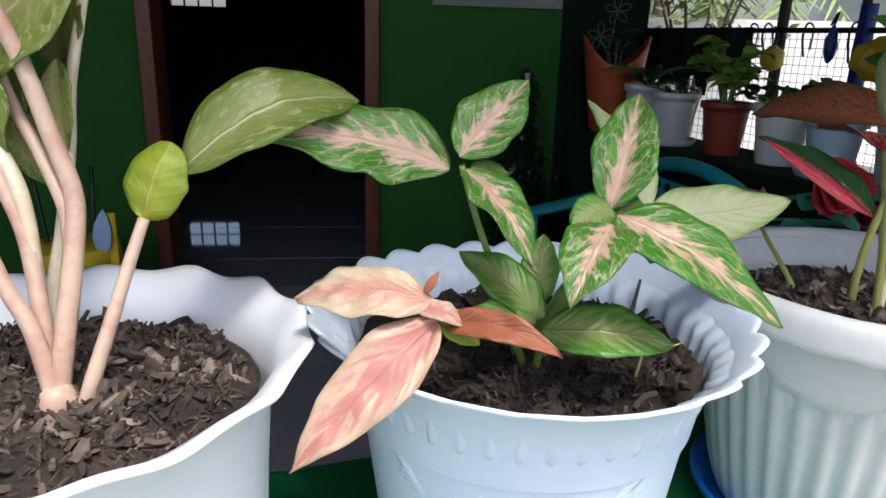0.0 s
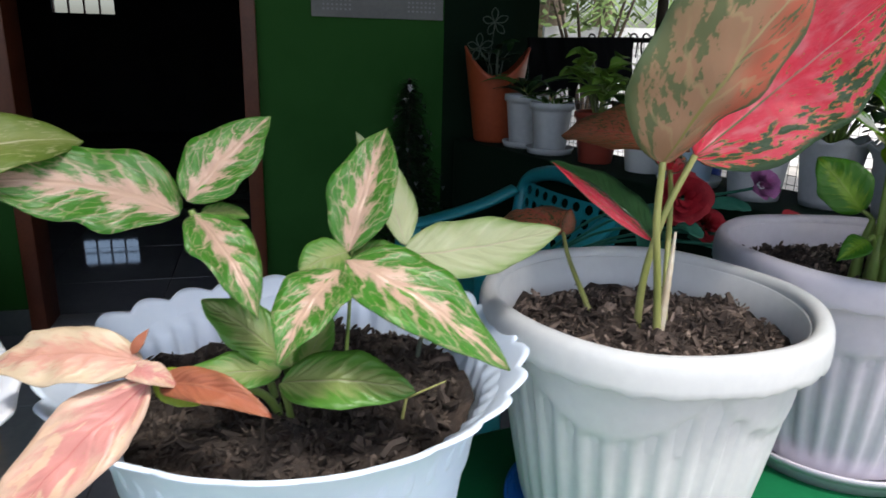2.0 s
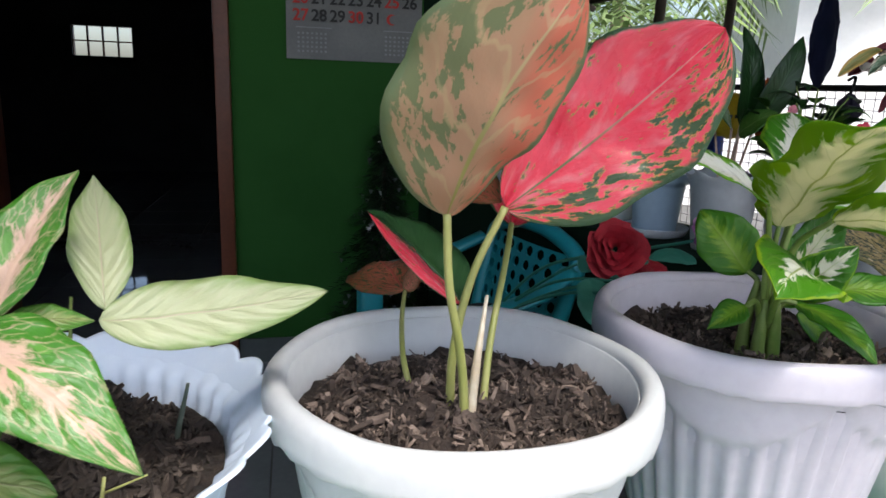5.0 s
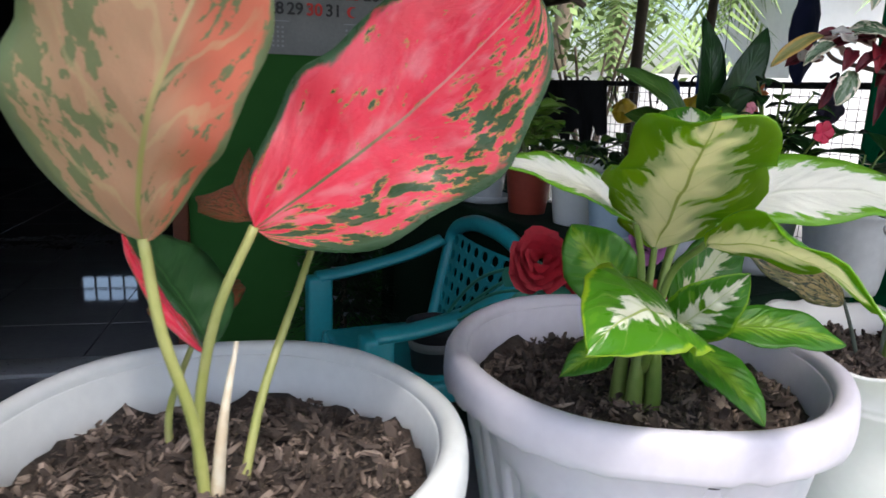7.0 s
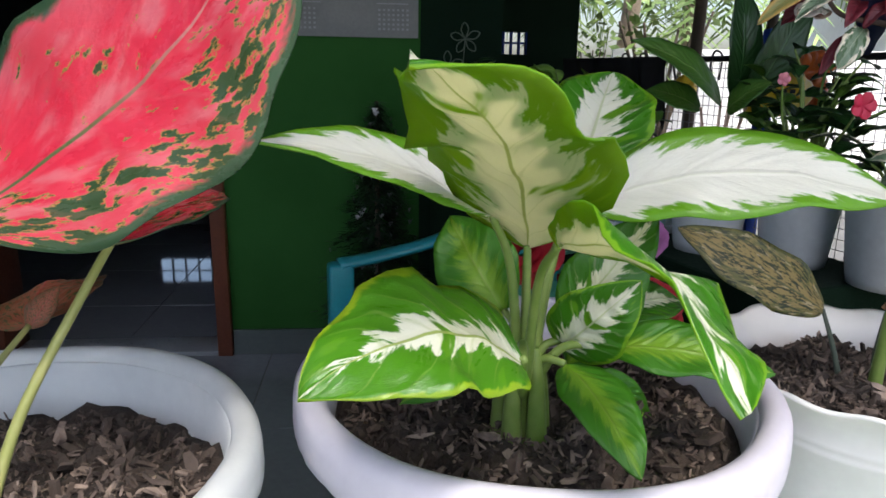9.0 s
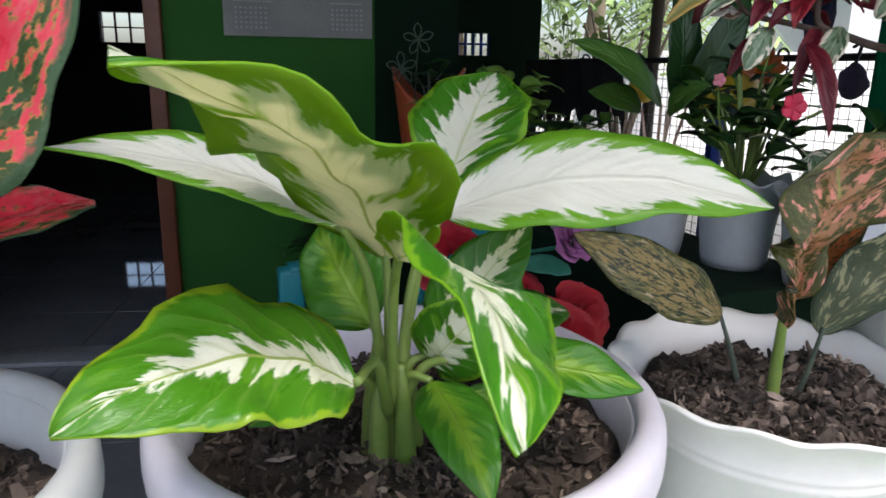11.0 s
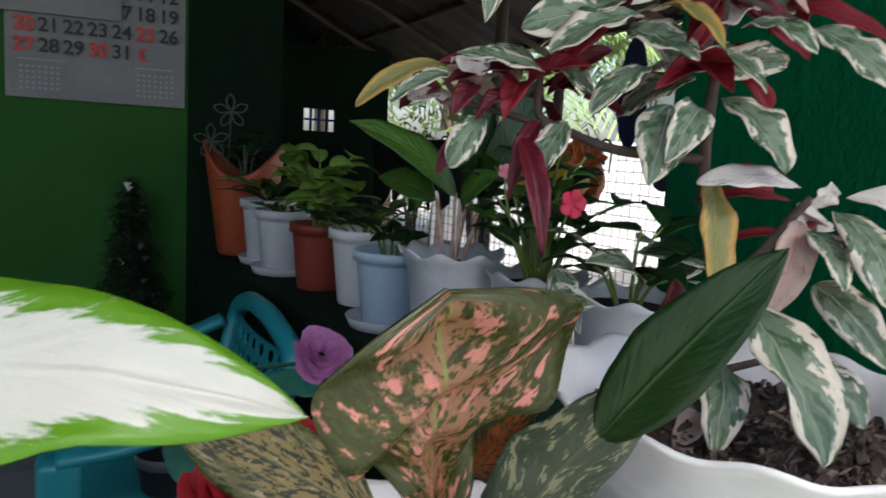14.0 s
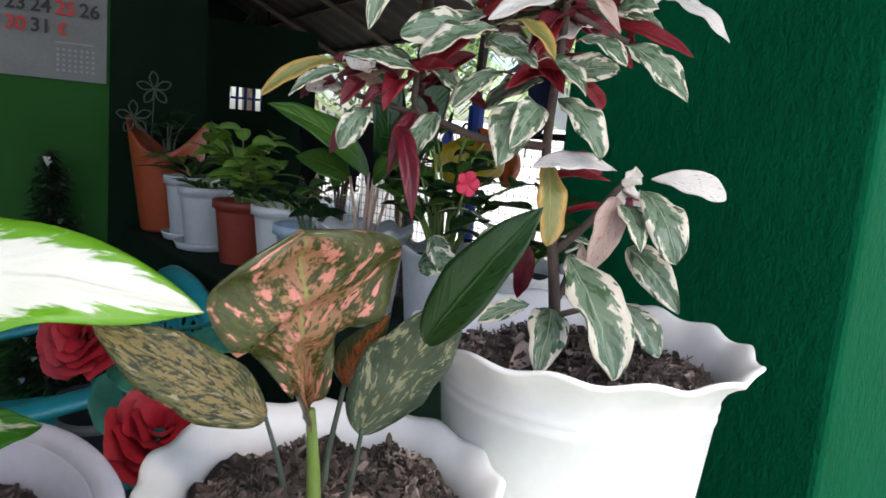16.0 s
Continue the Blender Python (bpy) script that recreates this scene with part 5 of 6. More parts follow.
plant_e = thing("mottled_aglaonema", (1.034, 0.620, 0.84), "aglaonema with dark olive and pink mottled leaves", "potted plant")
stem("stalk", plant_e, "stem_green", [(1.034, 0.617, 0.832), (1.031, 0.612, 0.88), (1.024, 0.602, 0.930)], 0.0060, 0.0030)
stem("stalk", plant_e, "stem_dark", [(1.022, 0.628, 0.832), (1.014, 0.638, 0.875), (1.004, 0.6455, 0.909)], 0.0026, 0.0014)
stem("stalk", plant_e, "stem_dark", [(1.052, 0.622, 0.832), (1.058, 0.616, 0.87), (1.061, 0.609, 0.911)], 0.0026, 0.0014)
stem("stalk", plant_e, "stem_dark", [(1.042, 0.630, 0.832), (1.046, 0.635, 0.88), (1.056, 0.640, 0.93)], 0.0026, 0.0016)
leaf(plant_e, (1.022, 0.600, 0.920), (0.996, 0.521, 1.054), 0.100, "E", "E", "broad mottled leaf blotched pink and olive", face=(0.22, -0.90, -0.30), arch=-0.03, fold=0.42, wave=0.09, shape="fan", lump=0.12, nu=40, nv=16)
leaf(plant_e, (1.005, 0.645, 0.907), (0.897, 0.680, 0.966), 0.048, "E_dark", "E_dark", face=(-0.2, -0.8, 0.5), arch=0.06, fold=0.15, wave=0.04, shape="oval", nu=20)
leaf(plant_e, (1.060, 0.611, 0.906), (1.092, 0.543, 1.012), 0.054, "E_grey", "E_grey", face=(0.35, 0.7, 0.65), arch=0.04, fold=0.2, wave=0.03, shape="oval", nu=20)
leaf(plant_e, (1.078, 0.556, 0.985), (1.122, 0.513, 1.072), 0.034, "E_green", "E_grey", face=(-0.65, -0.6, 0.4), arch=0.05, fold=0.3, shape="oval", nu=20)
leaf(plant_e, (1.056, 0.640, 0.93), (1.068, 0.590, 0.995), 0.03, "E_red", "E_red", face=(-0.4, -0.7, 0.3), arch=0.06, fold=0.3, shape="lance")


plant_f = thing("rubber_plant", (1.275, 0.704, 0.905), "variegated rubber plant with cream-edged leaves and crimson undersides", "potted plant")
stem("trunk", plant_f, "bark", [(1.271, 0.700, 0.895), (1.267, 0.710, 0.967), (1.265, 0.719, 1.012), (1.260, 0.731, 1.066), (1.259, 0.739, 1.111), (1.267, 0.747, 1.178), (1.273, 0.753, 1.229), (1.275, 0.763, 1.305)], 0.0058, 0.0035)
stem("branch", plant_f, "bark", [(1.265, 0.719, 1.012), (1.294, 0.711, 1.042), (1.315, 0.707, 1.070), (1.326, 0.704, 1.083)], 0.004, 0.003)
stem("branch", plant_f, "bark", [(1.259, 0.738, 1.106), (1.204, 0.763, 1.109), (1.171, 0.779, 1.120), (1.150, 0.791, 1.132), (1.150, 0.796, 1.162), (1.143, 0.801, 1.172)], 0.004, 0.0024)
stem("branch", plant_f, "bark", [(1.171, 0.779, 1.119), (1.129, 0.800, 1.131), (1.097, 0.816, 1.140), (1.082, 0.825, 1.162)], 0.003, 0.002)
stem("branch", plant_f, "bark", [(1.267, 0.747, 1.178), (1.241, 0.761, 1.191), (1.218, 0.774, 1.204), (1.208, 0.780, 1.218)], 0.0035, 0.0024)
stem("branch", plant_f, "bark", [(1.273, 0.753, 1.229), (1.311, 0.733, 1.211), (1.325, 0.726, 1.206)], 0.0035, 0.0024)
stem("branch", plant_f, "bark", [(1.267, 0.710, 0.965), (1.279, 0.711, 0.998), (1.276, 0.714, 1.011)], 0.0035, 0.0024)
stem("branch", plant_f, "bark", [(1.268, 0.708, 0.957), (1.304, 0.694, 0.970), (1.318, 0.689, 0.974)], 0.003, 0.002)
KINDS = {"g": ("F_green", "F_red"), "w": ("F_white", "F_red"), "r": ("F_red", "F_red"), "d": ("F_wine", "F_wine"), "y": ("F_yellow", "F_yellow"), "p": ("F_pink", "F_pink")}
turn_rnd = random.Random(12)


def F_leaf(kind, base, tip, width):
    face = (turn_rnd.uniform(-0.55, 0.15), turn_rnd.uniform(-0.8, -0.5), turn_rnd.uniform(0.3, 0.9))
    leaf(plant_f, base, tip, width * (0.74 if kind in "rd" else 0.98), *KINDS[kind], face=face, arch=turn_rnd.uniform(0.04, 0.16), fold=turn_rnd.uniform(0.1, 0.6) + (0.4 if kind in "rd" else 0.0), wave=turn_rnd.uniform(0.03, 0.09), lump=0.08, twist=turn_rnd.uniform(-0.5, 0.5), droop=turn_rnd.uniform(0.0, 0.22), shape=turn_rnd.choice(("oval", "oval", "spoon")), nu=22, nv=8)


F_leaf("w", (1.304, 0.693, 1.090), (1.223, 0.698, 1.104), 0.025)
F_leaf("w", (1.332, 0.680, 1.086), (1.393, 0.652, 1.078), 0.024)
F_leaf("r", (1.306, 0.702, 1.081), (1.251, 0.736, 1.077), 0.017)
F_leaf("g", (1.322, 0.682, 1.075), (1.325, 0.628, 1.025), 0.035)
F_leaf("g", (1.310, 0.686, 1.061), (1.299, 0.642, 1.035), 0.027)
F_leaf("p", (1.311, 0.697, 1.067), (1.275, 0.680, 1.006), 0.028)
F_leaf("r", (1.319, 0.714, 1.056), (1.285, 0.750, 1.050), 0.011)
F_leaf("g", (1.327, 0.693, 1.023), (1.350, 0.643, 0.985), 0.032)
F_leaf("y", (1.253, 0.728, 1.097), (1.240, 0.690, 1.035), 0.030)
F_leaf("g", (1.260, 0.689, 1.015), (1.254, 0.601, 0.939), 0.051)
F_leaf("g", (1.248, 0.686, 0.969), (1.211, 0.640, 0.932), 0.036)
F_leaf("g", (1.246, 0.719, 0.965), (1.191, 0.710, 0.964), 0.020)
F_leaf("g", (1.316, 0.690, 0.973), (1.335, 0.644, 0.947), 0.030)
F_leaf("p", (1.235, 0.686, 0.936), (1.202, 0.666, 0.925), 0.020)
F_leaf("d", (1.258, 0.756, 1.015), (1.261, 0.767, 0.961), 0.028)
F_leaf("g", (1.256, 0.725, 1.148), (1.274, 0.676, 1.105), 0.032)
F_leaf("r", (1.295, 0.756, 1.171), (1.323, 0.750, 1.147), 0.020)
F_leaf("g", (1.235, 0.738, 1.171), (1.256, 0.682, 1.154), 0.040)
F_leaf("g", (1.269, 0.727, 1.199), (1.292, 0.681, 1.180), 0.025)
F_leaf("g", (1.310, 0.710, 1.200), (1.339, 0.656, 1.154), 0.032)
F_leaf("r", (1.265, 0.776, 1.213), (1.339, 0.757, 1.229), 0.022)
F_leaf("r", (1.325, 0.751, 1.224), (1.380, 0.701, 1.203), 0.020)
F_leaf("w", (1.346, 0.713, 1.246), (1.386, 0.667, 1.215), 0.022)
F_leaf("r", (1.271, 0.779, 1.181), (1.352, 0.768, 1.195), 0.017)
F_leaf("g", (1.199, 0.758, 1.194), (1.224, 0.709, 1.170), 0.032)
F_leaf("y", (1.215, 0.743, 1.210), (1.232, 0.696, 1.181), 0.024)
F_leaf("g", (1.208, 0.755, 1.203), (1.135, 0.749, 1.171), 0.032)
F_leaf("g", (1.208, 0.780, 1.218), (1.143, 0.782, 1.191), 0.024)
F_leaf("g", (1.225, 0.737, 1.141), (1.200, 0.718, 1.093), 0.040)
F_leaf("g", (1.237, 0.720, 1.140), (1.204, 0.708, 1.110), 0.029)
F_leaf("g", (1.145, 0.776, 1.161), (1.077, 0.773, 1.169), 0.027)
F_leaf("g", (1.147, 0.799, 1.172), (1.101, 0.818, 1.167), 0.022)
F_leaf("y", (1.087, 0.824, 1.166), (1.017, 0.817, 1.137), 0.016)
F_leaf("g", (1.081, 0.802, 1.156), (1.035, 0.787, 1.138), 0.019)
F_leaf("d", (1.100, 0.794, 1.149), (1.077, 0.778, 1.131), 0.022)
F_leaf("d", (1.133, 0.790, 1.146), (1.097, 0.781, 1.131), 0.020)
F_leaf("d", (1.150, 0.790, 1.127), (1.122, 0.772, 1.080), 0.020)
F_leaf("d", (1.129, 0.775, 1.113), (1.131, 0.729, 1.046), 0.024)
F_leaf("g", (1.110, 0.797, 1.127), (1.079, 0.783, 1.096), 0.024)
F_leaf("g", (1.168, 0.782, 1.127), (1.130, 0.758, 1.084), 0.022)
F_leaf("g", (1.213, 0.747, 1.167), (1.160, 0.732, 1.139), 0.025)
F_leaf("d", (1.199, 0.778, 1.182), (1.164, 0.810, 1.154), 0.023)
F_leaf("d", (1.099, 0.812, 1.120), (1.077, 0.805, 1.087), 0.014)
F_leaf("g", (1.122, 0.801, 1.252), (1.095, 0.771, 1.201), 0.027)
F_leaf("g", (1.255, 0.766, 1.257), (1.229, 0.772, 1.225), 0.031)
F_leaf("r", (1.285, 0.775, 1.253), (1.312, 0.768, 1.224), 0.025)
F_leaf("g", (1.263, 0.764, 1.268), (1.287, 0.715, 1.240), 0.031)
F_leaf("r", (1.308, 0.766, 1.266), (1.376, 0.736, 1.264), 0.020)
F_leaf("w", (1.291, 0.753, 1.275), (1.316, 0.723, 1.293), 0.025)
F_leaf("g", (1.254, 0.770, 1.277), (1.225, 0.788, 1.310), 0.028)
F_leaf("g", (1.178, 0.820, 1.244), (1.208, 0.781, 1.223), 0.025)
F_leaf("g", (1.273, 0.765, 1.294), (1.314, 0.750, 1.318), 0.028)
F_leaf("y", (1.227, 0.778, 1.255), (1.193, 0.797, 1.277), 0.023)
F_leaf("w", (1.305, 0.680, 1.078), (1.307, 0.671, 1.098), 0.020)
F_leaf("d", (1.156, 0.803, 1.154), (1.192, 0.810, 1.157), 0.020)
F_leaf("d", (1.185, 0.790, 1.148), (1.223, 0.794, 1.142), 0.018)
F_leaf("r", (1.371, 0.688, 1.040), (1.374, 0.678, 1.054), 0.011)
F_leaf("p", (1.301, 0.727, 1.021), (1.303, 0.729, 0.972), 0.020)
F_leaf("g", (1.196, 0.837, 1.007), (1.203, 0.795, 0.974), 0.025)
F_leaf("g", (1.184, 0.838, 0.978), (1.213, 0.793, 0.987), 0.031)


# more leaves that fill the crown round its nodes
fill = random.Random(31)
for node, count, spread in (((1.275, 0.756, 1.240), 15, 0.085), ((1.266, 0.749, 1.185), 8, 0.08), ((1.211, 0.778, 1.212), 7, 0.065), ((1.144, 0.798, 1.162), 8, 0.06), ((1.089, 0.821, 1.151), 5, 0.05), ((1.322, 0.710, 1.076), 4, 0.05), ((1.323, 0.739, 1.221), 6, 0.07)):
    for k in range(count):
        a, el = k * 2.4 + fill.uniform(-0.4, 0.4), fill.uniform(-0.55, 0.55)
        d = V(math.cos(a) * math.cos(el), 0.75 * math.sin(a) * math.cos(el), math.sin(el)) * spread * fill.uniform(0.7, 1.2)
        b = Vector(node) + V(fill.uniform(-0.01, 0.01), fill.uniform(0.0, 0.02), fill.uniform(-0.02, 0.02))
        F_leaf(fill.choice("gggrrddwp"), tuple(b), tuple(b + d), fill.uniform(0.022, 0.034))

# ---- things on the porch ----
chair = thing("armchair", (0.805, 1.896, 0), "turquoise moulded plastic garden armchair with pierced back", "chair")
CH = Matrix.Translation((0.805, 1.896, 0)) @ Matrix.Rotation(radians(12), 4, "Z") @ Matrix.Diagonal((0.82, 1, 0.91, 1))


def chair_part(name, pts, r0, r1, flat=1.0, sides=10):
    bm = bmesh.new()
    tube(bm, pts, r0, r1, sides)
    line = smooth_path(pts, 24)
    for v in bm.verts:
        near = min(line, key=lambda p: (p - v.co).length_squared)
        v.co.z = near.z + (v.co.z - near.z) * flat
        v.co = CH @ v.co
    part(name, bm, "chair", chair)


bm = bmesh.new()
box_into(bm, (-0.23, -0.22, 0.395), (0.20, 0.22, 0.425), CH, 0.012)
part("seat", bm, "chair", chair)
for sy in (-1, 1):
    chair_part("arm", [(0.235, sy * 0.25, 0.70), (0.10, sy * 0.275, 0.645), (-0.10, sy * 0.28, 0.605), (-0.245, sy * 0.27, 0.59)], 0.034, 0.036, 0.5)
    bm = bmesh.new()
    box_into(bm, (-0.285, sy * 0.27 - 0.034, 0.0), (-0.195, sy * 0.27 + 0.034, 0.595), CH, 0.014)
    part("leg", bm, "chair", chair)
    bm = bmesh.new()
    box_into(bm, (0.215, sy * 0.235 - 0.028, 0.0), (0.275, sy * 0.235 + 0.028, 0.44), CH, 0.012)
    part("leg", bm, "chair", chair)
    bm = bmesh.new()
    box_into(bm, (-0.24, sy * 0.225 - 0.015, 0.36), (0.22, sy * 0.225 + 0.015, 0.42), CH, 0.008)
    part("seat_rail", bm, "chair", chair)
# pierced back: a sheet of lozenge holes within a frame
bm = bmesh.new()


def back_at(u, w, d):
    """u across, w up the backrest, d its depth."""
    return CH @ V(0.19 + 0.10 * w - 0.03 * math.cos(u * 1.5) + d, u * (0.215 + 0.03 * w), 0.43 + 0.35 * w)


cols, rws = 8, 6
for i in range(cols):
    for j in range(rws):
        u0, u1 = -0.92 + 1.84 * i / cols, -0.92 + 1.84 * (i + 1) / cols
        w0, w1 = 0.06 + 0.80 * j / rws, 0.06 + 0.80 * (j + 1) / rws
        cu, cw = (u0 + u1) / 2, (w0 + w1) / 2
        outer = [(u0, w0), (cu, w0), (u1, w0), (u1, cw), (u1, w1), (cu, w1), (u0, w1), (u0, cw)]
        inner = [(cu + (u1 - u0) * 0.36 * math.cos(a), cw + (w1 - w0) * 0.38 * math.sin(a)) for a in (radians(225 + 45 * k) for k in range(8))]
        fr = [bm.verts.new(back_at(*p, 0)) for p in outer]
        fi = [bm.verts.new(back_at(*p, 0)) for p in inner]
        br = [bm.verts.new(back_at(*p, 0.008)) for p in outer]
        bi = [bm.verts.new(back_at(*p, 0.008)) for p in inner]
        for k in range(8):
            q = (k + 1) % 8
            bm.faces.new((fr[k], fr[q], fi[q], fi[k]))
            bm.faces.new((br[k], bi[k], bi[q], br[q]))
            bm.faces.new((fi[k], fi[q], bi[q], bi[k]))
bmesh.ops.remove_doubles(bm, verts=bm.verts, dist=0.0004)
part("back_panel", bm, "chair", chair, smooth=False)
frame_pts = [(-1.0, 0.0), (-1.0, 0.5), (-0.96, 0.85), (-0.5, 1.0), (0, 1.04), (0.5, 1.0), (0.96, 0.85), (1.0, 0.5), (1.0, 0.0)]
bm = bmesh.new()
tube(bm, [back_at(u, w, 0.004) for u, w in frame_pts], 0.024, 0.024, 10)
part("back_frame", bm, "chair", chair)
bm = bmesh.new()
tube(bm, [back_at(-0.95, 0.02, 0.004), back_at(0, 0.02, 0.004), back_at(0.95, 0.02, 0.004)], 0.018, 0.018, 8)
part("back_rail", bm, "chair", chair)

# cloth roses in a pot on the chair
vase = thing("rose_pot", (0.84, 1.76, 0.387), "dark pot with a white band, standing on the chair", "flower pot")
bm = bmesh.new()
lathe(bm, [(0.055, 0.0), (0.058, 0.005), (0.07, 0.10), (0.075, 0.125), (0.068, 0.125), (0.06, 0.10), (0.001, 0.095)], (0.84, 1.76, 0.387), 40)
part("body", bm, "tarp", vase)
bm = bmesh.new()
lathe(bm, [(0.0665, 0.06), (0.0705, 0.085), (0.0715, 0.085), (0.0675, 0.06)], (0.84, 1.76, 0.387), 40)
part("band", bm, "paper", vase)
roses = thing("cloth_roses", (0.84, 1.76, 0.50), "bunch of red and mauve cloth roses with teal leaves", "artificial flowers")


def rose(at, r, mat, aim, seed, petals=22):
    rnd = random.Random(seed)
    q = Vector(aim).to_track_quat("Z", "Y").to_matrix()
    bm = bmesh.new()
    for k in range(petals):
        t = (k + 0.5) / petals
        a, open_ = k * 2.4, t ** 0.8
        rr = r * (0.10 + 0.55 * open_)
        tilt = 0.15 + 1.05 * open_
        ln, wd = r * (0.55 + 0.45 * open_), r * (0.5 + 0.6 * open_)
        grid = []
        for i in range(5):
            row = []
            for j in range(5):
                u, w = j / 2 - 1, i / 4
                ang = a + u * wd * 0.5 / max(rr, r * 0.25) * (0.5 + 0.5 * math.sin(math.pi * min(1, w * 0.8 + 0.15)))
                out = rr * 0.5 + ln * w * math.sin(tilt) * 0.75 + (r * 0.14 * (w ** 3) * (1 + 0.4 * math.sin(u * 3 + k)))
                up = ln * w * math.cos(tilt) + r * (0.35 - 0.5 * open_) - 0.12 * r * u * u * w
                row.append(bm.verts.new(Vector(at) + q @ V(out * math.cos(ang), out * math.sin(ang), up + r * 0.03 * rnd.uniform(-1, 1))))
            grid.append(row)
        for i in range(4):
            for j in range(4):
                bm.faces.new((grid[i][j], grid[i][j + 1], grid[i + 1][j + 1], grid[i + 1][j]))
    part("flower", bm, mat, roses)
    bm = bmesh.new()
    tube(bm, [(0.84, 1.76, 0.49), V(0.84, 1.76, 0.49).lerp(Vector(at), 0.5) + V(0, 0, 0.05), Vector(at) - Vector(aim).normalized() * r * 0.3], 0.004, 0.0035, 6)
    part("stem", bm, "rose_leaf", roses)


rose((0.868, 1.10, 0.834), 0.050, "rose_red", (-0.3, -0.85, 0.35), 1)
rose((1.040, 1.10, 0.856), 0.033, "rose_purple", (0.1, -0.75, 0.6), 2)
rose((0.971, 1.16, 0.761), 0.040, "rose_red", (0.1, -0.8, 0.6), 3)
rose((1.000, 0.96, 0.796), 0.040, "rose_red", (0.3, -0.8, 0.5), 4)
rose((0.945, 0.88, 0.795), 0.050, "rose_red", (0.0, -0.6, 0.8), 6)
for k, (b, t, w) in enumerate((((0.905, 1.27, 0.735), (0.898, 1.20, 0.655), 0.080), ((0.955, 1.19, 0.735), (1.005, 1.13, 0.715), 0.050), ((0.93, 1.20, 0.77), (0.95, 1.13, 0.80), 0.045), ((0.86, 1.17, 0.80), (0.82, 1.12, 0.79), 0.040), ((0.98, 1.18, 0.80), (1.05, 1.13, 0.80), 0.045), ((0.90, 1.18, 0.77), (0.925, 1.10, 0.755), 0.045))):
    bm = bmesh.new()
    blade(bm, b, t, w, face=(0, -0.5, 0.85), arch=0.1, fold=0.2, shape="round", seed=k)
    part("leaf", bm, ("rose_leaf", "rose_leaf"), roses)

# small dark tree in front of the house wall
tree = thing("artificial_tree", (0.665, 2.655, 0), "small dark artificial tree with silver tinsel bits", "artificial tree")
bm = bmesh.new()
tube(bm, [(0.665, 2.655, 0.0), (0.665, 2.655, 0.98)], 0.016, 0.006, 8)
part("trunk", bm, "bark", tree)
bm = bmesh.new()
lathe(bm, [(0.11, 0.0), (0.11, 0.02), (0.03, 0.04), (0.017, 0.05)], (0.665, 2.655, 0.0), 24)
part("stand", bm, "tarp", tree)
bm, bs = bmesh.new(), bmesh.new()
rnd = random.Random(9)
for k in range(5200):
    t = rnd.random() ** 0.75
    z = 0.98 - 0.78 * t
    tier = 0.55 + 0.45 * ((t * 6) % 1)
    r = (0.025 + 0.21 * t) * tier * rnd.uniform(0.35, 1.0)
    a = rnd.uniform(0, 6.283)
    p = V(0.665 + r * math.cos(a), min(2.655 + r * math.sin(a), 2.74), z)
    d = V(math.cos(a), math.sin(a), rnd.uniform(-0.7, 0.2)).normalized() * rnd.uniform(0.02, 0.045)
    s = d.cross(V(0, 0, 1)).normalized() * 0.005
    if p.y + d.y > 2.745:
        d.y = 0
    bm.faces.new([bm.verts.new(v) for v in (p - s, p + s, p + d)])
    if k % 45 == 0:
        bs.faces.new([bs.verts.new(v) for v in (p + d - s * 3, p + d + s * 2, p + d + V(0, 0, -0.018))])
tagged(part("needles", bm, "tinsel", tree, smooth=False), kind="stuff")
tagged(part("tinsel", bs, "silver", tree, "bits of silver tinsel", smooth=False), kind="stuff")

# wall calendar
CX0, CX1, CZ0, CZ1 = 0.307, 0.813, 1.198, 1.80
cal = thing("wall_calendar", (CX0, WALL, CZ0), "large white wall calendar with black and red dates", "calendar")
bm = bmesh.new()
sheet = []
for i in range(13):
    row = []
    for j in range(7):
        u, w = i / 12, j / 6
        curl = 0.006 + 0.010 * (1 - w) ** 2 * (0.4 + abs(u - 0.5))
        row.append((bm.verts.new((CX0 + (CX1 - CX0) * u, WALL - curl, CZ0 + (CZ1 - CZ0) * w)), bm.verts.new((CX0 + (CX1 - CX0) * u, WALL - curl + 0.003, CZ0 + (CZ1 - CZ0) * w))))
    sheet.append(row)
for i in range(12):
    for j in range(6):
        for s, o in ((0, 1), (1, -1)):
            q = (sheet[i][j][s], sheet[i + 1][j][s], sheet[i + 1][j + 1][s], sheet[i][j + 1][s])
            bm.faces.new(q if o > 0 else tuple(reversed(q)))
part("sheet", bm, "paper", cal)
cal_y = WALL - 0.020


def writing(text, x, z, size, mat, parent):
    c = bpy.data.curves.new("digits", "FONT")
    c.body, c.size, c.align_x, c.align_y = text, size, "CENTER", "CENTER"
    c.offset = 0.0012
    tmp = bpy.data.objects.new("digits", c)
    me = bpy.data.meshes.new_from_object(tmp)
    bpy.data.objects.remove(tmp)
    me.materials.append(M[mat])
    ob = new("date", me)
    ob.parent = parent
    ob.matrix_parent_inverse = parent.matrix_world.inverted()
    ob.matrix_world = Matrix.Translation((x, cal_y, z)) @ Matrix.Rotation(radians(90), 4, "X")
    return ob


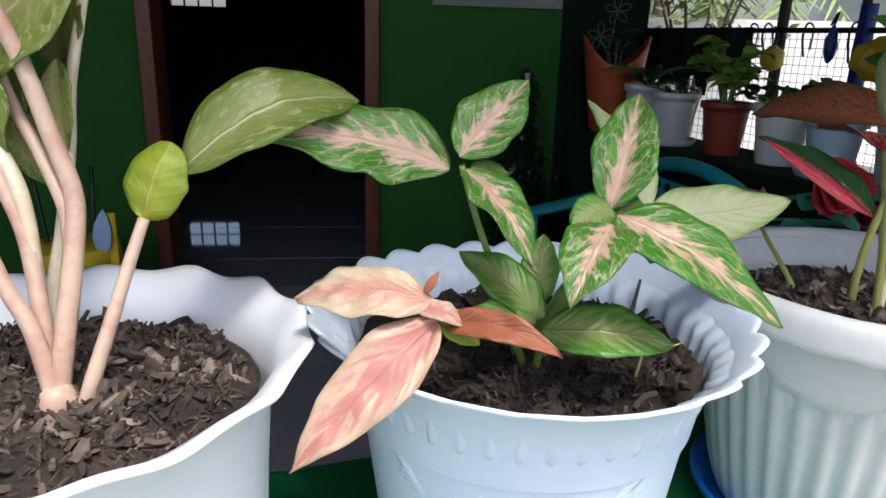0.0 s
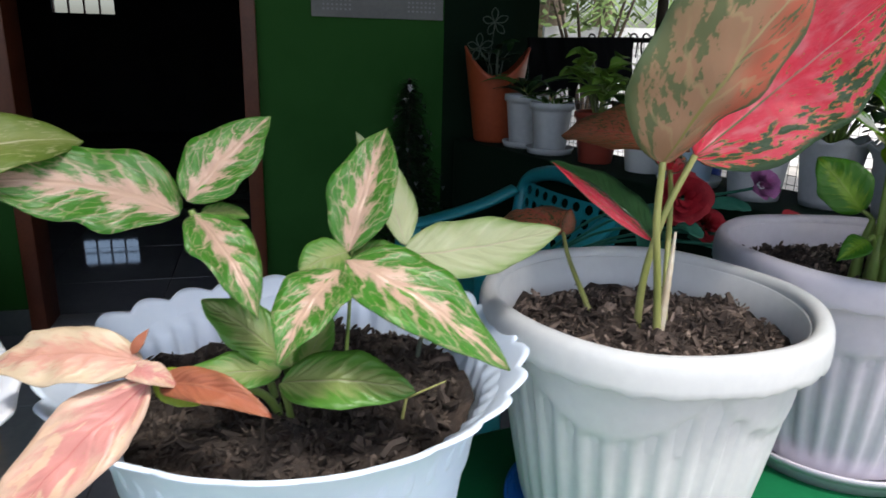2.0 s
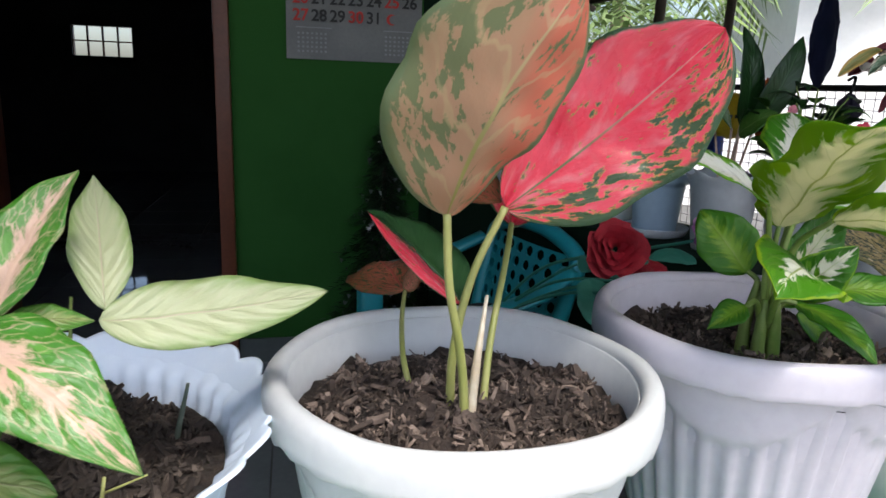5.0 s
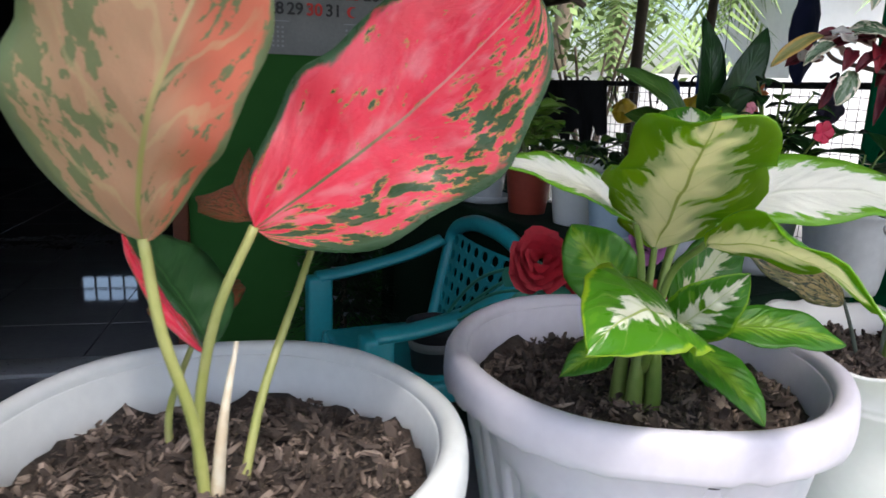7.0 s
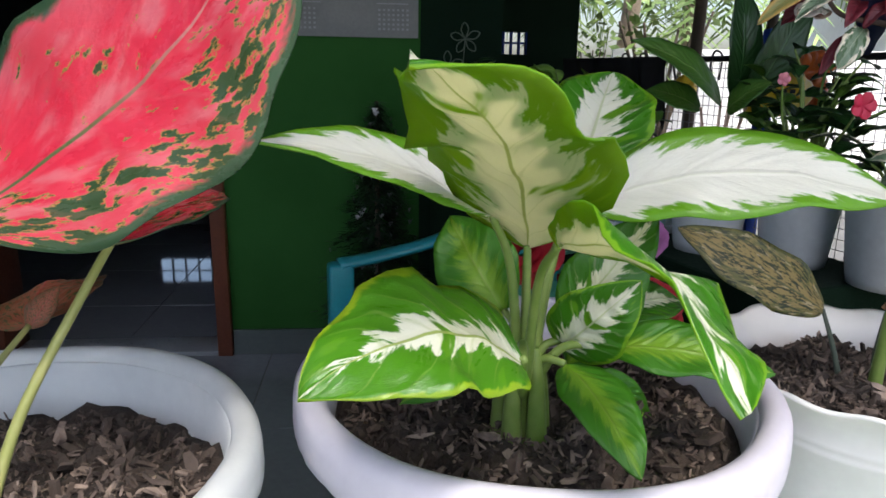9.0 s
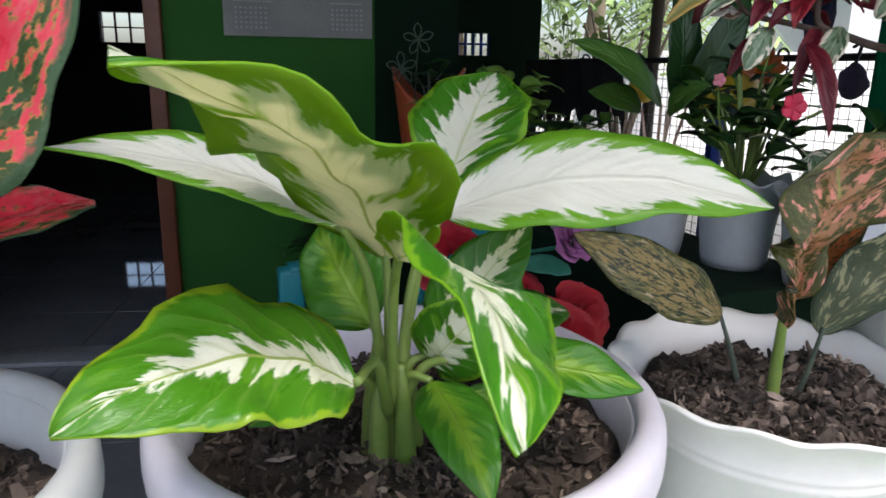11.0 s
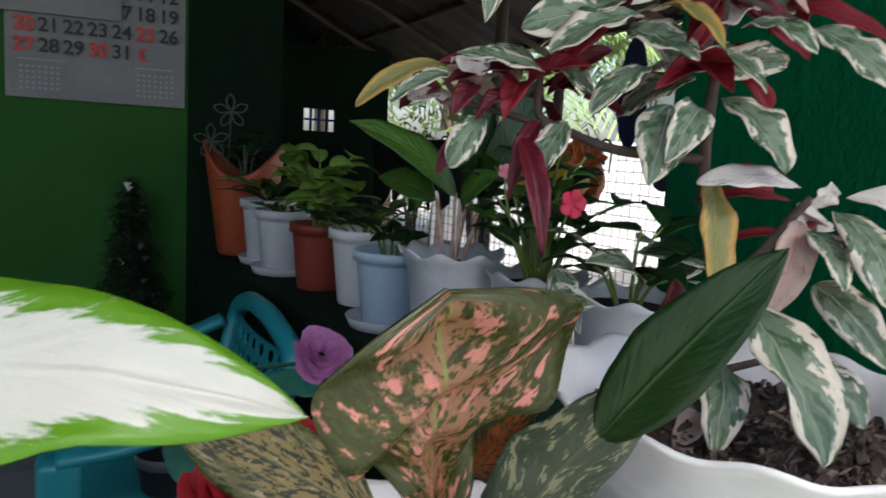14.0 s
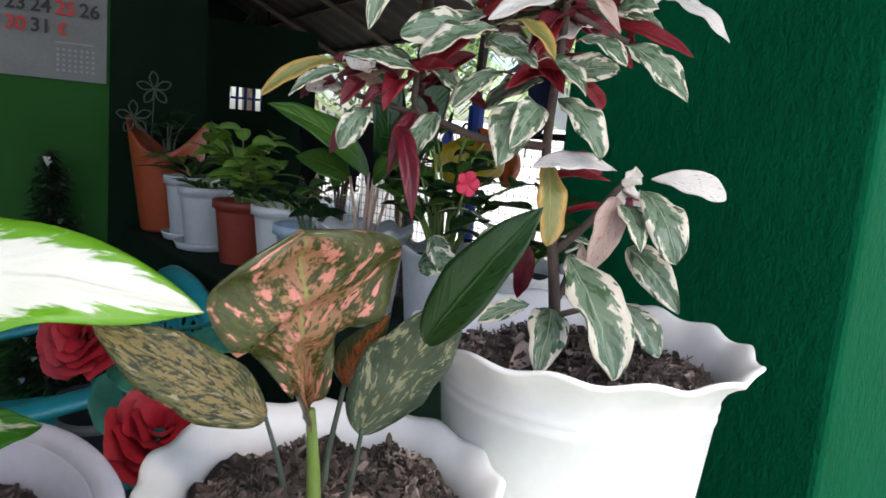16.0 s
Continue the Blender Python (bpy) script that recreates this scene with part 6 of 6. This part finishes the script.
COLW, ROWH = 0.0675, 0.0605
for d in range(6, 32):
    col, row = (d - 6) % 7, (d - 6) // 7
    red = col == 0 or d in (8, 25, 30)
    writing(str(d), CX0 + 0.052 + col * COLW, CZ0 + 0.337 - row * ROWH, 0.058, "ink_red" if red else "ink", cal)
bm = bmesh.new()
cc = V(CX0 + 0.052 + 5 * COLW, cal_y, CZ0 + 0.337 - 3 * ROWH)
arc = [(0.020 * math.cos(a), 0.020 * math.sin(a)) for a in (radians(60 + 24 * k) for k in range(11))]
arc2 = [(0.007 + 0.016 * math.cos(a), 0.016 * math.sin(a)) for a in (radians(285 - 21 * k) for k in range(11))]
vs = [bm.verts.new(cc + V(x, 0, z)) for x, z in arc]
ws = [bm.verts.new(cc + V(x, 0, z)) for x, z in reversed(arc2)]
for k in range(10):
    bm.faces.new((vs[k], vs[k + 1], ws[k + 1], ws[k]))
part("moon_mark", bm, "ink_red", cal)
for bx, bw in ((0.035, 0.13), (0.36, 0.11)):
    bm = bmesh.new()
    box_into(bm, (CX0 + bx, cal_y - 0.0005, CZ0 + 0.112), (CX0 + bx + bw, cal_y, CZ0 + 0.1155))
    for i in range(7):
        for j in range(5):
            box_into(bm, (CX0 + bx + 0.005 + i * 0.0165, cal_y - 0.0005, CZ0 + 0.025 + j * 0.016), (CX0 + bx + 0.013 + i * 0.0165, cal_y, CZ0 + 0.032 + j * 0.016))
    part("small_month", bm, "ink_grey", cal, "tiny unreadable month table", smooth=False)
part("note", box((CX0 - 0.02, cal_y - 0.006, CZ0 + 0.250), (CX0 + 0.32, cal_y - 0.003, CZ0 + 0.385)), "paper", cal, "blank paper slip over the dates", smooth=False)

# toy bucket with sticks by the door
toy = thing("toy_bucket", (-0.95, 2.45, 0), "pale blue and yellow toy bucket with sticks", "bucket")
bm = bmesh.new()
lathe(bm, [(0.10, 0.0), (0.105, 0.01), (0.14, 0.33), (0.145, 0.34), (0.135, 0.34), (0.10, 0.02), (0.001, 0.02)], (-0.98, 2.46, 0.0), 32)
part("body", bm, "toy_blue", toy)
bm = bmesh.new()
lathe(bm, [(0.141, 0.28), (0.150, 0.29), (0.150, 0.345), (0.141, 0.35)], (-0.98, 2.46, 0.0), 32)
part("rim", bm, "toy_yellow", toy)
part("paddle", box((-0.855, 2.40, 0.10), (-0.815, 2.42, 0.47), None, 0.006), "toy_yellow", toy)
bm = bmesh.new()
blade(bm, (-0.86, 2.385, 0.33), (-0.845, 2.385, 0.49), 0.06, face=(0, -1, 0.1), arch=0.02, thick=0.006)
part("flap", bm, ("toy_blue", "toy_blue"), toy)
for x0, x1 in ((-0.93, -0.90), (-1.04, -1.10)):
    bm = bmesh.new()
    tube(bm, [(x0, 2.46, 0.03), (x1, 2.48, 0.62)], 0.010, 0.008, 6)
    part("stick", bm, "tinsel", toy)

# ---- row of pots on the side ledge ----
ROW = "pots on the side ledge"


def row_pot(at, r, h, mat, label, style="plain", lift=0.0):
    z0 = SIDE_Z + lift
    ob = thing("flower_pot", (at[0], at[1], z0), label, "flower pot", ROW)
    bm = bmesh.new()
    if style == "wavy":
        lathe(bm, [(r * a, h * b) for a, b in ((0.62, 0), (0.66, 0.1), (0.8, 0.8), (0.9, 0.93), (1.0, 1.0), (0.98, 1.01), (0.86, 0.93), (0.78, 0.8), (0.001, 0.8))], (at[0], at[1], z0), 72, lambda k, a: (1 + (0.03 * math.cos(9 * a) if 3 < k < 7 else 0), 0.006 * math.cos(9 * a) if 3 < k < 7 else 0))
    else:
        lathe(bm, [(r * a, h * b) for a, b in ((0.68, 0), (0.70, 0.02), (0.88, 0.80), (0.90, 0.86), (1.0, 0.87), (1.0, 0.99), (0.97, 1.0), (0.91, 0.99), (0.88, 0.85), (0.001, 0.85))], (at[0], at[1], z0), 48)
    part("body", bm, mat, ob)
    bm = bmesh.new()
    lathe(bm, [(0.001, h * 0.83), (r * 0.80, h * 0.865), (r * 0.82, h * 0.83)][::-1], (at[0], at[1], z0), 24)
    part("soil", bm, "soil", ob)
    return V(at[0], at[1], z0 + h * 0.86)


def row_saucer(at, r, mat):
    ob = thing("saucer", (at[0], at[1], SIDE_Z), "shallow round plastic saucer under a pot", "saucer", "saucers on the side ledge")
    bm = bmesh.new()
    lathe(bm, [(r * 0.8, 0), (r * 0.9, 0.002), (r, 0.022), (r * 0.98, 0.024), (r * 0.86, 0.008), (0.001, 0.006)], (at[0], at[1], SIDE_Z), 40)
    part("dish", bm, mat, ob)


def small_plant(name, c, label, mats, count, spread, height, lw, ll, seed, trunk="stem_green", shape="oval"):
    """A bushy plant: bent stalks from the pot, each with a few leaves."""
    rnd = random.Random(seed)
    ob = thing(name, c, label, "potted plant", "plants on the side ledge")
    for k in range(count):
        a = k * 2.4 + rnd.uniform(-0.4, 0.4)
        rad, zz = spread * rnd.uniform(0.25, 1.0), height * rnd.uniform(0.35, 1.0)
        tip = c + V(rad * math.cos(a), rad * math.sin(a), zz)
        mid = c.lerp(tip, 0.55) + V(0, 0, zz * 0.18)
        stalk = stem("stalk", ob, trunk, [c + V(0.01 * math.cos(a), 0.01 * math.sin(a), -0.01), mid, tip], 0.0035, 0.0018)
        for q in range(3):
            p = mid.lerp(tip, q / 2)
            b = a + (q - 1) * 1.3
            d = V(math.cos(b), math.sin(b), rnd.uniform(-0.25, 0.5)).normalized() * ll * rnd.uniform(0.7, 1.15)
            leaf(stalk, p, p + d, lw * rnd.uniform(0.8, 1.15), rnd.choice(mats), face=(rnd.uniform(-0.3, 0.3), rnd.uniform(-0.5, 0.1), 0.9), arch=rnd.uniform(0.05, 0.2), fold=0.25, shape=shape, nu=7, nv=4)
    return ob


# orange hanging-style planter
p0 = V(1.002, 2.62, 0)
ob = thing("planter", (p0.x, p0.y, SIDE_Z), "tall orange plastic planter with cut-away sides", "flower pot", ROW)
bm = bmesh.new()
lathe(bm, [(0.075, 0), (0.08, 0.01), (0.124, 0.29), (0.128, 0.31), (0.120, 0.31), (0.075, 0.03), (0.001, 0.03)], (p0.x, p0.y, SIDE_Z), 60,
      lambda k, a: (1.0, (0.055 * math.cos(2 * a + 0.5) - 0.005) if k in (2, 3, 4) else 0.0))
part("body", bm, "pot_orange", ob)
small_plant("trailing_plant", V(p0.x, p0.y, SIDE_Z + 0.22), "dark trailing plant in the orange planter", ["leaf_dark"], 4, 0.06, 0.16, 0.030, 0.08, 21, "stem_dark")
ribb = thing("ribbon_bow", (0.93, 2.40, 1.12), "pale green ribbon loops on wires above the planter", "ribbon")
for cx, cz in ((0.90, 1.10), (0.955, 1.19)):
    hub = V(cx, 2.52, cz)
    for k in range(5):
        a = k * 1.2566 + 0.4
        d = V(math.cos(a), -0.2, math.sin(a))
        n_ = V(-math.sin(a), 0, math.cos(a)) * 0.012
        bm = bmesh.new()
        tube(bm, [hub, hub + d * 0.03 + n_, hub + d * 0.05, hub + d * 0.03 - n_, hub], 0.0022, 0.0022, 5, n=4)
        part("loop", bm, "ribbon", ribb)
    bm = bmesh.new()
    tube(bm, [hub, (0.95, 2.56, 1.02), (0.955, 2.58, SIDE_Z + 0.22)], 0.0018, 0.0018, 5)
    part("wire", bm, "ribbon", ribb)

c = row_pot((1.065, 2.44), 0.082, 0.185, "pot_row", "white plastic pot on a saucer", lift=0.008)
row_saucer((1.065, 2.44), 0.085, "pot_row")
small_plant("young_palm", c, "pale-stemmed young plant with strap leaves", ["leaf_plain", "leaf_dark"], 5, 0.035, 0.06, 0.030, 0.19, 22, "stem_olive", "lance")
c = row_pot((1.094, 2.265), 0.078, 0.17, "pot_row", "white plastic pot on a saucer", lift=0.008)
row_saucer((1.094, 2.265), 0.085, "pot_row")
small_plant("spiky_plant", c, "low spiky green plant", ["leaf_plain"], 6, 0.06, 0.05, 0.014, 0.07, 23, "stem_green", "lance")
c = row_pot((1.170, 2.06), 0.078, 0.165, "pot_red", "brick red plastic pot on the ledge")
small_plant("leafy_plant", c, "bright green leafy plant in a red pot", ["leaf_lime"], 16, 0.10, 0.22, 0.054, 0.085, 24)
c = row_pot((1.250, 1.88), 0.086, 0.175, "pot_cream", "cream-white plastic pot on the ledge")
small_plant("spreading_plant", c, "dark green spreading plant", ["leaf_dark", "leaf_plain"], 7, 0.12, 0.08, 0.035, 0.09, 25)
c = row_pot((1.258, 1.66), 0.078, 0.15, "pot_sky", "pale blue plastic pot on a white saucer", lift=0.008)
row_saucer((1.258, 1.66), 0.088, "pot_row")
small_plant("low_plant", c, "small dark green plant in a pale blue pot", ["leaf_dark"], 5, 0.07, 0.08, 0.03, 0.06, 26)
c = row_pot((1.322, 1.47), 0.096, 0.185, "pot_row", "white plastic pot with a wavy lip", "wavy")
tall = thing("canna_plant", c, "tall plant with pale stems and broad dark leaves", "potted plant", "plants on the side ledge")
for k, (dx, dy, hh, tx, ty, tz, w) in enumerate(((0.0, 0.0, 0.13, -0.20, -0.03, 0.24, 0.075), (0.02, 0.01, 0.14, 0.02, 0.03, 0.36, 0.075), (-0.02, 0.01, 0.12, -0.13, 0.05, 0.15, 0.07), (0.03, -0.01, 0.14, 0.14, -0.02, 0.34, 0.07), (0.0, -0.02, 0.12, 0.04, -0.10, 0.17, 0.06))):
    stem("stalk", tall, "stem_pink", [c + V(dx * 0.4, dy, -0.01), c + V(dx * 1.6, dy * 1.5, hh)], 0.0036, 0.0026)
    leaf(tall, c + V(dx * 1.6, dy * 1.5, hh - 0.005), c + V(tx, ty, tz), w, "leaf_dark" if k % 2 else "leaf_plain", face=(0.1, -0.7, 0.6), arch=0.12, fold=0.2, shape="oval")
c = row_pot((1.440, 1.36), 0.090, 0.165, "pot_row", "white plastic pot with a wavy lip", "wavy")
per = small_plant("periwinkle", c, "bushy dark green periwinkle with red flowers", ["leaf_dark", "leaf_dark", "leaf_plain"], 26, 0.12, 0.26, 0.032, 0.070, 28)


def bloom(owner, at, r, mat):
    bm = bmesh.new()
    at = Vector(at)
    for k in range(5):
        a = k * 1.2566
        blade(bm, at, at + V(math.cos(a) * r, -0.2 * r, math.sin(a) * r), r * 0.95, face=(0, -1, 0.2), arch=0.08, fold=0.05, shape="spoon", nu=5, nv=4)
    part("flower", bm, (mat, mat), owner)


bloom(per, (1.379, 1.151, 1.044), 0.021, "petal_red")
stem("stalk", per, "stem_green", [c + V(0, 0, 0.0), (1.41, 1.25, 0.97), (1.379, 1.156, 1.039)], 0.003, 0.0016)
bloom(per, (1.34, 1.30, 1.08), 0.012, "petal_pink")
stem("stalk", per, "stem_green", [c + V(0, 0, 0.0), (1.37, 1.33, 1.0), (1.34, 1.302, 1.078)], 0.003, 0.0016)
c = row_pot((1.52, 1.21), 0.10, 0.16, "pot_row", "white plastic pot partly hidden by leaves", "wavy")
small_plant("variegated_plant", c, "pale variegated plant beside the green wall", ["F_green", "leaf_dark"], 6, 0.10, 0.14, 0.05, 0.11, 29)

# foil wrapper hung as an ornament near the fence
wrap = thing("hanging_wrapper", (2.0, 2.45, 1.05), "yellow and orange foil wrapper ornament hung on a string", "ornament")
bm = bmesh.new()
r_ = bmesh.ops.create_icosphere(bm, subdivisions=4, radius=1.0)["verts"]
for v in r_:
    k = 1 + 0.16 * noise.noise(v.co * 2.4) + 0.06 * noise.noise(v.co * 7)
    v.co = V(2.0 + v.co.x * 0.135 * k, 2.45 + v.co.y * 0.06 * k, 1.04 + v.co.z * 0.085 * k)
part("pouch", bm, "yellow", wrap)
for k in range(7):
    a = 0.3 + k * 0.40
    bm = bmesh.new()
    blade(bm, (2.06, 2.39, 1.10), (2.06 + 0.11 * math.cos(a), 2.37, 1.10 + 0.09 * math.sin(a)), 0.05, face=(0, -1, 0.2), arch=0.1, fold=0.4, seed=k, nu=6, nv=4)
    part("ruffle", bm, ("orange", "orange"), wrap)
bm = bmesh.new()
tube(bm, [(2.02, 2.45, 1.10), (2.02, 2.45, 2.12)], 0.002, 0.002, 5)
part("string", bm, "wire", wrap)
for k in range(5):
    part("mark", box((1.93 + 0.03 * k, 2.382, 1.035), (1.948 + 0.03 * k, 2.384, 1.048)), "ink", wrap)

# things hung on the fence
def hung(name, at, half, mat, label, category, seed, hook=1.18):
    """A crumpled bag or cloth that hangs from the fence rail by a tie."""
    ob = thing(name, at, label, category)
    bm = bmesh.new()
    for v in bmesh.ops.create_icosphere(bm, subdivisions=4, radius=1.0)["verts"]:
        c = v.co.copy()
        k = 1 + 0.30 * noise.noise(c * 1.9 + V(seed, 0, 0)) + 0.12 * noise.noise(c * 6 + V(0, seed, 0))
        pinch = 1.0 - 0.45 * max(c.z, 0.0) ** 2
        v.co = Vector(at) + V(c.x * half[0] * k * pinch, c.y * half[1] * k * pinch, c.z * half[2] * (0.9 + 0.1 * k))
    part("pouch", bm, mat, ob)
    bm = bmesh.new()
    tube(bm, [Vector(at) + V(0, 0, half[2] * 0.8), Vector(at) + V(0.012, 0, half[2] + 0.05), Vector(at) + V(0, 0.02, hook - at[2])], 0.006, 0.005, 6)
    part("tie", bm, "tarp", ob)


hung("hanging_bag", (2.06, 3.29, 1.03), (0.065, 0.04, 0.062), "yellow", "crumpled yellow foil bag hung on the wire fence", "bag", 3.0)
hung("hanging_bag", (2.24, 2.60, 1.045), (0.045, 0.035, 0.095), "orange", "crumpled orange foil bag hung on the wire fence", "bag", 7.0)
hung("hanging_bag", (2.14, 2.98, 1.10), (0.028, 0.025, 0.085), "post_blue", "small blue plastic bag hung on the fence rail", "bag", 11.0)
hung("hanging_cloth", (2.06, 2.10, 1.32), (0.045, 0.03, 0.17), "navy", "dark navy cloth hanging from the roof edge", "cloth", 15.0, 1.95)
hung("hanging_pouch", (2.205, 2.11, 1.085), (0.042, 0.03, 0.055), "purple_dull", "dull purple pouch hung on the wire fence", "bag", 21.0)
ties = thing("rope_ties", (2.0, 3.6, 1.17), "black rope ties looped over the fence rail", "rope")
for k, t in enumerate((0.53, 0.555, 0.585, 0.60, 0.64, 0.68, 0.735)):
    p = FA.lerp(FB, 1.75 * t - 0.75) + V(-0.02, 0, FTOP)
    bm = bmesh.new()
    tube(bm, [p + V(0.0, 0, -0.10 - 0.02 * (k % 3)), p + V(-0.012, 0.01, -0.03), p + V(-0.004, 0, 0.030), p + V(0.03, 0, 0.012), p + V(0.028, -0.03 * (k % 2), -0.09)], 0.006, 0.004, 6)
    part("tie", bm, "tarp", ties)


# loose shrubs beyond the fence
def loose_shrub(x, y, h, r, seed, mat="leaf_far"):
    rnd = random.Random(seed)
    ob = thing("shrub", (x, y, -0.06), "sunlit loose leafy shrub beyond the fence", "shrub", "shrubs beyond the fence")
    limbs = []
    for k in range(6):
        a = k * 1.05 + rnd.uniform(-0.3, 0.3)
        tip = V(x + 0.6 * r * math.cos(a), y + 0.6 * r * math.sin(a), h * rnd.uniform(0.7, 0.95))
        bm = bmesh.new()
        tube(bm, [(x, y, -0.06), V(x, y, h * 0.35) + V(0.15 * r * math.cos(a), 0.15 * r * math.sin(a), 0), tip], 0.035, 0.012, 7)
        part("limb", bm, "timber", ob)
        limbs.append(tip)
    bm = bmesh.new()
    for k in range(260):
        c = rnd.choice(limbs) if k % 3 else V(x, y, h * 0.8)
        p = c + V(rnd.gauss(0, 0.30 * r), rnd.gauss(0, 0.30 * r), rnd.gauss(0, 0.16 * h))
        d = V(rnd.uniform(-1, 1), rnd.uniform(-1, 1), rnd.uniform(-0.8, 0.5)).normalized() * rnd.uniform(0.08, 0.16)
        s = d.cross(V(rnd.uniform(-1, 1), rnd.uniform(-1, 1), 1)).normalized() * rnd.uniform(0.025, 0.045)
        bm.faces.new([bm.verts.new(v) for v in (p, p + d * 0.5 + s, p + d, p + d * 0.5 - s)])
    tagged(part("crown", bm, mat, ob, smooth=False), kind="stuff")


loose_shrub(3.3, 6.6, 1.9, 0.7, 43)
loose_shrub(5.4, 3.6, 1.9, 0.8, 44)

# ---- floor tiles ----
TW = 0.6
tile_bm = box((0.002, 0.002, -0.004), (TW - 0.002, TW - 0.002, 0.0), None, 0.0012)
tile_me = mesh_of(tile_bm, "tile", "tile", False)
for i in range(-6, 4):
    for j in range(0, 14):
        x, y = i * TW + 0.25, 0.95 + j * TW
        if y > WALL + 0.2 and x > 0.75:
            continue
        t_ob = new("tile", tile_me)
        t_ob.parent = floor_slab
        t_ob.location = (x, y, 0.0)
